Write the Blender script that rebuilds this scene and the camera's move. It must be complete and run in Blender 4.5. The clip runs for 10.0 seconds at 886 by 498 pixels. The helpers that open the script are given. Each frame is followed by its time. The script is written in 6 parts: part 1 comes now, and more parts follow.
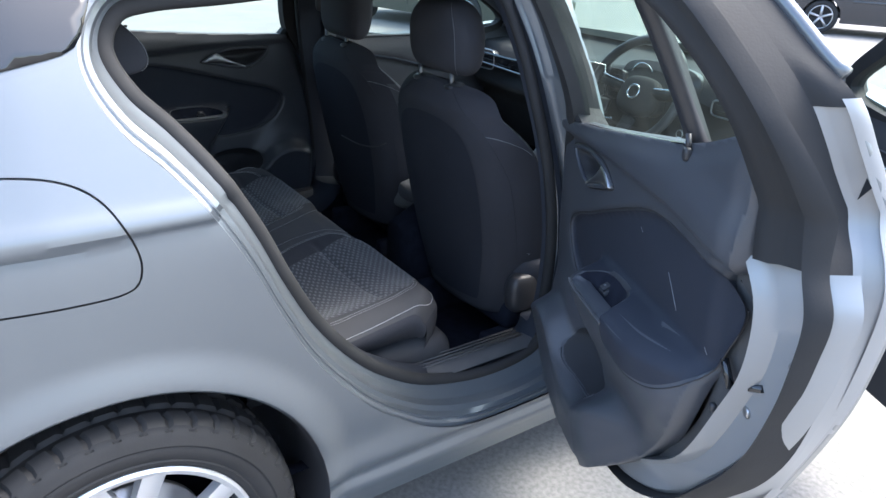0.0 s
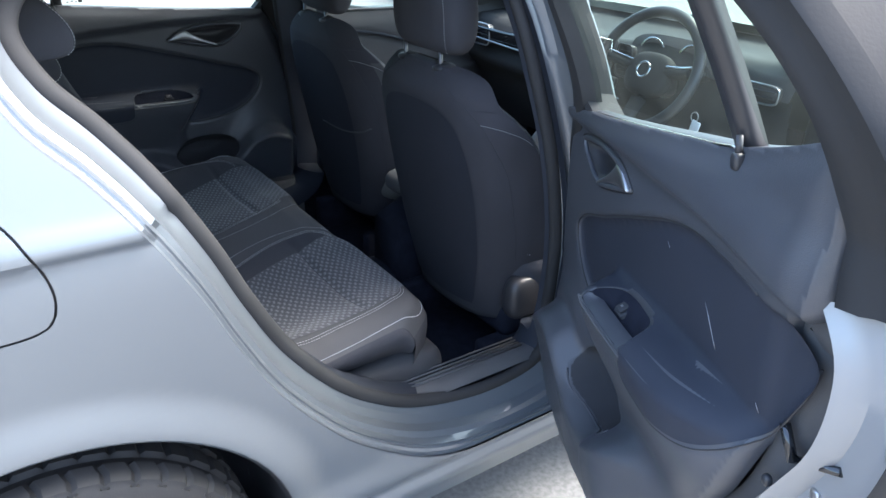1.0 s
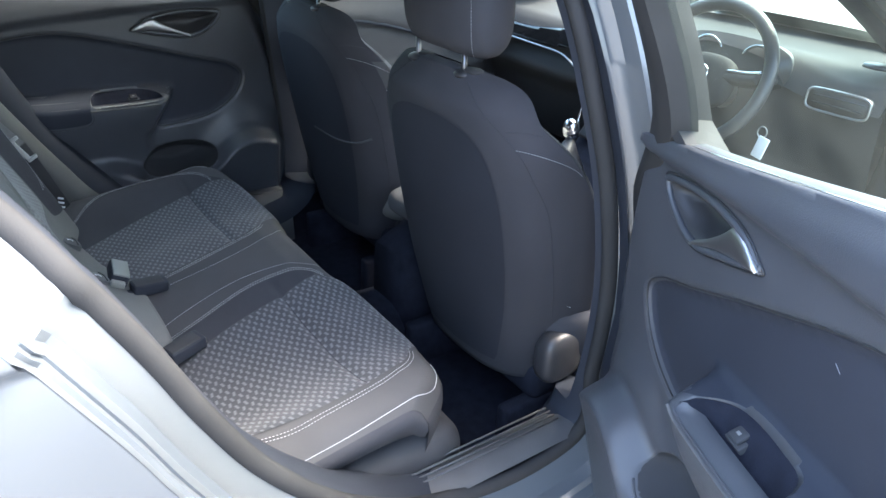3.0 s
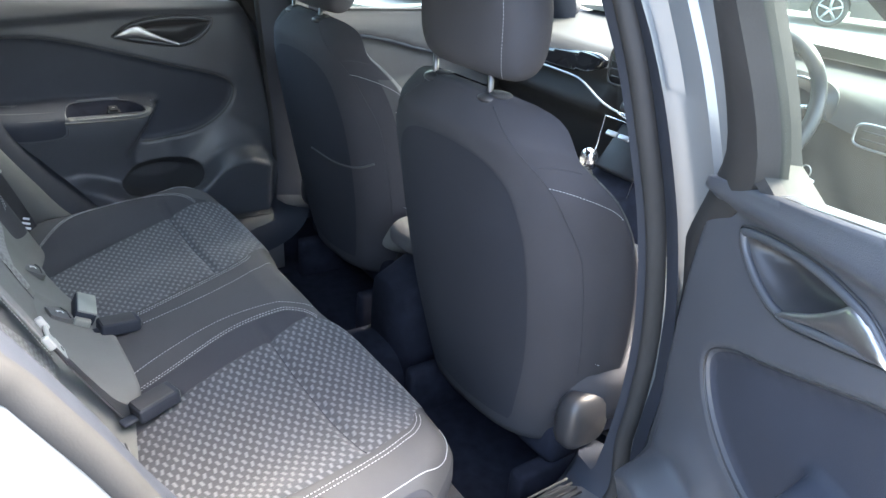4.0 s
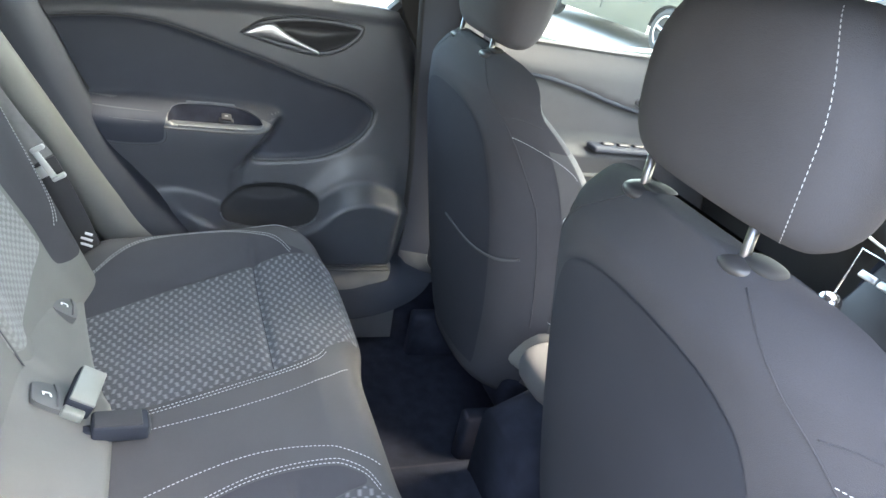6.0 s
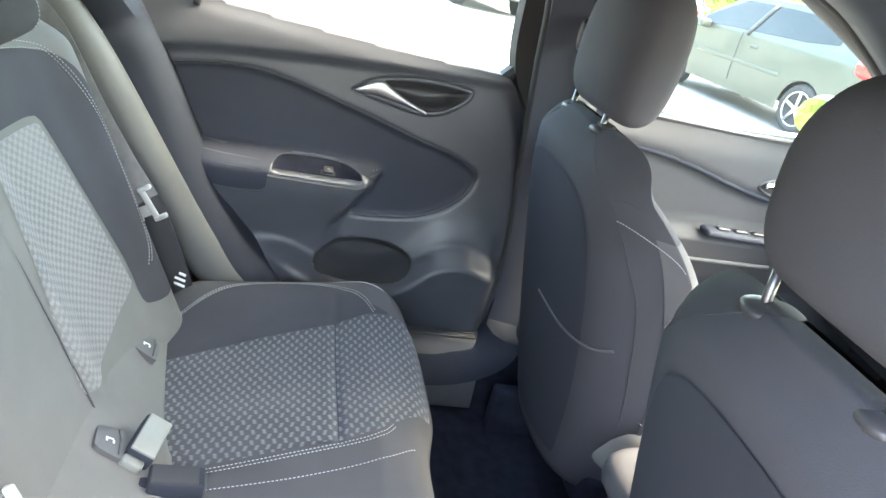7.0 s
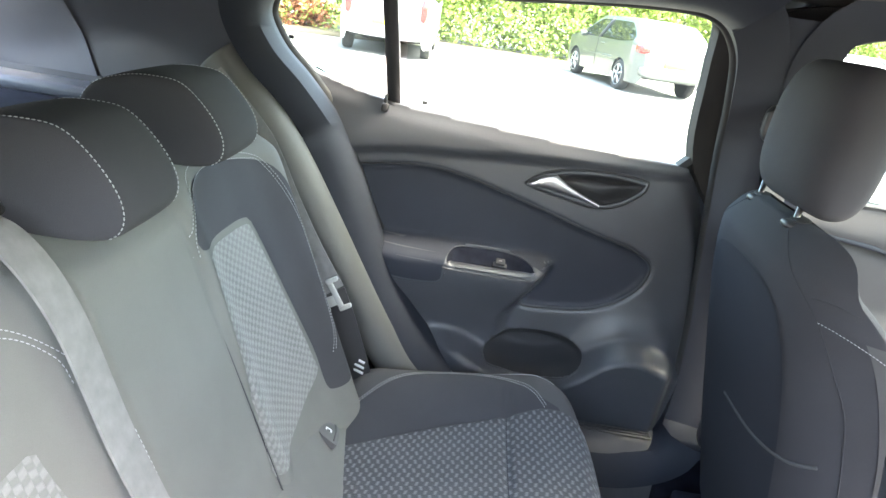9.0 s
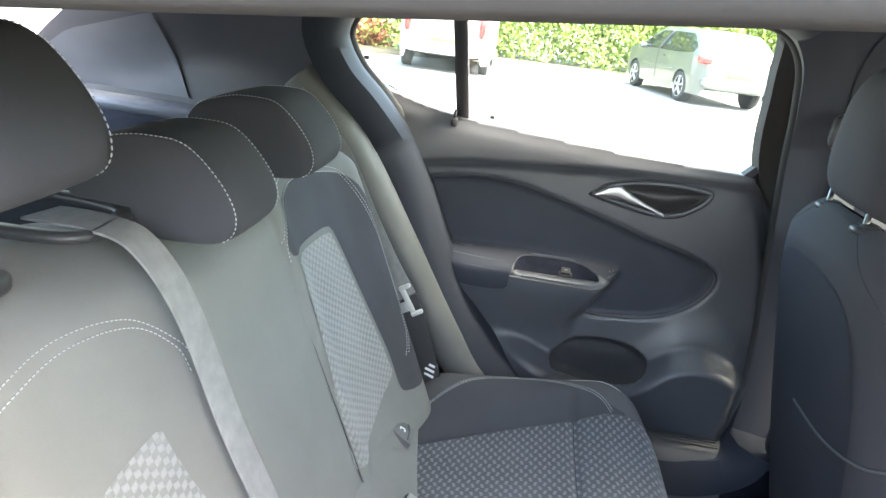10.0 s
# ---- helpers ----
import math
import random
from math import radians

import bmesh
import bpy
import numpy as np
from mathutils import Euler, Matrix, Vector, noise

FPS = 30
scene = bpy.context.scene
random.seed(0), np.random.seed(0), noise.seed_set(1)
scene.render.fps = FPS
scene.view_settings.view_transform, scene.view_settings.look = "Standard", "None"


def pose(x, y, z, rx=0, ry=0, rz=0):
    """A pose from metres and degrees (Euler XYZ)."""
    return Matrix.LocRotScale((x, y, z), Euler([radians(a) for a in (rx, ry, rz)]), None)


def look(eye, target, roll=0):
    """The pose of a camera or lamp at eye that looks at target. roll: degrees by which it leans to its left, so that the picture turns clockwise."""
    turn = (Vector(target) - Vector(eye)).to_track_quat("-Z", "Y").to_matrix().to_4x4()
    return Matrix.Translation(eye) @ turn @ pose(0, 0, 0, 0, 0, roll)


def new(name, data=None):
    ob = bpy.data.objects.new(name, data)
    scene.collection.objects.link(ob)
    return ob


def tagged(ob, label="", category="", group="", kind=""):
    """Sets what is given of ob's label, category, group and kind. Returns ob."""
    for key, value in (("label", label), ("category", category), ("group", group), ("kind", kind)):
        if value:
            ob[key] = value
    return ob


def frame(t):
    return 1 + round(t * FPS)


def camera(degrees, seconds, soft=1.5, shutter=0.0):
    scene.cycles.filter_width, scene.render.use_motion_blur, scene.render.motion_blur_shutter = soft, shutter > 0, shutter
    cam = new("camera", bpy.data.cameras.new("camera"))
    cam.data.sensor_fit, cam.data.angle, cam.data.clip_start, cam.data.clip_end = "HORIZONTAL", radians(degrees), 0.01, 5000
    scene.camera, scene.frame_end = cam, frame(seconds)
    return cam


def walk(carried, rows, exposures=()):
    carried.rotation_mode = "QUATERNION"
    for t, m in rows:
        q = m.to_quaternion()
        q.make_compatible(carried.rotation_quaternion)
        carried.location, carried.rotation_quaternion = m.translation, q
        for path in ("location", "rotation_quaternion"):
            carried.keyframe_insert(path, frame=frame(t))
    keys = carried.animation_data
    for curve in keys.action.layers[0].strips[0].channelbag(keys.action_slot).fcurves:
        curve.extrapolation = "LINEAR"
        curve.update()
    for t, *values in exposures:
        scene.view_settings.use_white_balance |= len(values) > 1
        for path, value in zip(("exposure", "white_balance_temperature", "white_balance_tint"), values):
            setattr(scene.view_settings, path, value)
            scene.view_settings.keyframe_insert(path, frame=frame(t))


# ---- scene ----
cam = camera(64.6, 10.0)
PATH = [
    (0, (1.942, -0.199, 1.424), (0.457, 0.862, 0.606), 2.9),
    (0.5, (1.854, -0.13, 1.41), (0.382, 0.923, 0.559), 2.3),
    (1, (1.773, -0.062, 1.399), (0.319, 0.991, 0.517), 2.5),
    (1.5, (1.727, -0.011, 1.394), (0.271, 1.034, 0.507), 2.3),
    (2, (1.665, 0.032, 1.379), (0.208, 1.083, 0.5), 2.1),
    (2.5, (1.556, 0.077, 1.369), (0.11, 1.129, 0.473), 2.6),
    (2.7, (1.504, 0.092, 1.365), (0.066, 1.142, 0.454), 2.8),
    (4, (1.274, 0.17, 1.317), (-0.156, 1.269, 0.452), 5.5),
    (4.5, (1.127, 0.256, 1.312), (-0.358, 1.301, 0.473), 6.9),
    (5, (0.99, 0.331, 1.29), (-0.559, 1.277, 0.451), 8.5),
    (5.5, (0.905, 0.39, 1.274), (-0.696, 1.233, 0.421), 10.6),
    (5.7, (0.872, 0.407, 1.277), (-0.74, 1.214, 0.41), 11.4),
    (7, (0.759, 0.464, 1.29), (-1.013, 0.925, 0.487), 14.2),
    (7.5, (0.746, 0.46, 1.304), (-1.081, 0.798, 0.564), 13.4),
    (8, (0.735, 0.45, 1.306), (-1.128, 0.68, 0.617), 11.9),
    (8.5, (0.738, 0.443, 1.299), (-1.141, 0.55, 0.621), 10.6),
    (9, (0.755, 0.435, 1.305), (-1.128, 0.417, 0.631), 9.3),
    (9.5, (0.781, 0.429, 1.304), (-1.104, 0.298, 0.648), 8.4),
    (10, (0.816, 0.416, 1.309), (-1.064, 0.231, 0.652), 7.6),
]
EXPOSURES = [(0, 2.70, 6050, 8), (1.5, 3.46, 6100, 8), (2.5, 3.82, 6250, 8), (4.0, 4.57, 6800, 8), (5.5, 5.29, 7250, 8), (7.0, 5.57, 7450, 9), (10, 5.20, 7300, 9)]
walk(cam, [(t, look(eye, target, roll)) for t, eye, target, roll in PATH], EXPOSURES)

# ---- sky and sun ----
world = bpy.data.worlds.new("world")
scene.world = world
world.use_nodes = True
wn = world.node_tree.nodes
sky = wn.new("ShaderNodeTexSky")
sky.sky_type = "NISHITA"
sky.sun_disc = False
SUN_EL, SUN_AZ = 58.0, 18.0     # degrees above the ground, clockwise from +y
sky.sun_elevation, sky.sun_rotation = radians(SUN_EL), radians(SUN_AZ)
sky.air_density, sky.dust_density, sky.ozone_density = 1.0, 4.5, 0.7
world.node_tree.links.new(sky.outputs["Color"], wn["Background"].inputs["Color"])
wn["Background"].inputs["Strength"].default_value = 0.15
sun_data = bpy.data.lights.new("sun", "SUN")
sun_data.energy, sun_data.angle, sun_data.color = 0.9, radians(26), (1.0, 0.955, 0.89)
sun = new("sun", sun_data)
sun_dir = Vector((math.sin(radians(SUN_AZ)) * math.cos(radians(SUN_EL)), math.cos(radians(SUN_AZ)) * math.cos(radians(SUN_EL)), math.sin(radians(SUN_EL))))
sun.matrix_world = look(sun_dir * 30, (0, 0, 0))

# ---- materials ----
def mat(name, color, rough=0.5, metal=0.0, var=0.12, scale=6.0, bump=0.0, bump_scale=300.0, coat=0.0, spec=0.5, fine=0.0, alpha_cut=None):
    """A surface with colour variation at two scales and a fine relief."""
    m = bpy.data.materials.new(name)
    m.use_nodes = True
    nt = m.node_tree
    bs = nt.nodes["Principled BSDF"]
    bs.inputs["Roughness"].default_value = rough
    bs.inputs["Metallic"].default_value = metal
    bs.inputs["Coat Weight"].default_value = coat
    bs.inputs["Coat Roughness"].default_value = 0.06
    bs.inputs["Specular IOR Level"].default_value = spec
    co = nt.nodes.new("ShaderNodeTexCoord")
    n1 = nt.nodes.new("ShaderNodeTexNoise")
    n1.inputs["Scale"].default_value, n1.inputs["Detail"].default_value = scale, 5
    n2 = nt.nodes.new("ShaderNodeTexNoise")
    n2.inputs["Scale"].default_value, n2.inputs["Detail"].default_value = bump_scale, 2
    for n in (n1, n2):
        nt.links.new(co.outputs["Object"], n.inputs["Vector"])
    mixv = nt.nodes.new("ShaderNodeMath")
    mixv.operation = "MULTIPLY_ADD"
    nt.links.new(n2.outputs["Fac"], mixv.inputs[0])
    mixv.inputs[1].default_value = fine
    nt.links.new(n1.outputs["Fac"], mixv.inputs[2])
    ramp = nt.nodes.new("ShaderNodeMapRange")
    ramp.inputs["From Min"].default_value, ramp.inputs["From Max"].default_value = 0.25, 0.75 + fine
    ramp.inputs["To Min"].default_value, ramp.inputs["To Max"].default_value = 1 - var, 1 + var
    nt.links.new(mixv.outputs[0], ramp.inputs["Value"])
    mul = nt.nodes.new("ShaderNodeVectorMath")
    mul.operation = "SCALE"
    mul.inputs[0].default_value = color
    nt.links.new(ramp.outputs[0], mul.inputs["Scale"])
    nt.links.new(mul.outputs["Vector"], bs.inputs["Base Color"])
    rr = nt.nodes.new("ShaderNodeMapRange")
    rr.inputs["To Min"].default_value, rr.inputs["To Max"].default_value = max(0.0, rough - 0.06), min(1, rough + 0.06)
    nt.links.new(n1.outputs["Fac"], rr.inputs["Value"])
    nt.links.new(rr.outputs[0], bs.inputs["Roughness"])
    if bump:
        b = nt.nodes.new("ShaderNodeBump")
        b.inputs["Strength"].default_value, b.inputs["Distance"].default_value = bump, 0.001
        nt.links.new(n2.outputs["Fac"], b.inputs["Height"])
        nt.links.new(b.outputs["Normal"], bs.inputs["Normal"])
    return m


def woven(name, dark, light, axes, cell=(0.0105, 0.0105), lean=1.4, wide=0.36, tall=0.22):
    """Seat cloth: columns of short slanting light dashes on a dark ground, run along two of the object's axes."""
    m = mat(name, dark, 0.9, var=0.15, scale=9, bump=0.0, spec=0.2)
    nt = m.node_tree
    bs = nt.nodes["Principled BSDF"]
    co = nt.nodes.new("ShaderNodeTexCoord")
    sp = nt.nodes.new("ShaderNodeSeparateXYZ")
    nt.links.new(co.outputs["Object"], sp.inputs[0])

    def op(kind, a, b=None):
        n = nt.nodes.new("ShaderNodeMath")
        n.operation = kind
        for i, v in enumerate((a, b)):
            if v is None:
                continue
            if isinstance(v, (int, float)):
                n.inputs[i].default_value = v
            else:
                nt.links.new(v, n.inputs[i])
        return n.outputs[0]
    def soft(x, edge, blur):
        n = nt.nodes.new("ShaderNodeMapRange")
        n.interpolation_type = "SMOOTHSTEP"
        nt.links.new(x, n.inputs["Value"])
        n.inputs["From Min"].default_value, n.inputs["From Max"].default_value = edge + blur, edge - blur
        return n.outputs[0]
    wob = nt.nodes.new("ShaderNodeTexNoise")
    wob.inputs["Scale"].default_value = 40
    nt.links.new(co.outputs["Object"], wob.inputs["Vector"])
    u = op("DIVIDE", sp.outputs[axes[0]], cell[0])
    u = op("ADD", u, op("MULTIPLY", wob.outputs["Fac"], 0.25))
    v = op("DIVIDE", sp.outputs[axes[1]], cell[1])
    col = op("FLOOR", u)
    odd = op("MODULO", op("ABSOLUTE", col), 2.0)
    fu = op("SUBTRACT", op("FRACT", u), 0.5)
    slant = op("MULTIPLY", fu, op("SUBTRACT", op("MULTIPLY", odd, lean), lean / 2))
    fv = op("SUBTRACT", op("FRACT", op("ADD", op("ADD", v, op("MULTIPLY", odd, 0.5)), slant)), 0.5)
    dash = op("MULTIPLY", soft(op("ABSOLUTE", fv), tall, 0.12), soft(op("ABSOLUTE", fu), wide, 0.10))
    fine = nt.nodes.new("ShaderNodeTexNoise")
    fine.inputs["Scale"].default_value = 700
    nt.links.new(co.outputs["Object"], fine.inputs["Vector"])
    amount = op("MULTIPLY", dash, op("ADD", op("MULTIPLY", fine.outputs["Fac"], 0.8), 0.45))
    mix = nt.nodes.new("ShaderNodeMix")
    mix.data_type = "RGBA"
    nt.links.new(amount, mix.inputs["Factor"])
    old = bs.inputs["Base Color"].links[0].from_socket
    nt.links.new(old, mix.inputs["A"])
    mix.inputs["B"].default_value = (*light, 1)
    nt.links.new(mix.outputs["Result"], bs.inputs["Base Color"])
    b = nt.nodes.new("ShaderNodeBump")
    b.inputs["Strength"].default_value, b.inputs["Distance"].default_value = 0.5, 0.0015
    nt.links.new(op("ADD", dash, op("MULTIPLY", fine.outputs["Fac"], 0.6)), b.inputs["Height"])
    nt.links.new(b.outputs["Normal"], bs.inputs["Normal"])
    bs.inputs["Sheen Weight"].default_value = 0.15
    return m


def glass_mat(name, tint, dust=0.007):
    """Thin clear glass with a faint film of dust that also imitates a veil of reflected sky."""
    m = bpy.data.materials.new(name)
    m.use_nodes = True
    nt = m.node_tree
    nt.nodes.remove(nt.nodes["Principled BSDF"])
    out = nt.nodes["Material Output"]
    tr = nt.nodes.new("ShaderNodeBsdfTransparent")
    tr.inputs["Color"].default_value = (*tint, 1)
    gl = nt.nodes.new("ShaderNodeBsdfGlossy")
    gl.inputs["Roughness"].default_value = 0.02
    df = nt.nodes.new("ShaderNodeBsdfTranslucent")
    df.inputs["Color"].default_value = (0.62, 0.72, 0.68, 1)
    co = nt.nodes.new("ShaderNodeTexCoord")
    ns = nt.nodes.new("ShaderNodeTexNoise")
    ns.inputs["Scale"].default_value, ns.inputs["Detail"].default_value = 14, 9
    nt.links.new(co.outputs["Object"], ns.inputs["Vector"])
    mr = nt.nodes.new("ShaderNodeMapRange")
    mr.inputs["From Min"].default_value, mr.inputs["From Max"].default_value = 0.35, 0.8
    mr.inputs["To Min"].default_value, mr.inputs["To Max"].default_value = dust * 0.7, dust * 2.2
    nt.links.new(ns.outputs["Fac"], mr.inputs["Value"])
    film = nt.nodes.new("ShaderNodeMixShader")
    nt.links.new(mr.outputs[0], film.inputs[0])
    nt.links.new(tr.outputs[0], film.inputs[1])
    nt.links.new(df.outputs[0], film.inputs[2])
    lw = nt.nodes.new("ShaderNodeLayerWeight")
    lw.inputs["Blend"].default_value = 0.5
    pw = nt.nodes.new("ShaderNodeMath")
    pw.operation = "POWER"
    nt.links.new(lw.outputs["Facing"], pw.inputs[0])
    pw.inputs[1].default_value = 5.5
    fr = nt.nodes.new("ShaderNodeMath")
    fr.operation = "MULTIPLY_ADD"
    fr.inputs[1].default_value, fr.inputs[2].default_value = 0.45, 0.005
    nt.links.new(pw.outputs[0], fr.inputs[0])
    ms = nt.nodes.new("ShaderNodeMixShader")
    nt.links.new(fr.outputs[0], ms.inputs[0])
    nt.links.new(film.outputs[0], ms.inputs[1])
    nt.links.new(gl.outputs[0], ms.inputs[2])
    nt.links.new(ms.outputs[0], out.inputs["Surface"])
    return m


M = {}
M["paint"] = mat("silver_paint", (0.120, 0.135, 0.149), 0.30, 0.30, var=0.03, scale=2, coat=0.7, bump=0.02, bump_scale=900, fine=0.2)
M["paint_in"] = mat("inner_paint", (0.3, 0.305, 0.31), 0.42, 0.3, var=0.05, scale=5, coat=0.2)
M["trim"] = mat("dark_trim_plastic", (0.052, 0.056, 0.066), 0.42, var=0.16, scale=5, bump=0.3, bump_scale=700, spec=0.6)
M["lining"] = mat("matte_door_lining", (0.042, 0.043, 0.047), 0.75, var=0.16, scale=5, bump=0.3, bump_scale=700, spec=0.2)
M["trim_low"] = mat("grey_lower_plastic", (0.075, 0.076, 0.080), 0.62, var=0.18, scale=9, bump=0.25, bump_scale=600, spec=0.35)
# the rear panel's own dark tone, deepened for the shade behind the seats
M["back_panel"] = mat("black_seat_back_cloth", (0.022, 0.024, 0.031), 0.9, var=0.2, scale=7, bump=0.35, bump_scale=1000, spec=0.2, fine=0.4)
# charcoal cloth again, darker for the shade on the front seats
M["front_cloth"] = mat("shaded_front_cloth", (0.039, 0.039, 0.045), 0.92, var=0.22, scale=7, bump=0.45, bump_scale=1100, spec=0.2, fine=0.5)
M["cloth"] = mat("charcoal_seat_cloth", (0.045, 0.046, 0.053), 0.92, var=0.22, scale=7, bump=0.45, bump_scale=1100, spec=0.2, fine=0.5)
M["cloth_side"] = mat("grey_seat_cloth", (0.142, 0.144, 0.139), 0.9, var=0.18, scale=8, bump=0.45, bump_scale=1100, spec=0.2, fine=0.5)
M["pillar"] = mat("dark_pillar_plastic", (0.021, 0.025, 0.035), 0.7, var=0.12, scale=6, bump=0.2, bump_scale=700, spec=0.25)
M["insert"] = mat("navy_black_insert_cloth", (0.031, 0.035, 0.047), 0.50, var=0.15, scale=6, bump=0.3, bump_scale=900, spec=0.2)
M["roll"] = mat("grey_side_roll_vinyl", (0.105, 0.108, 0.105), 0.6, var=0.12, scale=6, bump=0.25, bump_scale=800, spec=0.35)
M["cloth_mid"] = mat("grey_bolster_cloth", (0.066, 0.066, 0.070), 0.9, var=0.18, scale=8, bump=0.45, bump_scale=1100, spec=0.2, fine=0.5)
M["weave_cushion"] = woven("woven_cushion_cloth", (0.048, 0.050, 0.057), (0.142, 0.147, 0.158), (0, 1), (0.0125, 0.0165), 0.30, 0.44, 0.15)
M["weave_back"] = woven("woven_back_cloth", (0.145, 0.147, 0.145), (0.205, 0.21, 0.21), (0, 2), (0.0100, 0.0130), 0.25, 0.47, 0.25)
M["buckle_face"] = mat("pale_grey_buckle_plastic", (0.19, 0.20, 0.185), 0.45, var=0.1, scale=20, bump=0.1, bump_scale=500)
M["tag"] = mat("dark_grey_tag_plastic", (0.085, 0.087, 0.088), 0.5, var=0.12, scale=20, bump=0.1, bump_scale=500)
M["thread"] = mat("pale_thread", (0.36, 0.37, 0.385), 0.8, var=0.1)
# pale tone carrying the light on the rear pillar and shelf ledge
M["rear_panel"] = mat("lit_blue_grey_plastic", (0.11, 0.12, 0.14), 0.34, var=0.15, scale=7, bump=0.2, bump_scale=500)
M["rubber"] = mat("black_rubber_seal", (0.03, 0.03, 0.031), 0.8, var=0.15, scale=12, bump=0.15, bump_scale=300, spec=0.22)
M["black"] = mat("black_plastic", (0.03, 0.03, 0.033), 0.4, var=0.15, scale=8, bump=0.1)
M["gloss_black"] = mat("gloss_black_plastic", (0.008, 0.009, 0.011), 0.08, var=0.05, coat=0.6)
M["chrome"] = mat("satin_chrome", (0.72, 0.73, 0.75), 0.16, 1.0, var=0.03)
M["steel"] = mat("brushed_steel", (0.45, 0.45, 0.46), 0.38, 1.0, var=0.06, bump=0.1)
M["post"] = mat("dull_steel_post", (0.16, 0.16, 0.17), 0.35, 0.9, var=0.06)
M["tongue"] = mat("pale_coated_metal", (0.40, 0.41, 0.40), 0.4, var=0.06, scale=20)
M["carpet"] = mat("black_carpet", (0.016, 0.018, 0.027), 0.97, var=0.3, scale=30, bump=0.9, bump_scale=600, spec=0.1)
M["liner"] = mat("headliner_cloth", (0.085, 0.085, 0.09), 0.95, var=0.08, scale=12, bump=0.3, bump_scale=900, spec=0.1)
M["belt"] = mat("belt_webbing", (0.19, 0.19, 0.19), 0.92, var=0.15, scale=60, bump=0.3, bump_scale=900, spec=0.12)
M["glass"] = glass_mat("side_glass", (0.68, 0.79, 0.745))
M["dark_glass"] = glass_mat("tinted_glass", (0.70, 0.74, 0.79), 0.12)
M["screen"] = mat("matt_screen", (0.022, 0.023, 0.026), 0.42, var=0.05, spec=0.3)
M["tyre"] = mat("tyre_rubber", (0.013, 0.013, 0.014), 0.75, var=0.25, scale=14, bump=0.2, bump_scale=250)
M["alloy"] = mat("alloy_wheel", (0.62, 0.63, 0.65), 0.3, 0.75, var=0.06, scale=10, coat=0.3)
M["dash"] = mat("dash_top", (0.024, 0.025, 0.027), 0.75, var=0.12, scale=7, bump=0.3, bump_scale=650, spec=0.25)
M["label_white"] = mat("white_print", (0.75, 0.76, 0.78), 0.6, var=0.03)
M["red"] = mat("red_lens", (0.45, 0.015, 0.015), 0.2, var=0.1, coat=0.5)
M["yellow"] = mat("yellow_plate", (0.75, 0.55, 0.04), 0.45, var=0.05)
M["white_paint"] = mat("white_van_paint", (0.42, 0.425, 0.43), 0.35, var=0.04, scale=2, coat=0.5)
M["car_grey"] = mat("grey_green_car_paint", (0.046, 0.053, 0.042), 0.42, 0.1, var=0.04, scale=2, coat=0.25, spec=0.35)
M["car_silver"] = mat("silver_green_car_paint", (0.062, 0.070, 0.066), 0.38, 0.15, var=0.04, scale=2, coat=0.6)
M["car_dark"] = mat("dark_car_paint", (0.03, 0.033, 0.04), 0.2, 0.3, var=0.04, scale=2, coat=0.7)
M["car_blue"] = mat("blue_car_paint", (0.03, 0.09, 0.30), 0.25, 0.3, var=0.04, scale=2, coat=0.6)
M["car_glass"] = mat("car_window_glass", (0.012, 0.015, 0.014), 0.05, var=0.05, spec=0.35)
M["asphalt"] = mat("car_park_asphalt", (0.19, 0.185, 0.175), 0.92, var=0.55, scale=1.4, bump=1.0, bump_scale=70, fine=2.2, spec=0.2)
M["kerb"] = mat("kerb_concrete", (0.36, 0.35, 0.33), 0.85, var=0.2, scale=3, bump=0.4, bump_scale=80)
M["leaf"] = mat("hedge_leaf", (0.16, 0.22, 0.04), 0.8, var=0.28, scale=2.5, fine=0.6, bump_scale=25)
M["leaf_red"] = mat("dry_leaf", (0.20, 0.07, 0.03), 0.6, var=0.35, scale=4)
M["soil"] = mat("verge_soil", (0.07, 0.06, 0.04), 0.95, var=0.3, scale=4, bump=0.6, bump_scale=40)

# ---- building tools ----
def spline(pts, n=10, closed=False):
    """A smooth line through points of any dimension."""
    P = np.asarray(pts, float)
    k = len(P)
    out = []
    for i in range(k if closed else k - 1):
        if closed:
            a, b, c, d = P[(i - 1) % k], P[i], P[(i + 1) % k], P[(i + 2) % k]
        else:
            a, b, c, d = P[max(i - 1, 0)], P[i], P[i + 1], P[min(i + 2, k - 1)]
        t = np.linspace(0, 1, n, endpoint=False)[:, None]
        out.append(0.5 * (2 * b + (c - a) * t + (2 * a - 5 * b + 4 * c - d) * t**2 + (3 * b - a - 3 * c + d) * t**3))
    if not closed:
        out.append(P[-1:])
    return np.concatenate(out)


def sstep(a, b, x):
    t = np.clip((np.asarray(x, float) - a) / (b - a), 0, 1)
    return t * t * (3 - 2 * t)


def curve1(pts):
    """A smooth function through (input, output) pairs."""
    P = spline(pts, 12)
    return lambda x: np.interp(x, P[:, 0], P[:, 1])


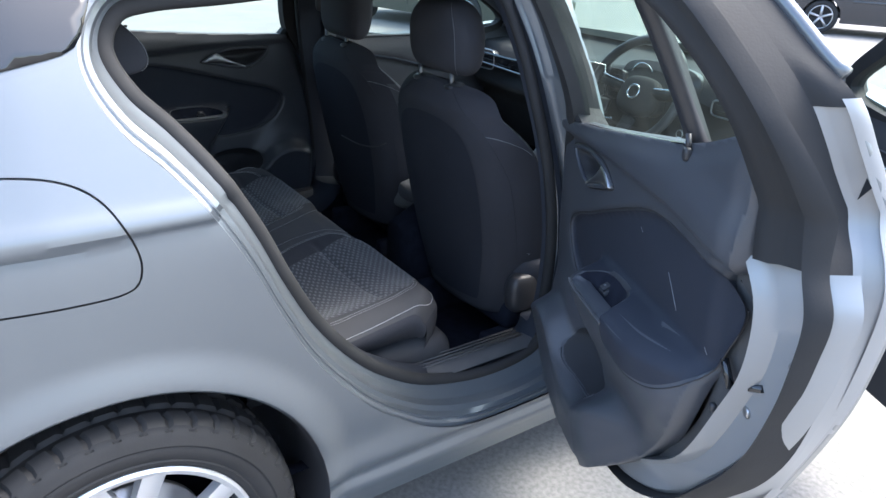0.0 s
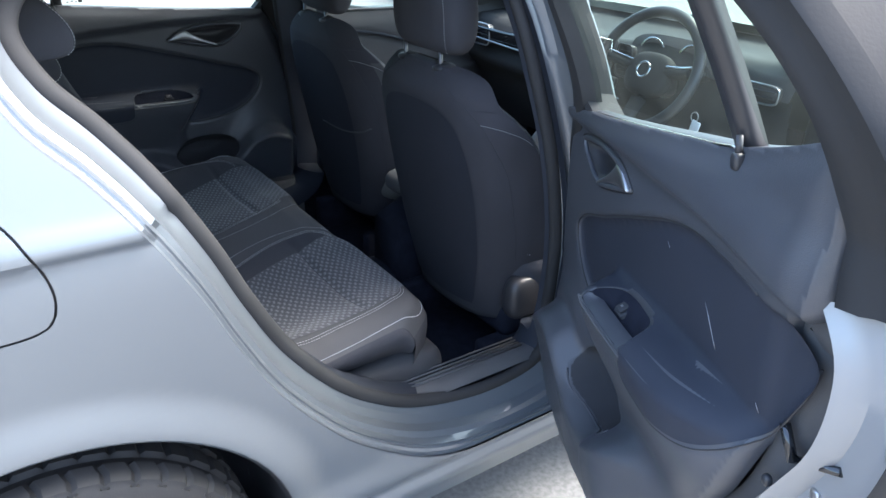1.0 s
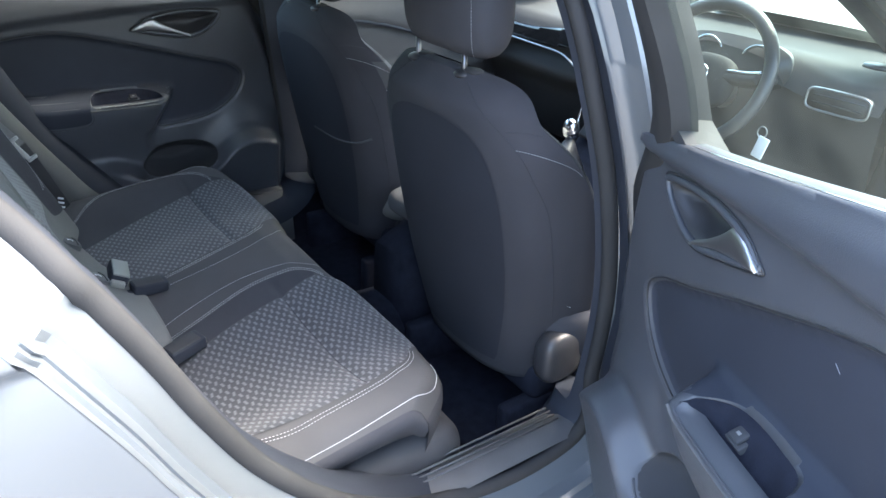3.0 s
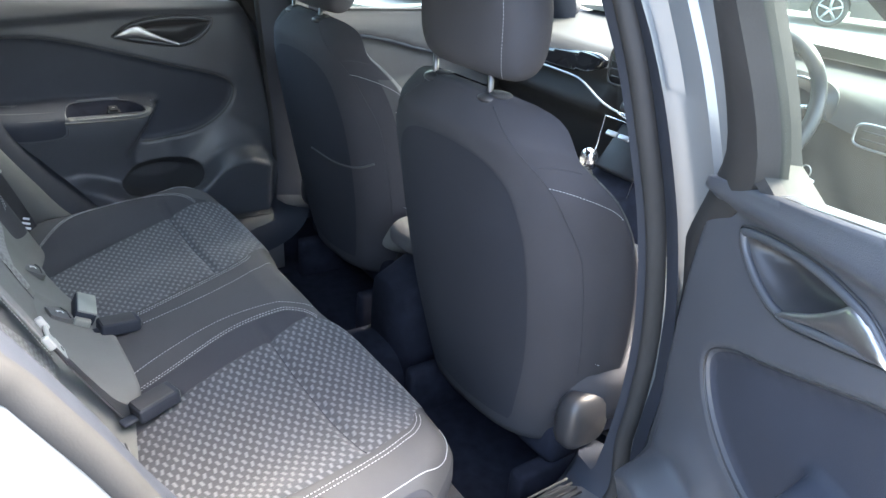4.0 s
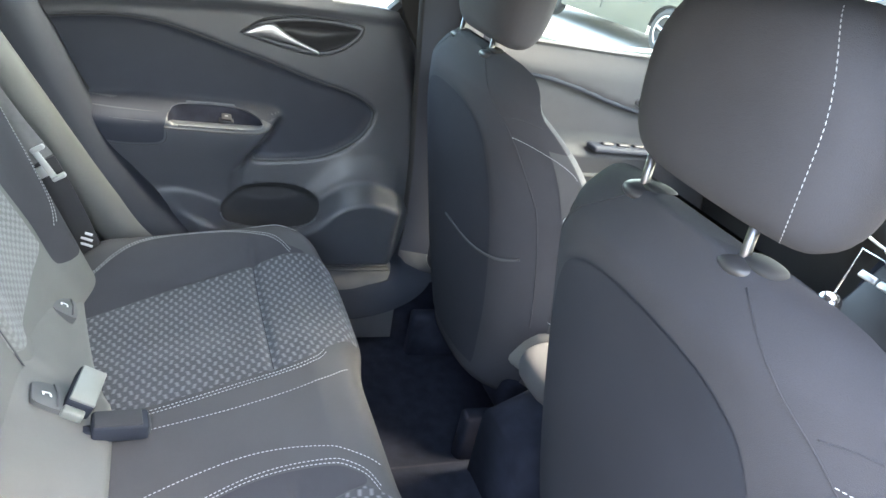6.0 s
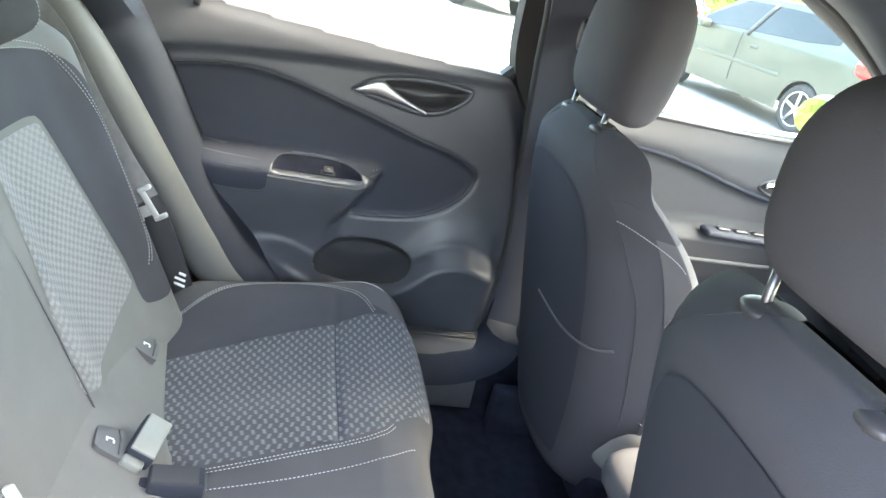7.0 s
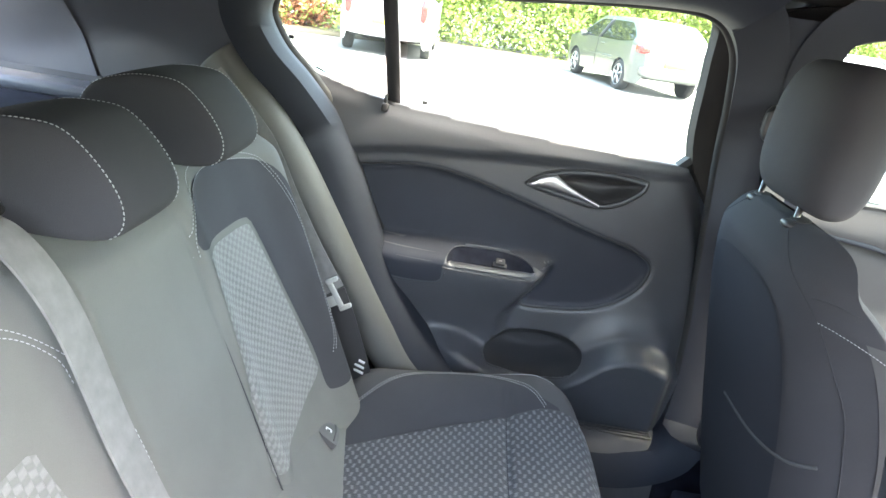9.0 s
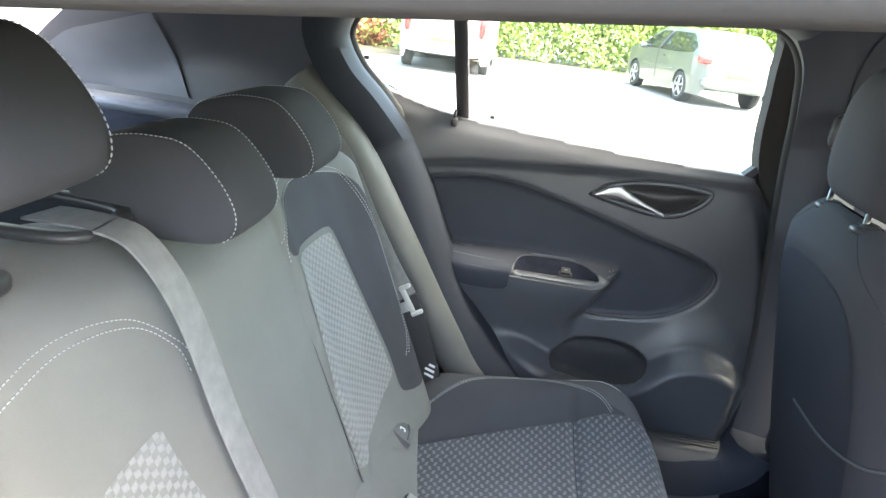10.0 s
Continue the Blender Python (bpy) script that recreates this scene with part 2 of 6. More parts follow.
def sdist(p, poly, closed=True):
    """Distance of points to a closed line (positive inside) or an open one."""
    p, A = np.asarray(p, float), np.asarray(poly, float)
    B = np.roll(A, -1, 0) if closed else A[1:]
    A = A if closed else A[:-1]
    best = np.full(len(p), 1e9)
    near = np.zeros_like(p)
    inside = np.zeros(len(p), bool)
    for a, b in zip(A, B):
        ab = b - a
        t = np.clip(((p - a) @ ab) / max(ab @ ab, 1e-12), 0, 1)
        q = a + t[:, None] * ab
        d = np.hypot(*(p - q).T)
        hit = d < best
        best[hit], near[hit] = d[hit], q[hit]
        if closed:
            cross = ((a[1] > p[:, 1]) != (b[1] > p[:, 1]))
            with np.errstate(divide="ignore", invalid="ignore"):
                xs = a[0] + (p[:, 1] - a[1]) / (b[1] - a[1]) * ab[0]
            inside ^= cross & (p[:, 0] < xs)
    return np.where(inside, best, -best) if closed else best, near


def build(name, verts, faces, material, parent=None, label="", smooth=True, sharp=None):
    me = bpy.data.meshes.new(name)
    me.from_pydata([tuple(v) for v in np.asarray(verts, float).tolist()], [], [tuple(int(i) for i in q) for q in faces])
    for m in material if isinstance(material, (list, tuple)) else [material]:
        me.materials.append(m)
    if smooth:
        me.shade_smooth()
        if sharp:
            me.set_sharp_from_angle(angle=radians(sharp))
    ob = new(name, me)
    if parent is not None:
        ob.parent = parent
    if label:
        ob["label"] = label
    return ob


def thing(name, label, category, group="", kind="", at=None):
    e = new(name)
    if at is not None:
        e.matrix_world = at
    return tagged(e, label, category, group, kind)


def sheet(outline, surf, step=0.012, holes=(), rim=None, rim_dir=None):
    """Verts and faces of a curved sheet: surf maps (u, v) arrays to (n, 3); its edge follows the outline and holes. rim: (n, 3) offset of a turned-in edge."""
    O = np.asarray(outline, float)
    lo, hi = O.min(0) - step, O.max(0) + step
    nu, nv = int((hi[0] - lo[0]) / step) + 2, int((hi[1] - lo[1]) / step) + 2
    U, V = np.meshgrid(lo[0] + np.arange(nu) * step, lo[1] + np.arange(nv) * step, indexing="ij")
    p = np.stack([U.ravel(), V.ravel()], 1)
    sd, near = sdist(p, O)
    for h in holes:
        s2, n2 = sdist(p, h)
        worse = -s2 < sd
        sd, near = np.where(worse, -s2, sd), np.where(worse[:, None], n2, near)
    snap = np.abs(sd) < 0.2 * step
    p[snap], sd[snap] = near[snap], 0.0
    idx = np.arange(nu * nv).reshape(nu, nv)
    q = np.stack([idx[:-1, :-1], idx[1:, :-1], idx[1:, 1:], idx[:-1, 1:]], -1).reshape(-1, 4)
    ok = sd >= 0
    pts, extra, faces = [tuple(r) for r in p], {}, [tuple(f) for f in q[ok[q].all(1)]]
    for f in q[ok[q].any(1) & ~ok[q].all(1)]:
        poly = []
        for a, b in zip(f, np.roll(f, -1)):
            if ok[a]:
                poly.append(a)
            if ok[a] != ok[b] and sd[a] != 0 and sd[b] != 0:
                key = (min(a, b), max(a, b))
                if key not in extra:
                    t = sd[a] / (sd[a] - sd[b])
                    extra[key] = len(pts)
                    pts.append(tuple(p[a] + t * (p[b] - p[a])))
                poly.append(extra[key])
        if len(poly) > 2:
            faces.append(tuple(poly))
    used = sorted({i for f in faces for i in f})
    remap = {a: i for i, a in enumerate(used)}
    faces = [tuple(remap[i] for i in f) for f in faces]
    uv = np.array([pts[i] for i in used])
    v3 = surf(uv[:, 0], uv[:, 1])
    if rim is not None:
        edges = {}
        for f in faces:
            for a, b in zip(f, f[1:] + f[:1]):
                edges[(a, b)] = 1
        border = [(a, b) for a, b in edges if (b, a) not in edges]
        ids = sorted({a for e in border for a in e})
        pos = {a: len(v3) + i for i, a in enumerate(ids)}
        v3 = np.concatenate([v3, v3[ids] + np.asarray(rim, float)])
        faces += [(b, a, pos[a], pos[b]) for a, b in border]
    return v3, faces


def sweep(path, profile, closed=False, up=(0, 0, 1)):
    """A profile (pairs: across, up) carried along a path. Returns verts and faces."""
    P = np.asarray(path, float)
    n, k = len(P), len(profile)
    T = (np.roll(P, -1, 0) - np.roll(P, 1, 0)) if closed else np.gradient(P, axis=0)
    T /= np.linalg.norm(T, axis=1)[:, None] + 1e-12
    upv = np.asarray(up, float)
    S = np.cross(T, upv)
    bad = np.linalg.norm(S, axis=1) < 1e-4
    S[bad] = (1, 0, 0)
    S /= np.linalg.norm(S, axis=1)[:, None]
    W = np.cross(S, T)
    pr = np.asarray(profile, float)
    v = P[:, None] + S[:, None] * pr[None, :, :1] + W[:, None] * pr[None, :, 1:]
    f = []
    for i in range(n if closed else n - 1):
        j = (i + 1) % n
        for a in range(k):
            b = (a + 1) % k
            f.append((i * k + a, i * k + b, j * k + b, j * k + a))
    if not closed:
        f += [tuple(range(k))[::-1], tuple((n - 1) * k + a for a in range(k))]
    return v.reshape(-1, 3), f


def circle(r, k=10, squash=1.0):
    a = np.arange(k) * 2 * math.pi / k
    return np.stack([r * np.cos(a), r * squash * np.sin(a)], 1)


def tube(path, r, closed=False, k=10, up=(0, 0, 1), squash=1.0):
    return sweep(path, circle(r, k, squash), closed, up)


def loft(rings, cap=True, closed=True):
    """Rings of equal length joined to a skin."""
    R = np.asarray(rings, float)
    n, k = R.shape[:2]
    f = []
    for i in range(n - 1):
        for a in range(k if closed else k - 1):
            b = (a + 1) % k
            f.append((i * k + a, i * k + b, (i + 1) * k + b, (i + 1) * k + a))
    if cap and closed:
        f += [tuple(range(k))[::-1], tuple((n - 1) * k + a for a in range(k))]
    return R.reshape(-1, 3), f


def merge(*parts):
    vs, fs, o = [], [], 0
    for v, f in parts:
        vs.append(np.asarray(v, float))
        fs += [tuple(i + o for i in q) for q in f]
        o += len(v)
    return np.concatenate(vs), fs


def super_ring(cx, cy, cz, a, b, power=3.0, k=28, plane="xy"):
    t = np.arange(k) * 2 * math.pi / k
    u = a * np.sign(np.cos(t)) * np.abs(np.cos(t)) ** (2 / power)
    w = b * np.sign(np.sin(t)) * np.abs(np.sin(t)) ** (2 / power)
    z = np.zeros(k)
    if plane == "xy":
        return np.stack([cx + u, cy + w, cz + z], 1)
    if plane == "xz":
        return np.stack([cx + u, cy + z, cz + w], 1)
    return np.stack([cx + z, cy + u, cz + w], 1)


def pillow(cx, cy, cz, a, b, c, power=3.2, n=14, k=28, axis="z"):
    """A rounded block with soft edges."""
    rings = []
    for i in range(n + 1):
        s = -1 + 2 * i / n
        s = math.copysign(1 - (1 - abs(s)) ** 1.8, s)
        r = max(1e-3, (1 - abs(s) ** power) ** (1 / power))
        if axis == "z":
            rings.append(super_ring(cx, cy, cz + s * c, a * r, b * r, power, k, "xy"))
        elif axis == "y":
            rings.append(super_ring(cx, cy + s * b, cz, a * r, c * r, power, k, "xz"))
        else:
            rings.append(super_ring(cx + s * a, cy, cz, b * r, c * r, power, k, "yz"))
    return loft(rings)


def block(size, at=(0, 0, 0), r=0.004, seg=2):
    """A box with rounded edges."""
    bm = bmesh.new()
    bmesh.ops.create_cube(bm, size=1)
    for v in bm.verts:
        v.co = Vector([v.co[i] * size[i] for i in range(3)])
    bmesh.ops.bevel(bm, geom=bm.edges[:], offset=min(r, 0.45 * min(size)), segments=seg, affect="EDGES", profile=0.5)
    vs = np.array([v.co[:] for v in bm.verts]) + np.asarray(at, float)
    bm.verts.index_update()
    fs = [tuple(v.index for v in f.verts) for f in bm.faces]
    bm.free()
    return vs, fs


def moved(vf, m):
    v, f = vf
    v = np.c_[np.asarray(v, float), np.ones(len(v))] @ np.array(m).T
    return v[:, :3], f


def mirror(vf):
    v, f = vf
    return np.asarray(v, float) * (-1, 1, 1), [tuple(q)[::-1] for q in f]


def stitches(path, length=0.0045, gap=0.0022, r=0.0007, lift=(0, 0, 0)):
    """A row of thread stitches laid along a line."""
    P = np.asarray(path, float) + np.asarray(lift, float)
    d = np.r_[0, np.cumsum(np.linalg.norm(np.diff(P, axis=0), axis=1))]
    pos = lambda s: np.array([np.interp(s, d, P[:, i]) for i in range(3)])
    out, s = [], 0.0
    while s + length < d[-1]:
        a, b = pos(s), pos(s + length)
        ax = (b - a) / (np.linalg.norm(b - a) + 1e-9)
        p = np.cross(ax, (0.31, 0.52, 0.79))
        p /= np.linalg.norm(p)
        q = np.cross(ax, p)
        ring = [r * (math.cos(t) * p + math.sin(t) * q) for t in (0.3, 1.87, 3.44, 5.01)]
        v = np.array([a + o * 0.6 for o in ring] + [0.5 * (a + b) + o * 1.25 for o in ring] + [b + o * 0.6 for o in ring])
        f = [(i, (i + 1) % 4, 4 + (i + 1) % 4, 4 + i) for i in range(4)] + [(4 + i, 4 + (i + 1) % 4, 8 + (i + 1) % 4, 8 + i) for i in range(4)]
        out.append((v, f))
        s += length + gap
    return merge(*out)

# ---- the silver car: outer shell ----
WHEEL_Y, WHEEL_Z = -0.09, 0.325
FRONT_Y = 2.572
side_z = curve1([(0.12, 0.78), (0.20, 0.812), (0.255, 0.835), (0.29, 0.826), (0.33, 0.852), (0.40, 0.848), (0.50, 0.858), (0.70, 0.874), (0.88, 0.884), (0.97, 0.886), (1.005, 0.884), (1.03, 0.868), (1.10, 0.833), (1.20, 0.783), (1.30, 0.728), (1.40, 0.66), (1.46, 0.60)])
flank_z = curve1([(0.12, 0.78), (0.20, 0.812), (0.255, 0.835), (0.29, 0.826), (0.33, 0.852), (0.40, 0.848), (0.50, 0.858), (0.65, 0.868), (0.80, 0.868), (0.95, 0.850), (1.10, 0.812), (1.20, 0.775), (1.30, 0.728), (1.40, 0.66), (1.46, 0.60)])
side_y = curve1([(-0.95, -0.30), (-0.87, -0.20), (-0.75, -0.115), (-0.5, -0.045), (-0.2, -0.005), (0.2, 0.0), (2.2, 0.0), (2.6, -0.02), (3.0, -0.06), (3.3, -0.16), (3.5, -0.34), (3.56, -0.5)])


def skin(y, z):
    y, z = np.asarray(y, float), np.asarray(z, float)
    k = sstep(0.15, 0.45, y) * (1 - sstep(1.9, 2.2, y))
    x = side_z(z) * (1 - k) + flank_z(z) * k + side_y(y)
    for cy in (WHEEL_Y, FRONT_Y):
        r = np.hypot(y - cy, z - WHEEL_Z)
        x = x + 0.018 * (1 - sstep(0.385, 0.46, r))
    # sharp shoulder crease with a shallow hollow under it
    d = 0.990 + 0.03 * y - z
    x = x - 0.015 * sstep(0.0, 0.012, d) * np.exp(-np.clip(d, 0, 1) / 0.040) * sstep(-0.8, -0.4, y) * (1 - sstep(0.10, 0.3, y))
    return x


REAR_LOOP = spline([(0.035, 1.285), (0.004, 1.226), (0.03, 1.156), (0.085, 1.093), (0.145, 1.01), (0.205, 0.90), (0.255, 0.79), (0.32, 0.67), (0.41, 0.555), (0.50, 0.475), (0.62, 0.405), (0.78, 0.368), (0.93, 0.372), (1.005, 0.41), (1.025, 0.52), (1.022, 0.68), (1.005, 0.82), (0.985, 0.95), (0.958, 1.09), (0.937, 1.20), (0.905, 1.30), (0.84, 1.358), (0.72, 1.364), (0.5, 1.343), (0.25, 1.318), (0.10, 1.306)], 8, True)
FRONT_LOOP = spline([(1.155, 0.44), (1.15, 0.7), (1.125, 0.92), (1.085, 1.12), (1.045, 1.30), (1.09, 1.365), (1.27, 1.385), (1.50, 1.345), (1.80, 1.20), (2.02, 1.07), (2.12, 0.95), (2.15, 0.72), (2.12, 0.47), (1.98, 0.37), (1.5, 0.345), (1.18, 0.36)], 8, True)
BODY_LINE = np.array([(-0.60, 0.17), (-0.80, 0.28), (-0.88, 0.50), (-0.88, 0.72), (-0.84, 0.90), (-0.76, 1.04), (-0.62, 1.135), (-0.40, 1.185), (-0.20, 1.222), (-0.085, 1.242), (-0.035, 1.32), (0.03, 1.36), (0.20, 1.388), (0.5, 1.408), (0.9, 1.425), (1.25, 1.42), (1.52, 1.375), (1.82, 1.235), (2.05, 1.105), (2.30, 1.03), (2.70, 0.95), (3.15, 0.85), (3.42, 0.70), (3.53, 0.52), (3.50, 0.32), (3.30, 0.19), (2.9, 0.17)])
FLAP = spline([(-0.275, 0.905), (-0.28, 1.075), (-0.23, 1.090), (-0.12, 1.080), (-0.055, 1.045), (-0.018, 0.975), (-0.012, 0.925), (-0.035, 0.893), (-0.12, 0.888), (-0.24, 0.893)], 6, True)


def grow(loop, d):
    """A closed (y, z) line moved outwards."""
    L = np.asarray(loop, float)
    t = np.roll(L, -1, 0) - np.roll(L, 1, 0)
    n = np.stack([t[:, 1], -t[:, 0]], 1) / np.linalg.norm(t, axis=1)[:, None]
    area = 0.5 * np.sum(L[:, 0] * np.roll(L[:, 1], -1) - np.roll(L[:, 0], -1) * L[:, 1])
    return L + n * d * np.sign(area)


def shut_grow(loop, d):
    """As grow, but narrower along the rear of the rear doors."""
    L = np.asarray(loop, float)
    k = 1 - 0.22 * (1 - sstep(0.35, 0.62, L[:, 0]))
    return L + (grow(L, 1.0) - L) * (d * np.where(d > 0, k, 1.0))[:, None]


def arch(cy, r=0.385):
    a = np.linspace(0, 2 * math.pi, 60, endpoint=False)
    return np.stack([cy + r * np.cos(a), WHEEL_Z + r * np.sin(a)], 1)


def outer(u, v):
    return np.stack([skin(u, v), u, v], 1)


def ring_band(loop, profile):
    """A band round a door opening: profile of (outward offset, depth below the skin)."""
    rings = []
    for d, depth in profile:
        L = shut_grow(loop, d)
        deep = 1 + 0.25 * sstep(0.84, 0.97, loop[:, 0]) * (1 - sstep(1.17, 1.30, loop[:, 0])) * sstep(0.42, 0.55, loop[:, 1])
        rings.append(np.stack([skin(L[:, 0], L[:, 1]) - np.where(deep > 1.05, np.minimum(depth * deep, 0.160), depth * deep), L[:, 0], L[:, 1]], 1))
    v, f = loft(rings, cap=False)
    return v, f


def put_side(vf, sx):
    return vf if sx > 0 else mirror(vf)


car = thing("car", "silver metallic hatchback car with open doors parked on asphalt", "car")
SHUT = [(0.064, 0.006), (0.0565, 0.006), (0.053, 0.014), (0.047, 0.016), (0.045, 0.023), (0.041, 0.022), (0.037, 0.040), (0.026, 0.046), (0.022, 0.070), (0.010, 0.088), (0.0, 0.095), (-0.008, 0.105)]
for sx in (1, -1):
    holes = [shut_grow(REAR_LOOP, 0.056), shut_grow(FRONT_LOOP, 0.056), arch(WHEEL_Y), arch(FRONT_Y)]
    if sx > 0:
        holes.append(FLAP)
    v, f = sheet(BODY_LINE, outer, 0.012, holes)
    side = build("side_panel", *put_side((v, f), sx), M["paint"], car, "silver painted body side with wheel arches")
    h = 0.007
    gy = (skin(v[:, 1] + h, v[:, 2]) - skin(v[:, 1] - h, v[:, 2])) / (2 * h)
    gz = (skin(v[:, 1], v[:, 2] + h) - skin(v[:, 1], v[:, 2] - h)) / (2 * h)
    nv = np.stack([np.full(len(v), float(sx)), -gy, -gz], 1)
    side.data.normals_split_custom_set_from_vertices((nv / np.linalg.norm(nv, axis=1)[:, None]).tolist())
    for loop in (REAR_LOOP, FRONT_LOOP):
        build("door_surround", *put_side(ring_band(loop, SHUT), sx), M["paint"], car, "painted door shut with stepped edges", sharp=22)
        L = grow(loop, -0.010)
        deep = 1 + 0.25 * sstep(0.84, 0.97, loop[:, 0]) * (1 - sstep(1.17, 1.30, loop[:, 0])) * sstep(0.42, 0.55, loop[:, 1])
        path = np.stack([skin(L[:, 0], L[:, 1]) - 0.108 * deep, L[:, 0], L[:, 1]], 1)
        build("door_seal", *put_side(tube(path, 0.017, True, 10, (1, 0, 0), 0.8), sx), M["rubber"], car, "black rubber door seal")
        inner = [(-0.012, 0.112), (-0.02, 0.125), (-0.022, 0.16), (-0.012, 0.20), (0.02, 0.225), (0.06, 0.23)]
        build("opening_trim", *put_side(ring_band(loop, inner), sx), M["pillar"], car, "dark plastic trim inside the door opening", sharp=40)
    # wheel arch liners
    for cy in (WHEEL_Y, FRONT_Y):
        a = np.linspace(-0.25, math.pi + 0.25, 60)
        lip = [np.stack([skin(cy + r * np.cos(a), WHEEL_Z + r * np.sin(a)) - o, cy + r * np.cos(a), WHEEL_Z + r * np.sin(a)], 1) for r, o in ((0.386, 0.0), (0.380, 0.003), (0.378, 0.012), (0.380, 0.03))]
        build("arch_lip", *put_side(loft(lip, False, False), sx), M["paint"], car, "rolled wheel arch edge")
        a = np.linspace(-0.25, math.pi + 0.25, 30)
        rings = []
        for x, r in ((0.885, 0.384), (0.87, 0.378), (0.72, 0.372), (0.60, 0.35), (0.58, 0.02)):
            rings.append(np.stack([np.full(30, x) + float(side_y(cy)), cy + r * np.cos(a), WHEEL_Z + r * np.sin(a)], 1))
        build("arch_liner", *put_side(loft(rings, False, False), sx), M["black"], car, "black wheel arch liner")
    # striker on the rear door shut
    p = np.array([(0, 0, 0), (0.040, 0, 0.002), (0.040, 0, 0.036), (0, 0, 0.038)])
    st = tube(spline(p + (0.768, 0.222, 0.768), 6), 0.0065, k=8, up=(0, 1, 0))
    pl = block((0.006, 0.034, 0.075), (0.772, 0.222, 0.788), 0.002)
    build("striker", *put_side(merge(st, pl), sx), M["steel"], car, "steel door striker loop")

# fuel flap with its dark gap
build("fuel_flap", *sheet(grow(FLAP, -0.0035), lambda u, v: outer(u, v) + (0.0005, 0, 0), 0.01, rim=(-0.015, 0, 0)), M["paint"], car, "silver rounded fuel filler flap", sharp=30)
build("flap_recess", *sheet(grow(FLAP, 0.006), lambda u, v: outer(u, v) - (0.012, 0, 0), 0.02), M["black"], car)

# black quarter glass behind the rear doors
QUARTER = np.array([(-0.62, 1.125), (-0.40, 1.172), (-0.20, 1.207), (-0.062, 1.236), (-0.034, 1.25), (0.002, 1.325), (-0.06, 1.345), (-0.30, 1.33), (-0.50, 1.27)])
for sx in (1, -1):
    v, f = sheet(QUARTER, lambda u, v: outer(u, v) + (0.002, 0, 0), 0.02, rim=(-0.01, 0, 0))
    build("quarter_glass", *put_side((v, f), sx), M["gloss_black"], car, "gloss black quarter panel behind the rear door")

# roof, glass and bonnet
top_y = curve1([(-0.62, 1.255), (-0.42, 1.335), (-0.1, 1.400), (0.2, 1.430), (0.6, 1.452), (1.0, 1.458), (1.3, 1.447), (1.52, 1.405)])
rail_x = curve1([(-0.62, 0.56), (-0.3, 0.62), (0.0, 0.655), (0.5, 0.668), (1.0, 0.662), (1.52, 0.64)])
rail_z = curve1([(-0.62, 1.225), (-0.42, 1.29), (-0.1, 1.352), (0.03, 1.36), (0.20, 1.388), (0.5, 1.408), (0.9, 1.425), (1.25, 1.42), (1.52, 1.375)])


def roof_at(u, v, drop=0.0, inset=0.0):
    w = rail_x(u) - inset
    zc, ze = top_y(u), rail_z(u)
    return np.stack([v * w, u, ze + (zc - ze) * (1 - np.abs(v) ** 2.4) - drop], 1)


def grid(us, vs, fn):
    U, V = np.meshgrid(us, vs, indexing="ij")
    p = fn(U.ravel(), V.ravel())
    n, k = len(us), len(vs)
    f = [(i * k + j, (i + 1) * k + j, (i + 1) * k + j + 1, i * k + j + 1) for i in range(n - 1) for j in range(k - 1)]
    return p, f


build("roof", *grid(np.linspace(-0.60, 1.52, 40), np.linspace(-1, 1, 25), roof_at), M["paint"], car, "silver painted roof")


def glass_sheet(name, a, b, mat_, bulge, label, n=14, k=18):
    """A bowed pane between two cross lines (y, z, half width)."""
    def fn(u, v):
        y, z, w = (a[i] + (b[i] - a[i]) * u for i in range(3))
        bow = bulge * (1 - np.abs(v) ** 2)
        return np.stack([v * w, y + bow * np.sign(b[0] - a[0]), z + 0.02 * (1 - v**2) * np.sin(math.pi * np.clip(u, 0, 1))], 1)
    ob = build(name, *grid(np.linspace(0, 1, n), np.linspace(-1, 1, k), fn), mat_, car, label)
    ob.visible_shadow = False
    return ob


glass_sheet("windscreen", (1.51, 1.392, 0.63), (2.30, 1.02, 0.72), M["glass"], 0.10, "bowed clear windscreen")
glass_sheet("rear_window", (-0.585, 1.225, 0.600), (-0.80, 1.01, 0.66), M["dark_glass"], 0.05, "dark tinted tailgate window")


def nose(u, v):
    y = 2.28 + u * 1.24
    w = np.interp(y, [2.28, 2.7, 3.15, 3.42, 3.53], [0.80, 0.76, 0.68, 0.54, 0.40])
    ze = np.interp(y, [2.28, 2.7, 3.15, 3.42, 3.52], [1.035, 0.955, 0.855, 0.705, 0.60])
    return np.stack([v * w, y + 0.04 * u * (1 - v**2), ze + 0.03 * (1 - np.abs(v) ** 3)], 1)


build("bonnet", *grid(np.linspace(0, 0.94, 20), np.linspace(-1, 1, 20), nose), M["paint"], car, "silver bonnet")


def band(line_y, zs, inset, sgn):
    """A bumper or tailgate: rings across the car at several heights."""
    rings = []
    for z, y, w, bow in zs:
        v = np.linspace(-1, 1, 24)
        rings.append(np.stack([v * w, y + sgn * bow * (1 - np.abs(v) ** 3), np.full(24, z)], 1))
    return loft(rings, False, False)


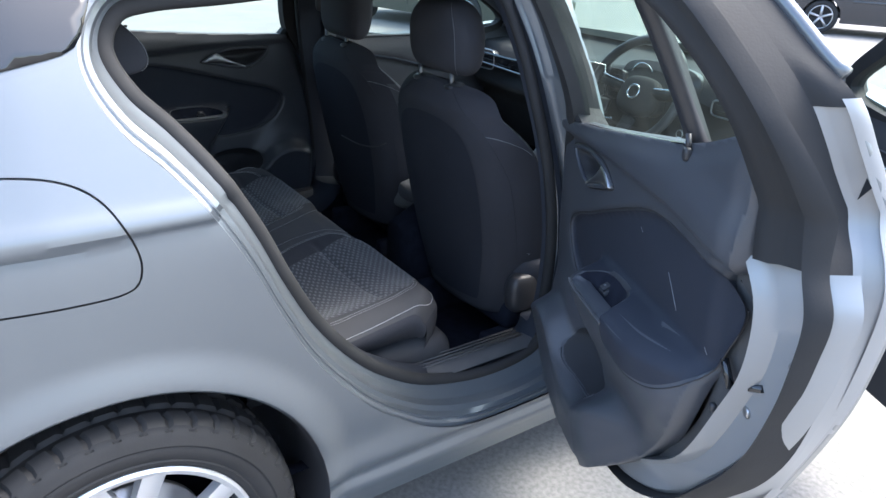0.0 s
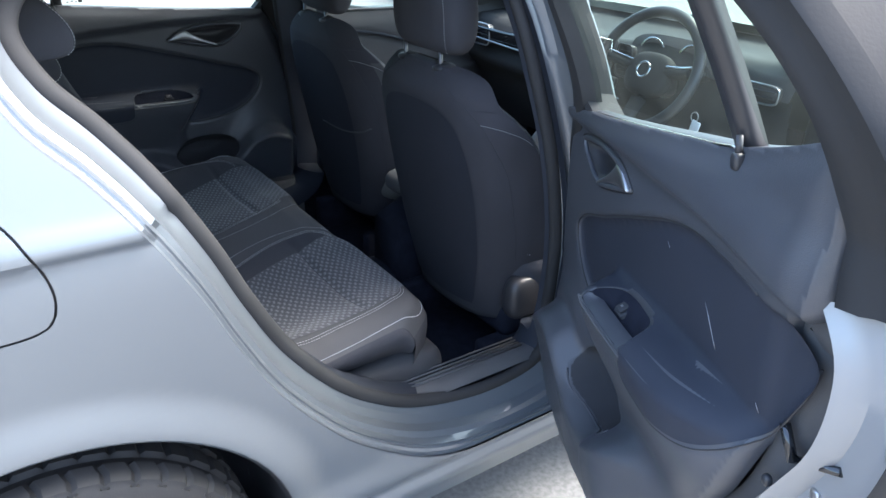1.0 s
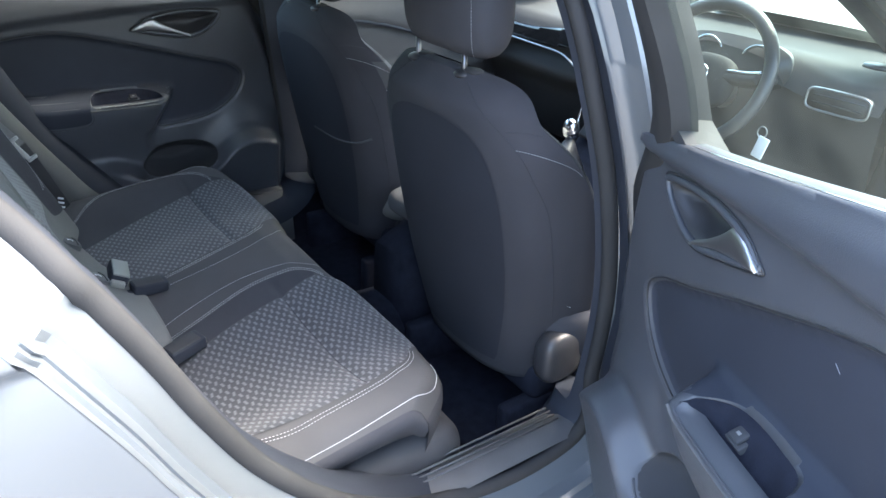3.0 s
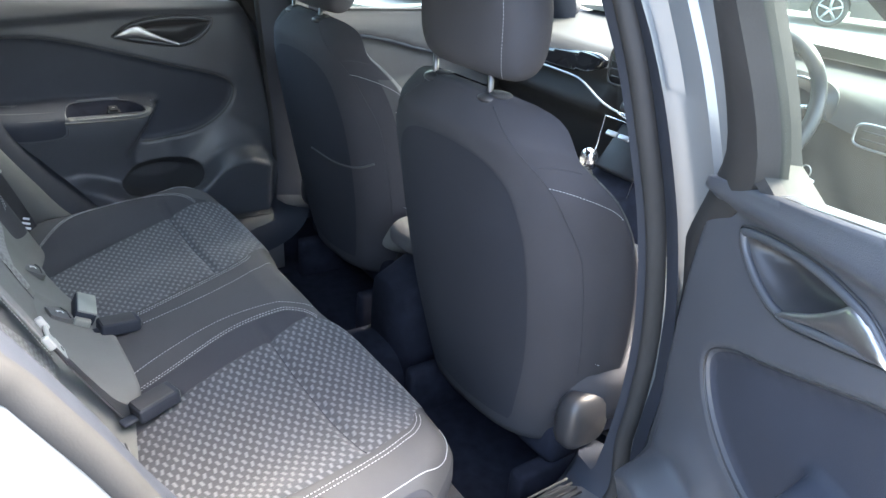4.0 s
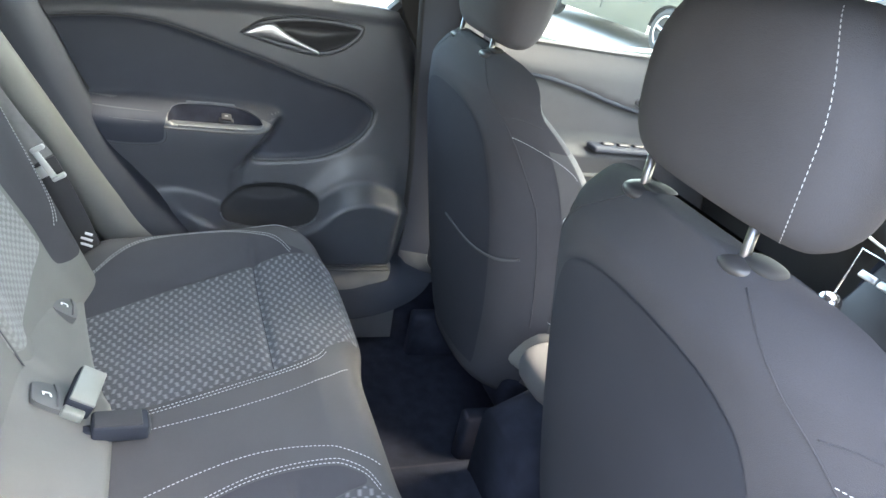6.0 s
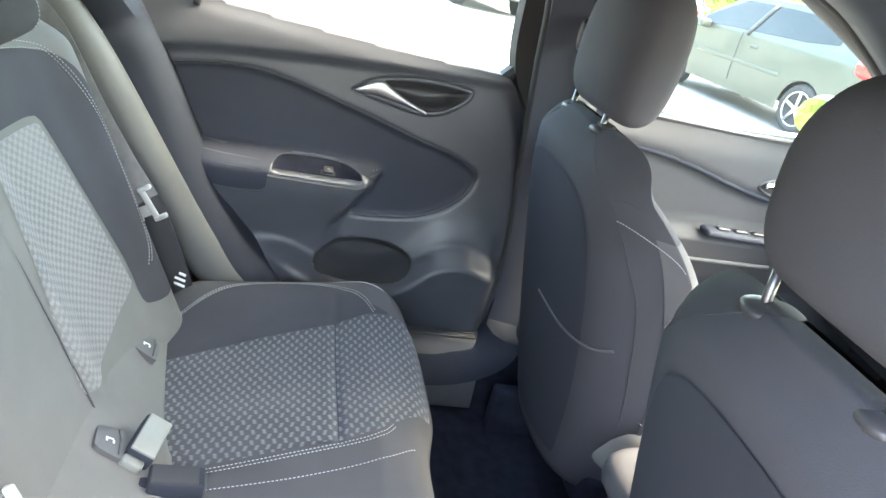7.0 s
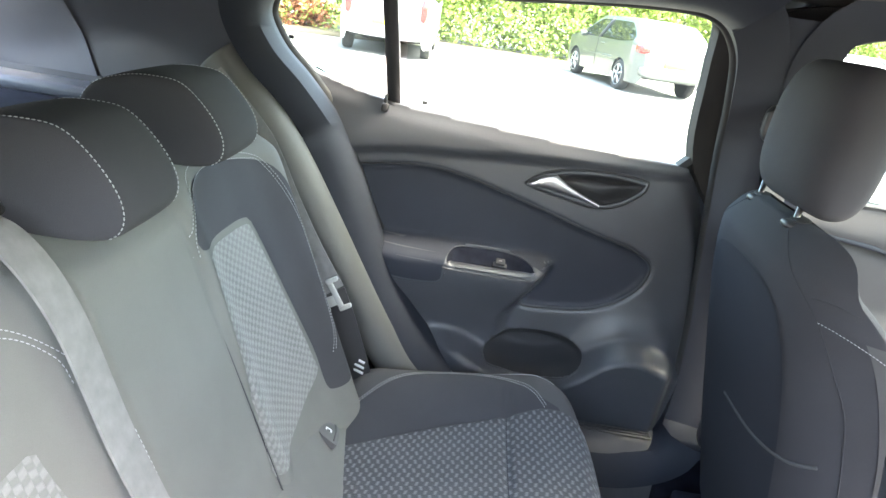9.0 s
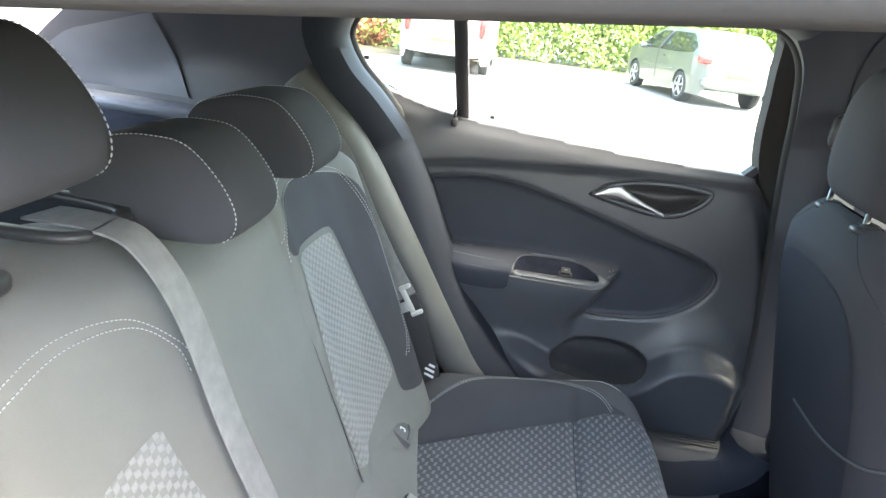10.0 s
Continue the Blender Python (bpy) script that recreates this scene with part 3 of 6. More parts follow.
build("front_bumper", *band(0, [(0.17, 3.34, 0.66, 0.10), (0.30, 3.47, 0.66, 0.12), (0.5, 3.50, 0.64, 0.10), (0.62, 3.47, 0.62, 0.06), (0.69, 3.44, 0.60, 0.04), (0.72, 3.38, 0.60, 0.04)], 0, 1), M["paint"], car, "silver front bumper")
build("tailgate", *band(0, [(0.17, -0.70, 0.74, 0.08), (0.30, -0.83, 0.72, 0.10), (0.55, -0.87, 0.70, 0.10), (0.72, -0.87, 0.69, 0.10), (0.90, -0.83, 0.67, 0.08), (1.02, -0.80, 0.62, 0.05)], 0, -1), M["paint"], car, "silver tailgate and rear bumper")
build("spoiler", *block((1.05, 0.10, 0.03), (0, -0.62, 1.245), 0.012), M["paint"], car, "silver roof spoiler")
for sx in (1, -1):
    v, f = pillow(0.66, -0.83, 0.90, 0.10, 0.06, 0.07)
    build("tail_light", *put_side((v, f), sx), M["red"], car, "red tail light")
    v, f = pillow(0.58, 3.33, 0.76, 0.16, 0.12, 0.06)
    build("headlight", *put_side((v, f), sx), M["car_glass"], car, "clear headlight")
build("underbody", *block((1.50, 3.9, 0.04), (0, 1.34, 0.175), 0.01), M["black"], car, "black underbody")


def wheel(cx, cy, sx):
    """An alloy wheel with a treaded tyre."""
    w = build("wheel", *tube([(0.60 * sx, cy, WHEEL_Z), (0.80 * sx, cy, WHEEL_Z)], 0.06, k=16), M["black"], car, "alloy wheel with black tyre")
    R, half = 0.322, 0.108
    prof = [(0.222, 0.100), (0.232, 0.107), (0.238, 0.1085), (0.241, 0.1065), (0.246, 0.1085), (0.262, 0.1120), (0.268, 0.1095), (0.272, 0.1115), (0.285, 0.108), (0.296, 0.1035), (0.299, 0.1005), (0.306, 0.099), (0.314, 0.088), (0.318, 0.07), (0.312, 0.062), (0.312, 0.052), (0.320, 0.046), (R, 0.012), (0.313, 0.006), (0.313, -0.006), (R, -0.012), (0.318, -0.07), (0.306, -0.099), (0.285, -0.108), (0.235, -0.108), (0.222, -0.100), (0.215, 0.0)]
    n = 264
    rings = []
    for i in range(n):
        t = 2 * math.pi * i / n
        ring = []
        for j, (r, o) in enumerate(prof):
            cut = 0.007 if (i % 6 == 0 and (10 <= j <= 13 or j in (21, 22))) or ((i + 3) % 6 == 0 and j in (16, 17, 20)) else 0.0
            ring.append((cx + sx * o, cy + (r - cut) * math.cos(t + 0.02 * (j > 12)), WHEEL_Z + (r - cut) * math.sin(t + 0.02 * (j > 12))))
        rings.append(ring)
    rings.append(rings[0])
    build("tyre", *loft(rings, False), M["tyre"], w, "black treaded rubber tyre", sharp=35)
    lip = [(0.224, 0.104), (0.218, 0.108), (0.208, 0.104), (0.205, 0.085), (0.200, 0.0), (0.200, -0.09), (0.222, -0.10), (0.226, 0.0)]
    rr = []
    for i in range(73):
        t = 2 * math.pi * i / 72
        rr.append([(cx + sx * o, cy + r * math.cos(t), WHEEL_Z + r * math.sin(t)) for r, o in lip])
    parts = [loft(rr, False), pillow(cx + sx * 0.078, cy, WHEEL_Z, 0.022, 0.045, 0.045, axis="x")]
    for k in range(5):
        for s in (-0.20, 0.20):
            t0 = math.pi / 2 + 2 * math.pi * k / 5 + s * 0.55
            t1 = math.pi / 2 + 2 * math.pi * k / 5 + s * 1.25
            secs = []
            for q in np.linspace(0, 1, 6):
                r, t = 0.03 + q * 0.182, t0 + (t1 - t0) * q
                wd = 0.018 + 0.006 * q
                c = np.array((cx + sx * (0.088 + 0.012 * q), cy + r * math.cos(t), WHEEL_Z + r * math.sin(t)))
                tan = np.array((0, -math.sin(t), math.cos(t)))
                xx = np.array((sx, 0, 0))
                secs.append([c + tan * wd * a + xx * b for a, b in ((-1, -0.02), (-0.85, 0.0), (0, 0.006), (0.85, 0.0), (1, -0.02), (0, -0.025))])
            parts.append(loft(secs))
    build("rim", *merge(*parts), M["alloy"], w, "silver five twin-spoke alloy rim", sharp=40)
    disc = [super_ring(cx + sx * 0.02, cy, WHEEL_Z, 0.14, 0.14, 2, 40, "yz"), super_ring(cx + sx * 0.035, cy, WHEEL_Z, 0.14, 0.14, 2, 40, "yz")]
    build("brake_disc", *loft(disc), M["steel"], w, "brake disc")


for sx in (1, -1):
    wheel(0.775 * sx, WHEEL_Y, sx)
    wheel(0.760 * sx, FRONT_Y, sx)

# ---- cabin shell ----
cabin = car
build("cabin_floor", *grid(np.linspace(-0.75, 2.35, 60), np.linspace(-0.80, 0.80, 41), lambda u, v: np.stack([v, u, 0.235 + 0.10 * np.exp(-(v / 0.13) ** 4) * sstep(0.5, 0.8, u) + 0.10 * sstep(0.66, 0.78, np.abs(v)) + 0.5 * sstep(1.95, 2.35, u)], 1)), M["carpet"], cabin, "black carpeted cabin floor")
build("headliner", *grid(np.linspace(-0.58, 1.50, 30), np.linspace(-1, 1, 21), lambda u, v: roof_at(u, v, 0.035, 0.03)), M["liner"], cabin, "dark cloth headliner")

# ---- doors ----
HINGE = (0.83, 1.03)
belt_z = curve1([(-0.06, 1.185), (-0.017, 1.162), (0.10, 1.106), (0.245, 1.074), (0.43, 1.059), (0.67, 1.045), (0.887, 1.037), (1.02, 1.034)])
crease_z = curve1([(-0.05, 0.90), (0.115, 0.945), (0.28, 0.978), (0.44, 0.993), (0.56, 1.003), (0.70, 1.012), (1.0, 1.02)])
INSERT = spline([(0.10, 0.895), (0.20, 0.932), (0.38, 0.953), (0.58, 0.910), (0.737, 0.866), (0.843, 0.838), (0.892, 0.800), (0.868, 0.735), (0.79, 0.682), (0.70, 0.664), (0.612, 0.664), (0.650, 0.728), (0.652, 0.752), (0.628, 0.768), (0.54, 0.776), (0.448, 0.772), (0.433, 0.755), (0.428, 0.714), (0.39, 0.703), (0.32, 0.703), (0.25, 0.714), (0.19, 0.752), (0.135, 0.82)], 8, True)
PAD_SEAM = spline([(0.434, 0.786), (0.432, 0.752), (0.428, 0.714), (0.39, 0.703), (0.32, 0.703), (0.25, 0.714), (0.19, 0.752), (0.135, 0.82), (0.108, 0.89)], 6)
PULL_CUP = spline([(0.436, 0.7560), (0.442, 0.780), (0.50, 0.785), (0.575, 0.784), (0.616, 0.776), (0.628, 0.766), (0.610, 0.7570), (0.55, 0.7545), (0.48, 0.7540)], 6, True)
pod_z = curve1([(0.30, 0.56), (0.45, 0.565), (0.54, 0.535), (0.60, 0.506), (0.68, 0.498), (0.76, 0.530), (0.83, 0.590), (0.90, 0.606), (0.97, 0.585), (1.02, 0.56)])
BOWL = spline([(0.552, 0.540), (0.575, 0.520), (0.62, 0.506), (0.68, 0.503), (0.74, 0.518), (0.775, 0.545), (0.780, 0.575), (0.74, 0.600), (0.67, 0.608), (0.60, 0.595), (0.565, 0.570)], 8, True)
TRIM_LINE = spline([(0.070, 1.125), (0.085, 1.04), (0.103, 0.945), (0.150, 0.925), (0.158, 0.85), (0.180, 0.765), (0.24, 0.650), (0.345, 0.540), (0.44, 0.455), (0.56, 0.375), (0.72, 0.318), (0.90, 0.30), (1.01, 0.36), (1.045, 0.50), (1.035, 0.68), (1.00, 0.86), (0.955, 0.98), (0.915, 1.030), (0.887, 1.042), (0.67, 1.050), (0.43, 1.064), (0.245, 1.079), (0.10, 1.112)], 6, True)
BEZEL = spline([(0.572, 0.949), (0.582, 0.960), (0.62, 0.985), (0.69, 1.001), (0.76, 1.005), (0.825, 1.000), (0.840, 0.990), (0.828, 0.962), (0.785, 0.930), (0.735, 0.918), (0.66, 0.928), (0.59, 0.942)], 8, True)


def trim_depth(y, z):
    """How far the rear door's lining stands in from the hinge line."""
    y, z = np.asarray(y, float), np.asarray(z, float)
    p = np.stack([y, z], 1)
    n = 0.083 + 0.0 * y
    n = n + 0.020 * sstep(-0.012, 0.012, z - crease_z(y)) * (1 - 0.6 * sstep(0.0, 0.07, z - crease_z(y) - 0.03))
    # arm rest: its front end leans back on the way down
    zt = 0.754 + 0.008 * np.sin((y - 0.2) * 5)
    d = zt - z
    tip = 0.662 - 0.60 * np.clip(d, -0.01, 0.12)
    win = sstep(0.10, 0.34, y) * (1 - sstep(tip - 0.026, tip + 0.014, y))
    ins = sdist(p, INSERT)[0]
    n = n - 0.014 * sstep(-0.004, 0.012, ins) * (1 - win * sstep(-0.030, -0.010, d))
    n = n + win * 0.066 * (0.2 * sstep(-0.034, -0.014, d) + 0.8 * np.clip((d + 0.026) / 0.027, 0, 1)) * (1 - 0.80 * sstep(0.012, 0.20, d))
    # lower bin, flowing into the raised pod
    low = sstep(0.36, 0.52, y) * (1 - 0.55 * sstep(0.965, 0.998, y))
    d = pod_z(y) - z
    n = n + low * 0.070 * sstep(-0.028, 0.018, d) * (1 - 0.4 * np.clip((d - 0.05) / 0.2, 0, 1))
    n = n + 0.022 * np.exp(-((d + 0.030) / 0.050) ** 2) * sstep(0.70, 0.84, y) * low
    edge = 1 - sstep(0.0, 0.035, sdist(p, TRIM_LINE)[0])
    return n - edge * (0.008 + 0.035 * sstep(0.90, 1.03, y) * (1 - 0.8 * sstep(0.95, 1.04, z)))


def rear_door(name, label, frame_m, sx):
    """A rear door in closed position about its hinge line; frame_m carries it to its place."""
    door = thing(name, label, "car door")

    def add(pname, vf, material, plabel="", parent=None, sharp=None):
        v, f = vf
        v = np.asarray(v, float) - (HINGE[0], HINGE[1], 0)
        if sx < 0:
            v, f = v * (-1, 1, 1), [tuple(q)[::-1] for q in f]
        return build(pname, v, f, material, parent or door, plabel, sharp=sharp)

    lin = lambda u, v, o=0.0: np.stack([0.83 - trim_depth(u, v) - o, u, v], 1)
    on = lambda P, o=0.0: lin(np.asarray(P)[:, 0], np.asarray(P)[:, 1], o)
    hollow = grow(BEZEL, -0.010)
    trim = add("door_lining", sheet(TRIM_LINE, lin, 0.0065, [hollow, BOWL, PULL_CUP], rim=(0.035, 0, 0)), M["trim"], "dark grained plastic door lining")
    add("cloth_insert", sheet(grow(INSERT, -0.006), lambda u, v: lin(u, v, 0.0012), 0.008, [grow(PULL_CUP, 0.0015)]), M["insert"], "navy black padded insert")
    add("insert_edge", tube(on(grow(INSERT, -0.001)[8:8 * 10 + 4], 0.0), 0.0017, k=6, up=(1, 0, 0)), M["black"], "dark groove round the insert")
    add("pad_seam", tube(on(PAD_SEAM[8:], -0.0004), 0.0012, k=6, up=(1, 0, 0)), M["black"], "dark seam of the arm pad")
    well = lambda u, v: lin(u, v) + np.stack([np.maximum(trim_depth(u, v) - 0.078, 0.0) * sstep(-0.002, 0.009, sdist(np.stack([u, v], 1), BOWL)[0]) + 0.055 * sstep(0.0, 0.040, sdist(np.stack([u, v], 1), BOWL)[0]) + 0.0008, 0 * u, 0 * u], 1)
    # pocket is darker than the lining round it, deepening its shade by colour
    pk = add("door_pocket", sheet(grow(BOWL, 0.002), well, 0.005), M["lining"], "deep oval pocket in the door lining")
    add("pocket_rim", tube(on(BOWL[:40], -0.001), 0.0022, False, 8, (1, 0, 0)), M["trim"], "smooth rim of the pocket", pk)
    skirt = [np.stack([np.full(len(TRIM_LINE), xx), *grow(TRIM_LINE, o).T], 1)[8:8 * 8] for o, xx in ((-0.004, 0.775), (0.012, 0.772), (0.030, 0.777), (0.055, 0.80))]
    add("edge_trim", loft(skirt, False, False), M["trim_low"], "grey plastic edge trim behind the lining", sharp=40)
    # handle
    bez = add("handle_bezel", tube(on(grow(BEZEL, -0.008), 0.0), 0.0055, True, 8, (1, 0, 0)), M["trim"], "raised plastic rim round the handle")
    add("bezel_line", tube(on(grow(BEZEL, -0.001), 0.001), 0.0016, True, 6, (1, 0, 0)), M["black"], "", bez)
    cup = lambda u, v: lin(u, v) + np.stack([0.034 * sstep(0, 0.028, sdist(np.stack([u, v], 1), hollow)[0]) + 0.001, 0 * u, 0 * u], 1)
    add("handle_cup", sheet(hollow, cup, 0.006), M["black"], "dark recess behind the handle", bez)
    sec = []
    for q in np.linspace(0, 1, 12):
        y = 0.578 + 0.165 * q
        z = float(np.interp(q, [0, 0.33, 0.5, 1], [0.950, 0.965, 0.954, 0.926]))
        h = float(np.interp(q, [0, 0.18, 0.35, 0.5, 0.7, 1], [0.002, 0.014, 0.020, 0.012, 0.006, 0.004]))
        x = 0.83 - float(trim_depth([y], [z])[0]) - 0.004 + 0.004 * q
        t = np.arange(10) * 2 * math.pi / 10
        sec.append(np.stack([x + 0.006 * np.cos(t), np.full(10, y), z + h * np.sin(t)], 1))
    add("door_handle", loft(sec), M["steel"], "satin metal inner door handle")
    # grip slot in the arm rest with the window switch
    sink = lambda u, v: lin(u, v) + np.stack([0.016 * sstep(-0.001, 0.010, sdist(np.stack([u, v], 1), PULL_CUP)[0]), 0 * u, -0.024 * sstep(-0.001, 0.009, sdist(np.stack([u, v], 1), PULL_CUP)[0])], 1)
    # near-black material puts the shade inside the cup into its colour
    cupp = add("pull_cup", sheet(grow(PULL_CUP, 0.001), sink, 0.0035), M["carpet"], "pull cup sunk in the arm rest, shade in its colour")
    add("cup_rim", tube(on(PULL_CUP[-24:-2], -0.0006), 0.0014, False, 8, (1, 0, 0)), M["trim"], "smooth rim of the pull cup", cupp)
    edge = spline([(0.425, 0.7475), (0.46, 0.7465), (0.55, 0.7465), (0.615, 0.7490), (0.636, 0.758)], 6)
    add("grip_edge", tube(on(edge, 0.0), 0.0032, k=8, up=(1, 0, 0)), M["trim_low"], "bright edge of the grip")
    sw_m = pose(0.83 - 0.098, 0.553, 0.7615, 0, -27, 0)
    wsw = add("window_switch", moved(merge(block((0.026, 0.032, 0.012), (0, 0, -0.004), 0.002), block((0.020, 0.022, 0.006), (0, 0, 0.005), 0.0025)), sw_m), M["lining"], "black window switch")
    add("switch_mark", moved(block((0.004, 0.007, 0.0006), (0, 0, 0.0082), 0.0002), sw_m), M["belt"], "small pale switch symbol", wsw)
    # belt strip and lock peg
    bz = np.linspace(0.26, 0.885, 40)
    add("belt_strip", tube(np.stack([0.83 - 0.082 + 0 * bz, bz, belt_z(bz) + (0.004 if sx > 0 else -0.001)], 1), 0.0022, k=8, up=(1, 0, 0)), M["chrome" if sx > 0 else "trim"], "strip along the window sill")
    add("lock_peg", merge(tube([(0.742, 0.250, 1.066), (0.742, 0.250, 1.092)], 0.0040, k=10, up=(1, 0, 0)), pillow(0.742, 0.250, 1.064, 0.007, 0.008, 0.010)), M["black"], "black lock peg")
    # window frame and panes
    closed = sx < 0
    front = spline([(0.895, 1.03), (0.872, 1.13), (0.855, 1.24), (0.835, 1.325)], 8) + (0.028 * (sx < 0), 0)
    if closed:
        head_z = curve1([(-0.06, 1.225), (0.0, 1.262), (0.1, 1.285), (0.25, 1.300), (0.5, 1.327), (0.72, 1.346), (0.86, 1.345)])
        zz = np.linspace(-0.045, 0.875, 40)
        rear = np.zeros((0, 2))
    else:
        head_z = curve1([(0.16, 1.252), (0.25, 1.288), (0.40, 1.312), (0.6, 1.333), (0.72, 1.346), (0.82, 1.345)])
        zz = np.linspace(0.09, 0.76, 36)
        rear = spline([(0.165, 1.255), (0.112, 1.205), (0.088, 1.160), (0.083, 1.125), (0.088, 1.108)], 6)
        front = front - (0.078, 0)
    low = np.stack([zz, belt_z(zz) - 0.012], 1)
    top = np.stack([zz[::-1], head_z(zz[::-1])], 1)
    win = np.concatenate([low, front[4:-1], top[(top[:, 0] > 0.17) | closed], rear])
    WF = grow(win, 0.030)
    rings = [np.stack([skin(L[:, 0], L[:, 1]) - dp, L[:, 0], L[:, 1]], 1) for L, dp in ((WF, 0.03), (WF, 0.080), (grow(win, 0.012), 0.092), (win, 0.085), (win, 0.055), (grow(win, 0.008), 0.03), (WF, 0.03))]
    add("window_frame", loft(rings, False), M["rubber"], "black window frame with seal", sharp=40)
    secs = []
    for t in np.linspace(0, 1, 8):
        z = 1.055 + t * 0.255
        y = 0.268 - 0.026 * t
        x = float(skin(y, z)) - 0.072
        secs.append([(x + a, y + b, z) for a, b in ((0.012, -0.014), (0.012, 0.014), (-0.012, 0.014), (-0.012, -0.014))])
    add("window_bar", loft(secs), M["black"], "black bar between the panes")
    gl = lambda u, v: np.stack([skin(u, v) - 0.070, u, v], 1)
    for nm, cut in (("window_pane", lambda P: P[:, 0] > 0.27), ("quarter_pane", lambda P: P[:, 0] < 0.245)):
        W = grow(win, 0.006)
        W = W[cut(W)]
        ob = add(nm, sheet(W, gl, 0.03), M["glass"], "clear door glass")
        ob.visible_shadow = False
    if closed:
        for py, pz, n_ in ((0.318, 1.083, 4), (0.030, 1.176, 4)):
            for k in range(n_):
                add("pane_mark", block((0.001, 0.007 if k < 3 else 0.011, 0.003 if k < 3 else 0.008), (float(skin(py, pz)) - 0.0735, py - 0.022 + 0.012 * k, pz + 0.002 * (k % 2)), 0.0002), M["black"], "small printed bar on the glass")
    # shell: four lines run down the door's rear edge and along its foot: lining edge, seal, flange, skin edge
    up_in = spline([(0.60, 1.333), (0.40, 1.312), (0.25, 1.288), (0.165, 1.255), (0.112, 1.205), (0.088, 1.16), (0.083, 1.12), (0.092, 1.07), (0.102, 1.01), (0.104, 0.965)], 6)
    lo_in = spline([(0.104, 0.966), (0.072, 0.91), (0.088, 0.822), (0.142, 0.736), (0.245, 0.600), (0.36, 0.515), (0.55, 0.42), (0.74, 0.37), (0.90, 0.36), (0.98, 0.39), (1.0, 0.50)], 6)
    seal_a = spline([(0.60, 1.378), (0.33, 1.352), (0.15, 1.315), (0.075, 1.265), (0.036, 1.205), (0.012, 1.15), (-0.006, 1.10), (-0.013, 1.06), (-0.010, 1.02), (-0.008, 0.975), (-0.022, 0.93), (-0.007, 0.876), (0.023, 0.804), (0.084, 0.704), (0.188, 0.59), (0.335, 0.46), (0.58, 0.36), (0.88, 0.322), (1.0, 0.36), (1.025, 0.5)], 6)
    seal_b = spline([(0.60, 1.385), (0.33, 1.36), (0.16, 1.32), (0.090, 1.265), (0.045, 1.205), (0.023, 1.155), (0.022, 1.11), (0.027, 1.07), (0.026, 1.02), (0.010, 0.979), (0.003, 0.923), (0.011, 0.864), (0.040, 0.776), (0.096, 0.667), (0.19, 0.56), (0.34, 0.44), (0.58, 0.345), (0.90, 0.312), (1.01, 0.36), (1.03, 0.5)], 6)
    edge = spline([(0.60, 1.39), (0.33, 1.362), (0.155, 1.318), (0.088, 1.262), (0.041, 1.20), (0.002, 1.155), (0.003, 1.10), (0.006, 1.06), (0.005, 1.02), (-0.011, 0.977), (-0.014, 0.935), (0.013, 0.845), (0.051, 0.757), (0.134, 0.618), (0.20, 0.53), (0.35, 0.41), (0.58, 0.32), (0.92, 0.295), (1.02, 0.35), (1.04, 0.5)], 6)
    HI, CAP = 6 * 9, 32
    if closed:
        up_in = up_in - np.stack([0.135 * (1 - sstep(0.15, 0.42, up_in[:, 0])) * sstep(0.98, 1.06, up_in[:, 1]), 0 * up_in[:, 0]], 1)
        low_ = 1 - sstep(0.10, 0.42, seal_a[:, 0])
        seal_a = seal_a - np.stack([0.075 * low_ * sstep(0.98, 1.08, seal_a[:, 1]), 0 * low_], 1)
        seal_b = seal_b - np.stack([0.075 * low_ * sstep(0.98, 1.08, seal_a[:, 1]), 0 * low_], 1)
        edge = edge - np.stack([0.075 * low_ * sstep(0.98, 1.08, seal_a[:, 1]), 0 * low_], 1)

    def lay(P, depth):
        return np.stack([np.minimum(skin(P[:, 0], P[:, 1]), 0.866) - depth, P[:, 0], P[:, 1]], 1)

    def strip(a, b, prof):
        return loft([lay(a + (b - a) * k, d) for k, d in prof], False, False)
    add("frame_band", strip(up_in, seal_a[:HI + 1], [(0.0, 0.072), (0.06, 0.098), (0.18, 0.112), (0.42, 0.108), (0.50, 0.100), (0.58, 0.098), (0.90, 0.092), (1.0, 0.084)]), M["rubber"], "broad dark band round the window")
    add("shut_face", strip(lo_in, seal_a[HI:], [(-0.5, 0.05), (-0.25, 0.085), (0.0, 0.112), (0.12, 0.104), (0.26, 0.092), (0.9, 0.088), (1.0, 0.080), (1.1, 0.05)]), M["paint_in"], "pale painted inner door edge", sharp=40)
    add("door_edge_seal", strip(seal_a, seal_b, [(-0.10, 0.078), (0.05, 0.098), (0.35, 0.104), (0.62, 0.094), (0.78, 0.070), (1.0, 0.040)]), M["rubber"], "black rubber door edge seal", sharp=60)
    hem = [(-0.05, 0.040), (0.08, 0.031), (0.16, 0.028), (0.78, 0.010), (0.86, 0.013), (0.93, 0.018), (1.0, 0.012), (1.02, 0.0), (1.0, -0.001)]
    add("outer_flange", strip(seal_b[CAP - 2:], edge[CAP - 2:], hem), M["paint_in"], "pale painted door flange with a rolled lip", sharp=35)
    add("flange_cap", strip(seal_b[:CAP], edge[:CAP], [(-0.05, 0.044), (0.1, 0.036), (0.5, 0.030), (0.85, 0.018), (1.0, 0.004)]), M["rubber"], "black cover on the window frame edge", sharp=40)
    add("frame_outside", tube(lay(edge[:CAP - 4], -0.004), 0.008, k=8, up=(1, 0, 0)), M["paint"], "silver outer edge of the window frame")
    sk = lambda u, v: np.stack([np.minimum(skin(u, v), 0.872) - 0.001, u, v], 1)
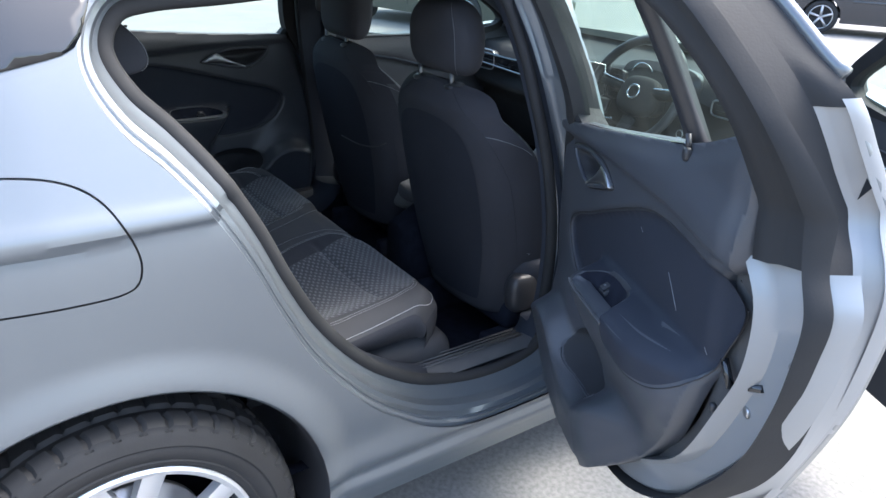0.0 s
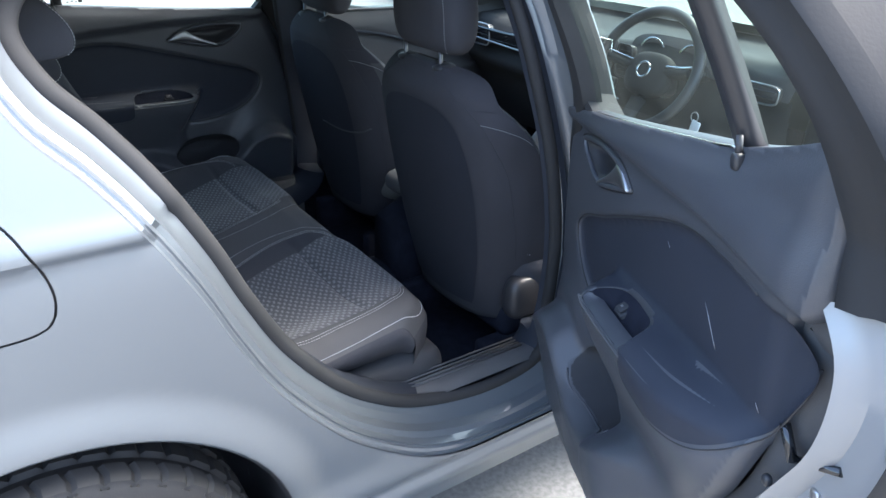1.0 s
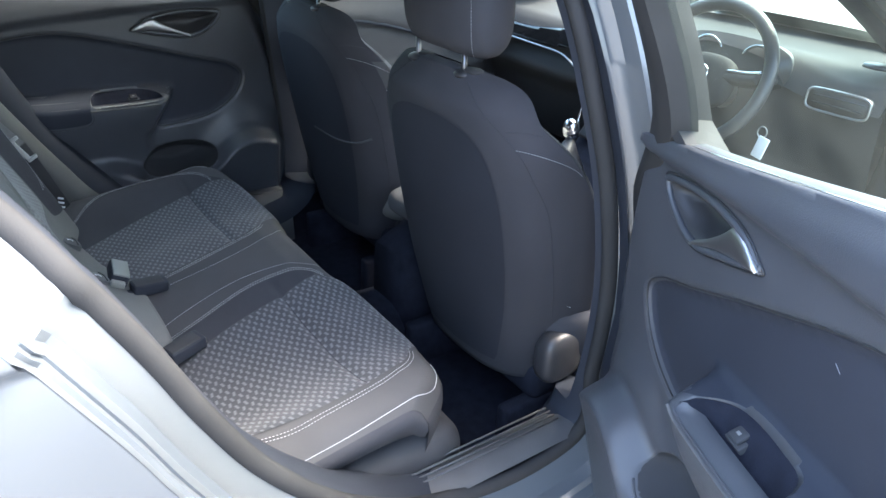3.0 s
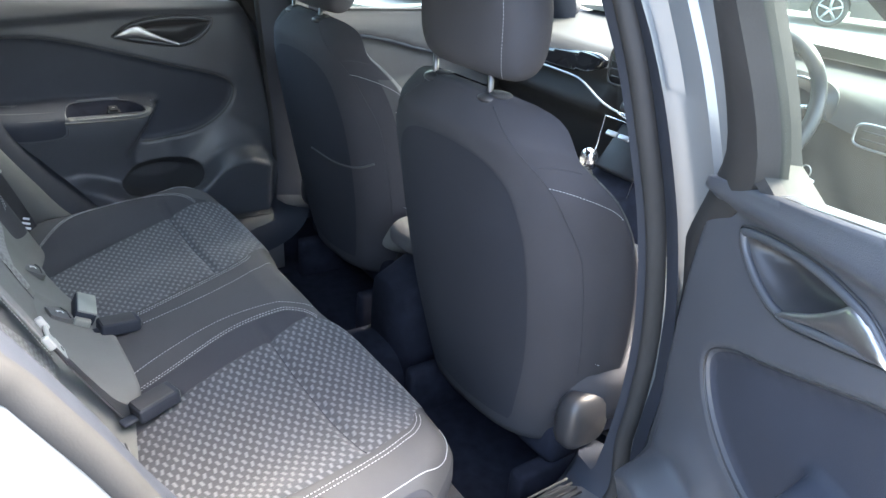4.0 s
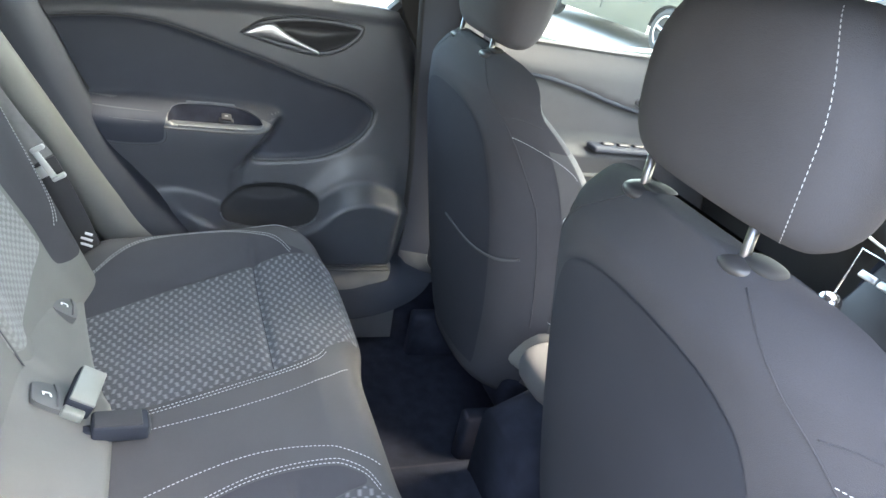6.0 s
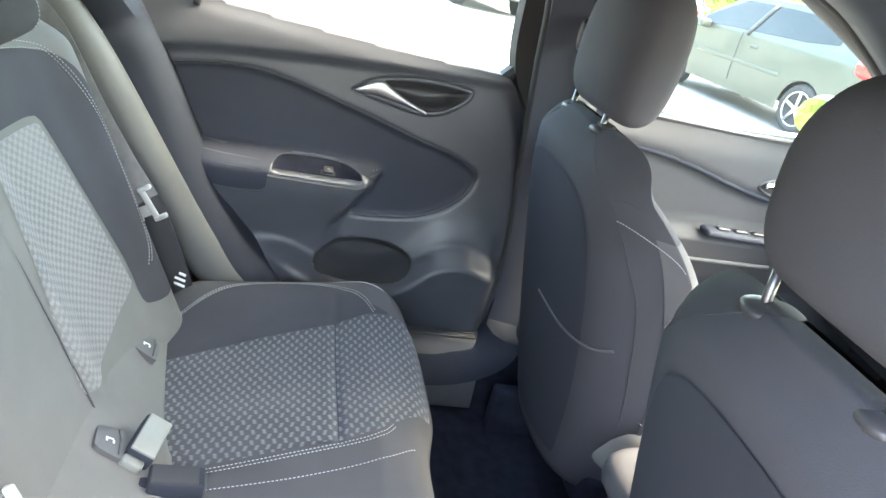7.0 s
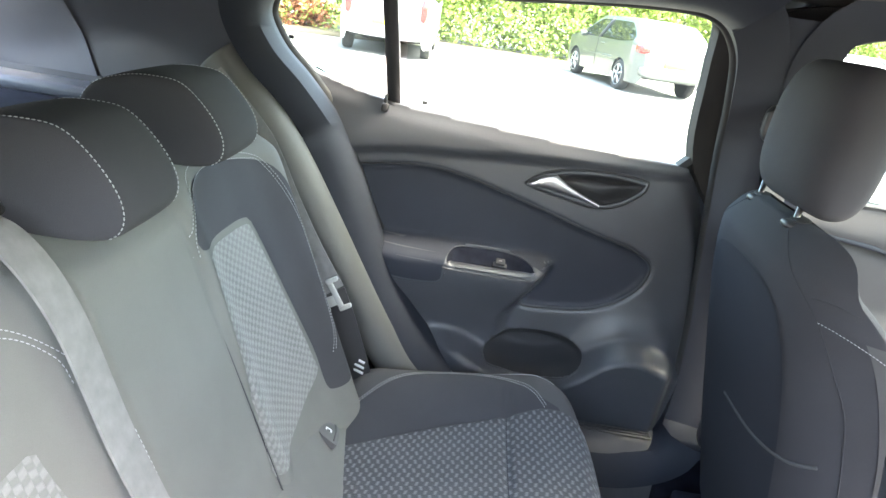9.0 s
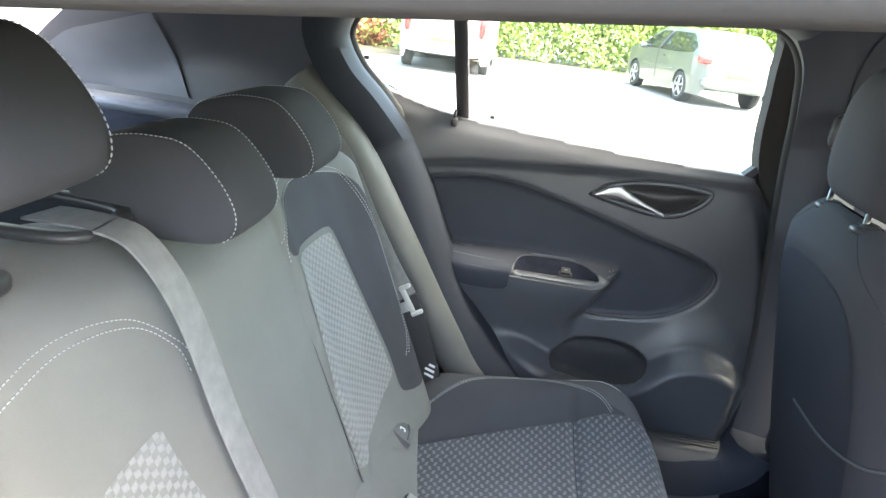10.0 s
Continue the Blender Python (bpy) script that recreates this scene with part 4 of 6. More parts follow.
    full = np.concatenate([edge[CAP:], [(1.047, 0.75), (1.035, 0.95), (0.985, 1.03), (0.90, 1.008), (0.5, 1.008), (0.2, 1.045), (0.09, 1.115)]])
    add("door_skin", sheet(full, sk, 0.02, rim=(-0.01, 0, 0)), M["paint"], "silver painted outer door skin")
    add("inner_panel", sheet(grow(full, -0.09), lambda u, v: np.stack([0 * u + 0.83 + 0.002, u, v], 1), 0.04), M["black"])
    add("drain_plug", pillow(float(skin(0.0, 0.94)) - 0.022, -0.002, 0.940, 0.004, 0.014, 0.019, axis="x", n=6, k=18), M["black"], "oval black plug")
    at = lambda y, z, d: (min(float(skin(y, z)), 0.866) - d, y, z)
    lt = merge(tube([at(0.146, 0.808, 0.104), at(0.132, 0.771, 0.100)], 0.0060, k=8, up=(1, 0, 0)), tube([at(0.134, 0.772, 0.098), at(0.070, 0.802, 0.092)], 0.0050, k=8, up=(1, 0, 0)))
    add("latch", lt, M["gloss_black"], "black door latch slot")
    for by, bz_ in ((0.013, 0.857), (0.101, 0.752)):
        add("bolt", pillow(*at(by, bz_, 0.092), 0.0035, 0.007, 0.007, axis="x", n=6, k=12), M["steel"], "small steel bolt")
    add("clip", pillow(*at(0.160, 0.728, 0.108), 0.005, 0.006, 0.007, axis="x", n=6, k=12), M["black"], "small black clip")
    if not closed:
        for y0, z0, y1, z1 in ((0.335, 0.865, 0.300, 0.815), (0.46, 0.905, 0.452, 0.898), (0.20, 0.80, 0.195, 0.79)):
            q = np.linspace(0, 1, 6)
            add("scuff", tube(lin(y0 + (y1 - y0) * q, z0 + (z1 - z0) * q, 0.0018), 0.0004, k=5, up=(1, 0, 0)), M["steel"], "pale scuff on the lining")
    # dark band between the pane and the door's front edge
    fa = spline([(1.0, 0.78), (0.955, 0.93), (0.865, 1.06), (0.828, 1.24), (0.806, 1.335), (0.75, 1.35)], 6)
    fb = spline([(1.062, 0.78), (1.050, 0.93), (1.02, 1.08), (0.965, 1.24), (0.930, 1.345), (0.86, 1.40)], 6)
    if closed:
        fa = fa + (0.045, 0)
    else:
        lift = sstep(0.90, 1.08, fa[:, 1])
        fa = fa - np.stack([0.070 * lift, 0 * lift], 1)
        fb = fb - np.stack([0.130 * lift, 0 * lift], 1)
    add("front_band", strip(fa, fb, [(-0.05, 0.060), (0.0, 0.094), (0.25, 0.098), (0.7, 0.090), (0.95, 0.075), (1.0, 0.020)]), M["rubber"], "dark plastic band before the window", sharp=60)
    add("outer_handle", pillow(0.90, 0.33, 0.95, 0.014, 0.09, 0.018, axis="y"), M["paint"], "silver outer door handle")
    door.matrix_world = frame_m
    return door


rear_door("rear_door", "closed rear car door with dark lining and silver skin", pose(-HINGE[0], HINGE[1], 0), -1)
OPEN = Matrix(((0.487, -0.859, -0.156), (0.870, 0.494, -0.004), (0.081, -0.133, 0.988))).to_quaternion().to_matrix().to_4x4()
rear_door("rear_door", "open rear car door with dark grained lining and pale inner edge", Matrix.Translation((0.916, 1.070, 0.020)) @ OPEN, 1)


# ---- front doors ----
FHINGE = (0.84, 2.12)


def front_door(label, m, sx, open_):
    door = thing("front_door", label, "car door")

    def add(pname, vf, material, plabel="", parent=None, sharp=None):
        v, f = vf
        v = np.asarray(v, float) - (FHINGE[0], FHINGE[1], 0)
        if sx < 0:
            v, f = v * (-1, 1, 1), [tuple(q)[::-1] for q in f]
        return build(pname, v, f, material, parent or door, plabel, sharp=sharp)
    sill = curve1([(1.0, 1.03), (1.3, 1.015), (1.6, 1.02), (1.9, 1.035), (2.1, 1.05)])
    groove = curve1([(1.0, 0.955), (1.25, 0.945), (1.4, 0.925), (1.55, 0.89), (1.70, 0.87), (2.1, 0.86)])

    def depth(y, z):
        n = 0.085 + 0.020 * sstep(-0.008, 0.008, z - groove(y)) - 0.02 * sstep(0.95, 1.03, z)
        zt = 0.775 + 0.03 * (y - 1.5)
        n = n + 0.075 * (1 - sstep(zt - 0.004, zt + 0.010, z)) * np.clip(1 - (zt - z) / 0.16, 0, 1) ** 0.7 * sstep(1.15, 1.35, y) * (1 - sstep(1.78, 1.95, y))
        return n + 0.05 * (1 - sstep(0.50, 0.53, z))
    out = spline([(1.06, 0.98), (1.09, 0.75), (1.11, 0.5), (1.20, 0.40), (1.6, 0.36), (2.0, 0.40), (2.09, 0.60), (2.10, 0.90), (2.06, 1.03), (1.8, 1.03), (1.5, 1.02), (1.2, 1.02)], 6, True)
    face = lambda u, v, o=0.0: np.stack([0.84 - depth(u, v) - o, u, v], 1)
    add("door_lining", sheet(out, face, 0.014, rim=(0.03, 0, 0)), M["lining"], "dark plastic door lining")
    y = np.linspace(1.05, 2.05, 40)
    add("groove_line", tube(face(y, groove(y), 0.001), 0.0065, k=8, up=(1, 0, 0)), M["pillar"], "black groove line")
    y = np.linspace(1.35, 1.70, 14)
    add("grip_edge", tube(face(y, 0.700 + 0.03 * (y - 1.5), 0.002), 0.006, k=8, up=(1, 0, 0)), M["trim_low"], "pale strip under the arm rest")
    add("switch_panel", block((0.05, 0.22, 0.016), (0.84 - 0.150, 1.58, 0.785), 0.006), M["pillar"], "window switch panel")
    for k in range(3):
        add("switch", block((0.016, 0.035, 0.008), (0.84 - 0.150, 1.52 + 0.05 * k, 0.796), 0.003), M["black"], "window switch")
    hb = spline([(1.60, 0.905), (1.66, 0.935), (1.76, 0.945), (1.80, 0.925), (1.76, 0.895), (1.66, 0.885)], 8, True)
    add("handle_bezel", tube(face(*hb.T), 0.004, True, 8, (1, 0, 0)), M["black"], "dark handle rim")
    add("handle_cup", sheet(hb, lambda u, v: face(u, v, 0.001), 0.01), M["black"], "dark handle recess")
    add("door_handle", tube(spline(face(np.array([1.61, 1.67, 1.74]), np.array([0.912, 0.915, 0.902]), 0.010), 6), 0.008, k=8, up=(1, 0, 0)), M["chrome"], "chrome inner door handle")
    win = spline([(1.02, 1.04), (0.985, 1.16), (0.945, 1.30), (1.02, 1.352), (1.25, 1.372), (1.5, 1.335), (1.78, 1.20), (1.98, 1.075), (1.8, 1.03), (1.4, 1.02)], 7, True)
    WF = grow(win, 0.035)
    rings = [np.stack([skin(L[:, 0], L[:, 1]) - dp, L[:, 0], L[:, 1]], 1) for L, dp in ((WF, 0.02), (WF, 0.085), (win, 0.085), (win, 0.045), (WF, 0.02))]
    add("window_frame", loft(rings, False), M["rubber"], "black window frame", sharp=40)
    ob = add("window_pane", sheet(grow(win, 0.005), lambda u, v: np.stack([skin(u, v) - 0.065, u, v], 1), 0.03), M["glass"], "clear door glass")
    ob.visible_shadow = False
    edge = spline([(1.06, 1.04), (1.09, 0.75), (1.12, 0.45), (1.25, 0.37), (1.6, 0.34), (2.0, 0.37), (2.10, 0.55), (2.13, 0.90), (2.08, 1.05), (1.8, 1.04), (1.4, 1.02)], 6, True)
    add("door_skin", sheet(edge, lambda u, v: np.stack([skin(u, v) - 0.001, u, v], 1), 0.025, rim=(-0.05, 0, 0)), M["paint"], "silver painted outer door skin")
    add("inner_panel", sheet(edge, lambda u, v: np.stack([skin(u, v) - 0.052, u, v], 1), 0.04), M["paint_in"], "pale painted inner panel")
    mir = add("door_mirror", pillow(0.960, 1.90, 1.065, 0.100, 0.05, 0.066, 2.6, axis="y"), M["paint"], "silver door mirror housing")
    add("mirror_glass", sheet(spline([(0.882, 1.025), (0.876, 1.088), (0.925, 1.115), (1.00, 1.112), (1.036, 1.08), (1.022, 1.03), (0.955, 1.016)], 6, True), lambda u, v: np.stack([u, 1.847 + 0.07 * (v - 1.118), v], 1), 0.02), mirror_mat, "mirror glass", mir)
    add("mirror_arm", block((0.12, 0.05, 0.03), (0.89, 1.92, 1.03), 0.01), M["black"], "black mirror foot")
    door.matrix_world = m
    return door


mirror_mat = mat("mirror", (0.85, 0.86, 0.87), 0.03, 1.0, var=0.0)
front_door("closed front car door with dark lining and chrome handle", pose(-FHINGE[0], FHINGE[1], 0), -1, False)
front_door("open front car door with dark lining and chrome handle", pose(FHINGE[0] + 0.02, FHINGE[1], 0, 0, 0, 57), 1, True)

# ---- cabin linings ----
for sx in (1, -1):
    S = lambda vf: put_side(vf, sx)
    # padded side roll beside the rear seat
    p = spline([(0.632, -0.075, 1.125), (0.628, -0.01, 1.06), (0.632, 0.075, 0.95), (0.640, 0.165, 0.80), (0.650, 0.255, 0.65), (0.660, 0.36, 0.51), (0.665, 0.46, 0.44)], 8)
    build("side_roll", *S(tube(p, 0.048, k=18, up=(1, 0, 0), squash=0.9)), M["roll"], car, "grey padded roll beside the rear seat")
    # rear pillar lining and wheel house
    def pillar(u, v):
        y = -0.80 + 0.785 * u
        z = 0.98 + (np.interp(y, [-0.80, -0.60, -0.42, -0.1, 0.08], [1.02, 1.20, 1.27, 1.34, 1.365]) - 0.98) * v
        x = skin(y, z) - 0.115 + 0.03 * v - 0.06 * sstep(0.6, 1.0, u) * (1 - v)
        return np.stack([np.minimum(x, 0.70), y, z], 1)
    build("pillar_lining", *S(grid(np.linspace(0, 1, 20), np.linspace(0, 1, 16), pillar)), M["trim"], car, "dark plastic rear pillar lining")
    # added pale sheet imitating the bluish light at the rear window
    build("pillar_lit_patch", *S(grid(np.linspace(0.03, 0.60, 16), np.linspace(0.06, 0.80, 10), lambda u, v: pillar(u * (1 - 0.22 * v), v) - (0.006, 0, 0))), M["rear_panel"], car, "blue grey lower panel of the rear pillar")
    build("shelf_support", *S(block((0.10, 0.44, 0.03), (0.66, -0.52, 1.012), 0.010)), M["rear_panel"], car, "glossy shelf support ledge")
    def wall(u, v):
        y = -0.75 + 0.72 * u
        z = 0.24 + 0.80 * v
        return np.stack([np.minimum(skin(y, z) - 0.10, 0.70 - 0.02 * v), y, z], 1)
    build("side_lining", *S(grid(np.linspace(0, 1, 16), np.linspace(0, 1, 14), wall)), M["trim"], car, "dark boot side lining")
    # centre pillar lining
    secs = []
    for z in np.linspace(0.36, 1.36, 26):
        ya = float(np.interp(z, [0.42, 0.52, 0.68, 0.82, 0.95, 1.09, 1.20, 1.30], [1.005, 1.022, 1.02, 1.002, 0.98, 0.953, 0.93, 0.90])) - 0.004
        yb = float(np.interp(z, [0.44, 0.7, 0.92, 1.12, 1.30], [1.155, 1.15, 1.125, 1.085, 1.045])) + 0.004
        x = float(flank_z(z)) - 0.126
        secs.append([(x + 0.03, ya, z), (x + 0.005, ya + 0.006, z), (x - 0.022, ya + 0.03, z), (x - 0.03, 0.5 * (ya + yb), z), (x - 0.022, yb - 0.03, z), (x + 0.005, yb - 0.006, z), (x + 0.03, yb, z)])
    build("centre_pillar_lining", *S(loft(secs, False, False)), M["pillar"], car, "dark plastic centre pillar lining")
    # front belt hanging on the pillar
    q = spline([(0.605, 1.035, 1.17), (0.665, 1.07, 0.95), (0.705, 1.10, 0.70), (0.71, 1.10, 0.45)], 8)
    build("belt_anchor", *S(pillow(0.590, 1.00, 1.175, 0.012, 0.028, 0.035, axis="x")), M["black"], car, "black belt anchor")
    build("front_belt", *S(sweep(q, [(-0.0012, -0.023), (0.0012, -0.023), (0.0012, 0.023), (-0.0012, 0.023)], up=(0, 1, 0))), M["belt"], car, "dark seat belt webbing", sharp=30)
    # sill scuff plate
    y = np.linspace(0.42, 0.99, 30)
    pts = [(0.745, 0.405), (0.725, 0.418), (0.69, 0.415), (0.655, 0.395), (0.63, 0.33), (0.62, 0.24)]
    build("scuff_plate", *S(loft([np.stack([np.full(30, a), y, np.full(30, b)], 1) for a, b in pts], False, False)), M["trim_low"], car, "grey ribbed plastic sill plate")
    ribs = [tube([(0.70 - 0.012 * k, 0.60, 0.4175), (0.70 - 0.012 * k, 0.97, 0.4175)], 0.0022, k=6) for k in range(4)]
    build("scuff_ribs", *S(merge(*ribs)), M["trim_low"], car)
    # plastic foot of the bench beside the sill
    v, f = pillow(0.582, 0.580, 0.358, 0.088, 0.195, 0.112, 5.0, 16, 40)
    build("seat_foot_cover", *S((v, f)), M["lining"], car, "grey plastic cover at the foot of the bench")
    # windscreen pillar lining
    p = spline([(0.645, 1.46, 1.365), (0.675, 1.70, 1.27), (0.71, 2.0, 1.12), (0.735, 2.22, 1.03)], 8)
    build("windscreen_pillar", *S(tube(p, 0.045, k=12, squash=0.8)), M["liner"], car, "windscreen pillar lining")
build("parcel_shelf", *merge(block((1.12, 0.56, 0.025), (0.0, -0.36, 1.0), 0.008), block((1.0, 0.10, 0.05), (0, -0.70, 1.0), 0.02)), M["carpet"], car, "black parcel shelf")
build("tailgate_lining", *block((1.10, 0.04, 0.70), (0, -0.79, 0.64), 0.015), M["trim"], car, "dark tailgate lining")
build("rear_header", *block((1.06, 0.06, 0.06), (0, -0.57, 1.235), 0.02), M["trim"], car, "dark rear header")

# ---- dashboard ----
dash = thing("dashboard", "dark grey moulded dashboard with chrome trim", "dashboard")


def dash_top(u, v):
    x = v * 0.74
    hood = np.exp(-((x - 0.37) / 0.19) ** 4)
    y0 = 1.80 + 0.06 * np.abs(v) ** 2 - 0.05 * hood - 0.03 * np.exp(-((x - 0.03) / 0.14) ** 4)
    y = y0 + (2.36 - y0) * u
    z = 0.985 + 0.035 * u + 0.055 * hood * np.exp(-((u - 0.10) / 0.30) ** 2) + 0.03 * np.exp(-((x - 0.03) / 0.16) ** 4) * np.exp(-(u / 0.3) ** 2)
    z = z - 0.05 * np.clip(1 - u / 0.10, 0, 1) ** 2
    return np.stack([x, y, z], 1)


build("dash_top", *grid(np.linspace(0, 1, 30), np.linspace(-1, 1, 90), dash_top), M["dash"], dash, "grained dark dashboard top")


def dash_face(u, v):
    x = v * 0.74
    top = dash_top(np.zeros_like(u), v)
    y = top[:, 1] + 0.02 + 0.10 * u**1.4 - 0.05 * np.exp(-((u - 0.30) / 0.12) ** 2) * (x < -0.12)
    z = top[:, 2] + (0.56 - top[:, 2]) * u
    return np.stack([x, y, z], 1)


build("dash_front", *grid(np.linspace(0, 1, 36), np.linspace(-1, 1, 90), dash_face), M["dash"], dash, "dark dashboard front")
# chrome line sweeping under the vents
xx = np.linspace(-0.70, 0.14, 50)
cz = 0.905 - 0.045 * sstep(-0.25, 0.0, xx) - 0.012 * np.cos(xx * 3)
build("chrome_line", *tube(np.stack([xx, 1.795 - 0.055 * sstep(-0.3, -0.05, xx), cz], 1), 0.0035, k=8), M["steel"], dash, "chrome dashboard line")
build("glove_panel", *sheet(spline([(-0.66, 0.90), (-0.30, 0.905), (-0.12, 0.95), (-0.14, 0.985), (-0.40, 0.955), (-0.66, 0.95)], 8, True), lambda u, v: np.stack([u, 1.800 - 0.05 * sstep(-0.3, -0.1, u) - 0.2 * (v - 0.93), v], 1), 0.015, rim=(0, 0.02, 0)), M["gloss_black"], dash, "gloss black fascia panel")


def vent(x, y, z, a, b, slats, label):
    ring = super_ring(x, y, z, a, b, 5.0, 36, "xz")
    vt = build("air_vent", *tube(ring, 0.0030, True, 8, (0, 1, 0)), M["black"] if b > 0.045 else M["steel"], dash, label)
    build("vent_back", *loft([super_ring(x, y + 0.004, z, a, b, 5.0, 36, "xz"), super_ring(x, y + 0.03, z, a * 0.9, b * 0.9, 5.0, 36, "xz")]), M["black"], vt)
    for k in range(slats):
        zz = z - b + (k + 1) * 2 * b / (slats + 1)
        build("slat", *block((1.75 * a * math.sqrt(max(0.1, 1 - ((zz - z) / b) ** 2)), 0.014, 0.003), (x, y + 0.004, zz), 0.001), M["black"], vt)


vent(-0.60, 1.80, 0.925, 0.060, 0.042, 3, "oval air vent with chrome ring")
vent(0.665, 1.80, 0.958, 0.075, 0.026, 2, "oval air vent with chrome ring")
vent(-0.030, 1.722, 0.975, 0.035, 0.050, 4, "tall centre air vent")
vent(0.245, 1.722, 0.975, 0.030, 0.050, 4, "tall centre air vent")
build("tweeter", *loft([super_ring(0.66, 1.98, 1.022, 0.045, 0.035, 2, 28), super_ring(0.66, 1.98, 1.030, 0.042, 0.032, 2, 28)]), M["black"], dash, "round speaker grille")
# screen and heater controls
def panel(x0, x1, z0, z1, y, lean, r=0.008):
    v, f = block((x1 - x0, 0.02, z1 - z0), (0, 0, 0), r)
    return moved((v, f), pose((x0 + x1) / 2, y, (z0 + z1) / 2, lean))


scr = build("screen", *panel(0.015, 0.210, 0.925, 1.035, 1.715, -12), M["screen"], dash, "black touch screen in a chrome frame")
build("screen_frame", *tube([(0.015, 1.712, 0.925), (0.010, 1.690, 1.035), (0.215, 1.690, 1.035), (0.210, 1.712, 0.925)], 0.0025, True, 8, (0, 1, 0)), M["chrome"], scr, "chrome frame")
for r_ in range(2):
    for c_ in range(4):
        build("icon", *moved(block((0.010, 0.002, 0.008), (0, 0, 0), 0.002), pose(0.05 + 0.042 * c_, 1.699 - 0.0065 * r_ * 1.4, 0.965 + 0.036 * r_, -12)), M["belt"], scr, "pale screen icon")
build("control_panel", *panel(0.005, 0.220, 0.860, 0.915, 1.728, -25), M["black"], dash, "heater control panel")
for kx in (0.04, 0.112, 0.185):
    build("control_knob", *moved(tube([(0, 0, 0), (0, -0.018, 0)], 0.013, k=20, up=(0, 0, 1)), pose(kx, 1.716, 0.887, -25)), M["steel"], dash, "chrome edged control knob")
xs_ = np.linspace(-0.015, 0.240, 20)
build("control_line", *tube(np.stack([xs_, 1.735 + 0 * xs_, 0.850 - 0.015 * np.cos((xs_ - 0.112) * 12)], 1), 0.0055, k=8), M["chrome"], dash, "chrome line under the controls")
build("instrument_cowl", *loft([super_ring(0.37, 1.80 + 0.02 * k, 1.00, 0.165 - 0.008 * k, 0.062 - 0.004 * k, 3, 36, "xz") for k in range(4)]), M["black"], dash, "black instrument cowl")
for gx in (0.295, 0.445):
    build("gauge", *tube(super_ring(gx, 1.795, 1.0, 0.048, 0.048, 2, 32, "xz"), 0.004, True, 8, (0, 1, 0)), M["chrome"], dash, "round gauge rim")

# ---- centre console ----
con = thing("centre_console", "dark centre console with gear lever and chrome edges", "car console")
secs = []
for y, w, z in ((0.98, 0.085, 0.50), (1.10, 0.092, 0.56), (1.30, 0.095, 0.575), (1.45, 0.098, 0.575), (1.60, 0.105, 0.60), (1.72, 0.11, 0.66), (1.80, 0.115, 0.76), (1.84, 0.118, 0.85)):
    secs.append(super_ring(0.03, y, 0.5 * (z + 0.22), w, 0.5 * (z - 0.22), 6, 40, "xz"))
build("console_body", *loft(secs), M["carpet"], con, "dark plastic console body")
build("armrest", *pillow(0.03, 1.13, 0.615, 0.075, 0.14, 0.035, 3.5), M["cloth_mid"], con, "padded console armrest")
build("storage_tray", *panel(-0.045, 0.105, 0.665, 0.815, 1.762, -38), M["screen"], con, "black storage tray")
tr = [(-0.045, 1.80, 0.665), (-0.050, 1.700, 0.815), (0.110, 1.700, 0.815), (0.105, 1.80, 0.665)]
build("tray_edge", *tube([(-0.05, 1.695, 0.640), (-0.055, 1.735, 0.83), (0.115, 1.735, 0.83), (0.110, 1.695, 0.640)], 0.003, True, 8, (0, 1, 0)), M["chrome"], con, "chrome tray edge")
for k in range(3):
    build("tray_button", *moved(block((0.040, 0.008, 0.016), (0, 0, 0), 0.003), pose(-0.01 + 0.045 * k, 1.722, 0.79, -38)), M["steel"], con, "metal button")
build("gear_plate", *loft([super_ring(0.02, 1.60, 0.605, 0.060, 0.075, 4, 32), super_ring(0.02, 1.60, 0.620, 0.054, 0.069, 4, 32)]), M["chrome"], con, "chrome gear surround")
build("gear_gaiter", *loft([super_ring(0.02, 1.60, 0.618, 0.050, 0.062, 3, 24), super_ring(0.015, 1.61, 0.66, 0.032, 0.036, 2.4, 24), super_ring(0.008, 1.625, 0.70, 0.013, 0.014, 2, 24)]), M["black"], con, "black gear gaiter")
build("gear_knob", *pillow(0.0, 1.632, 0.728, 0.025, 0.025, 0.034, 2.3), M["chrome"], con, "chrome and black gear knob")
build("handbrake", *tube(spline([(0.06, 1.32, 0.60), (0.06, 1.40, 0.625), (0.06, 1.52, 0.64)], 6), 0.016, k=12), M["black"], con, "black hand brake lever")
for k in range(2):
    build("cup_ring", *tube(super_ring(0.0, 1.40 + 0.09 * k, 0.598, 0.038, 0.038, 2, 28), 0.004, True, 8), M["chrome"], con, "chrome cup holder ring")

# ---- steering wheel ----
sw = thing("steering_wheel", "black leather steering wheel with chrome accents", "steering wheel")
a = np.linspace(0, 2 * math.pi, 64, endpoint=False)
rim = np.stack([0.182 * np.cos(a), 0 * a, 0.180 * np.sin(a)], 1)
m_sw = pose(0.362, 1.685, 0.972, -24)
build("wheel_rim", *moved(tube(rim, 0.0165, True, 14, (0, 1, 0)), m_sw), M["black"], sw, "black leather rim")
build("airbag_cover", *moved(pillow(0, 0.035, -0.005, 0.082, 0.035, 0.068, 2.8, axis="y"), m_sw), M["dash"], sw, "dark airbag cover")
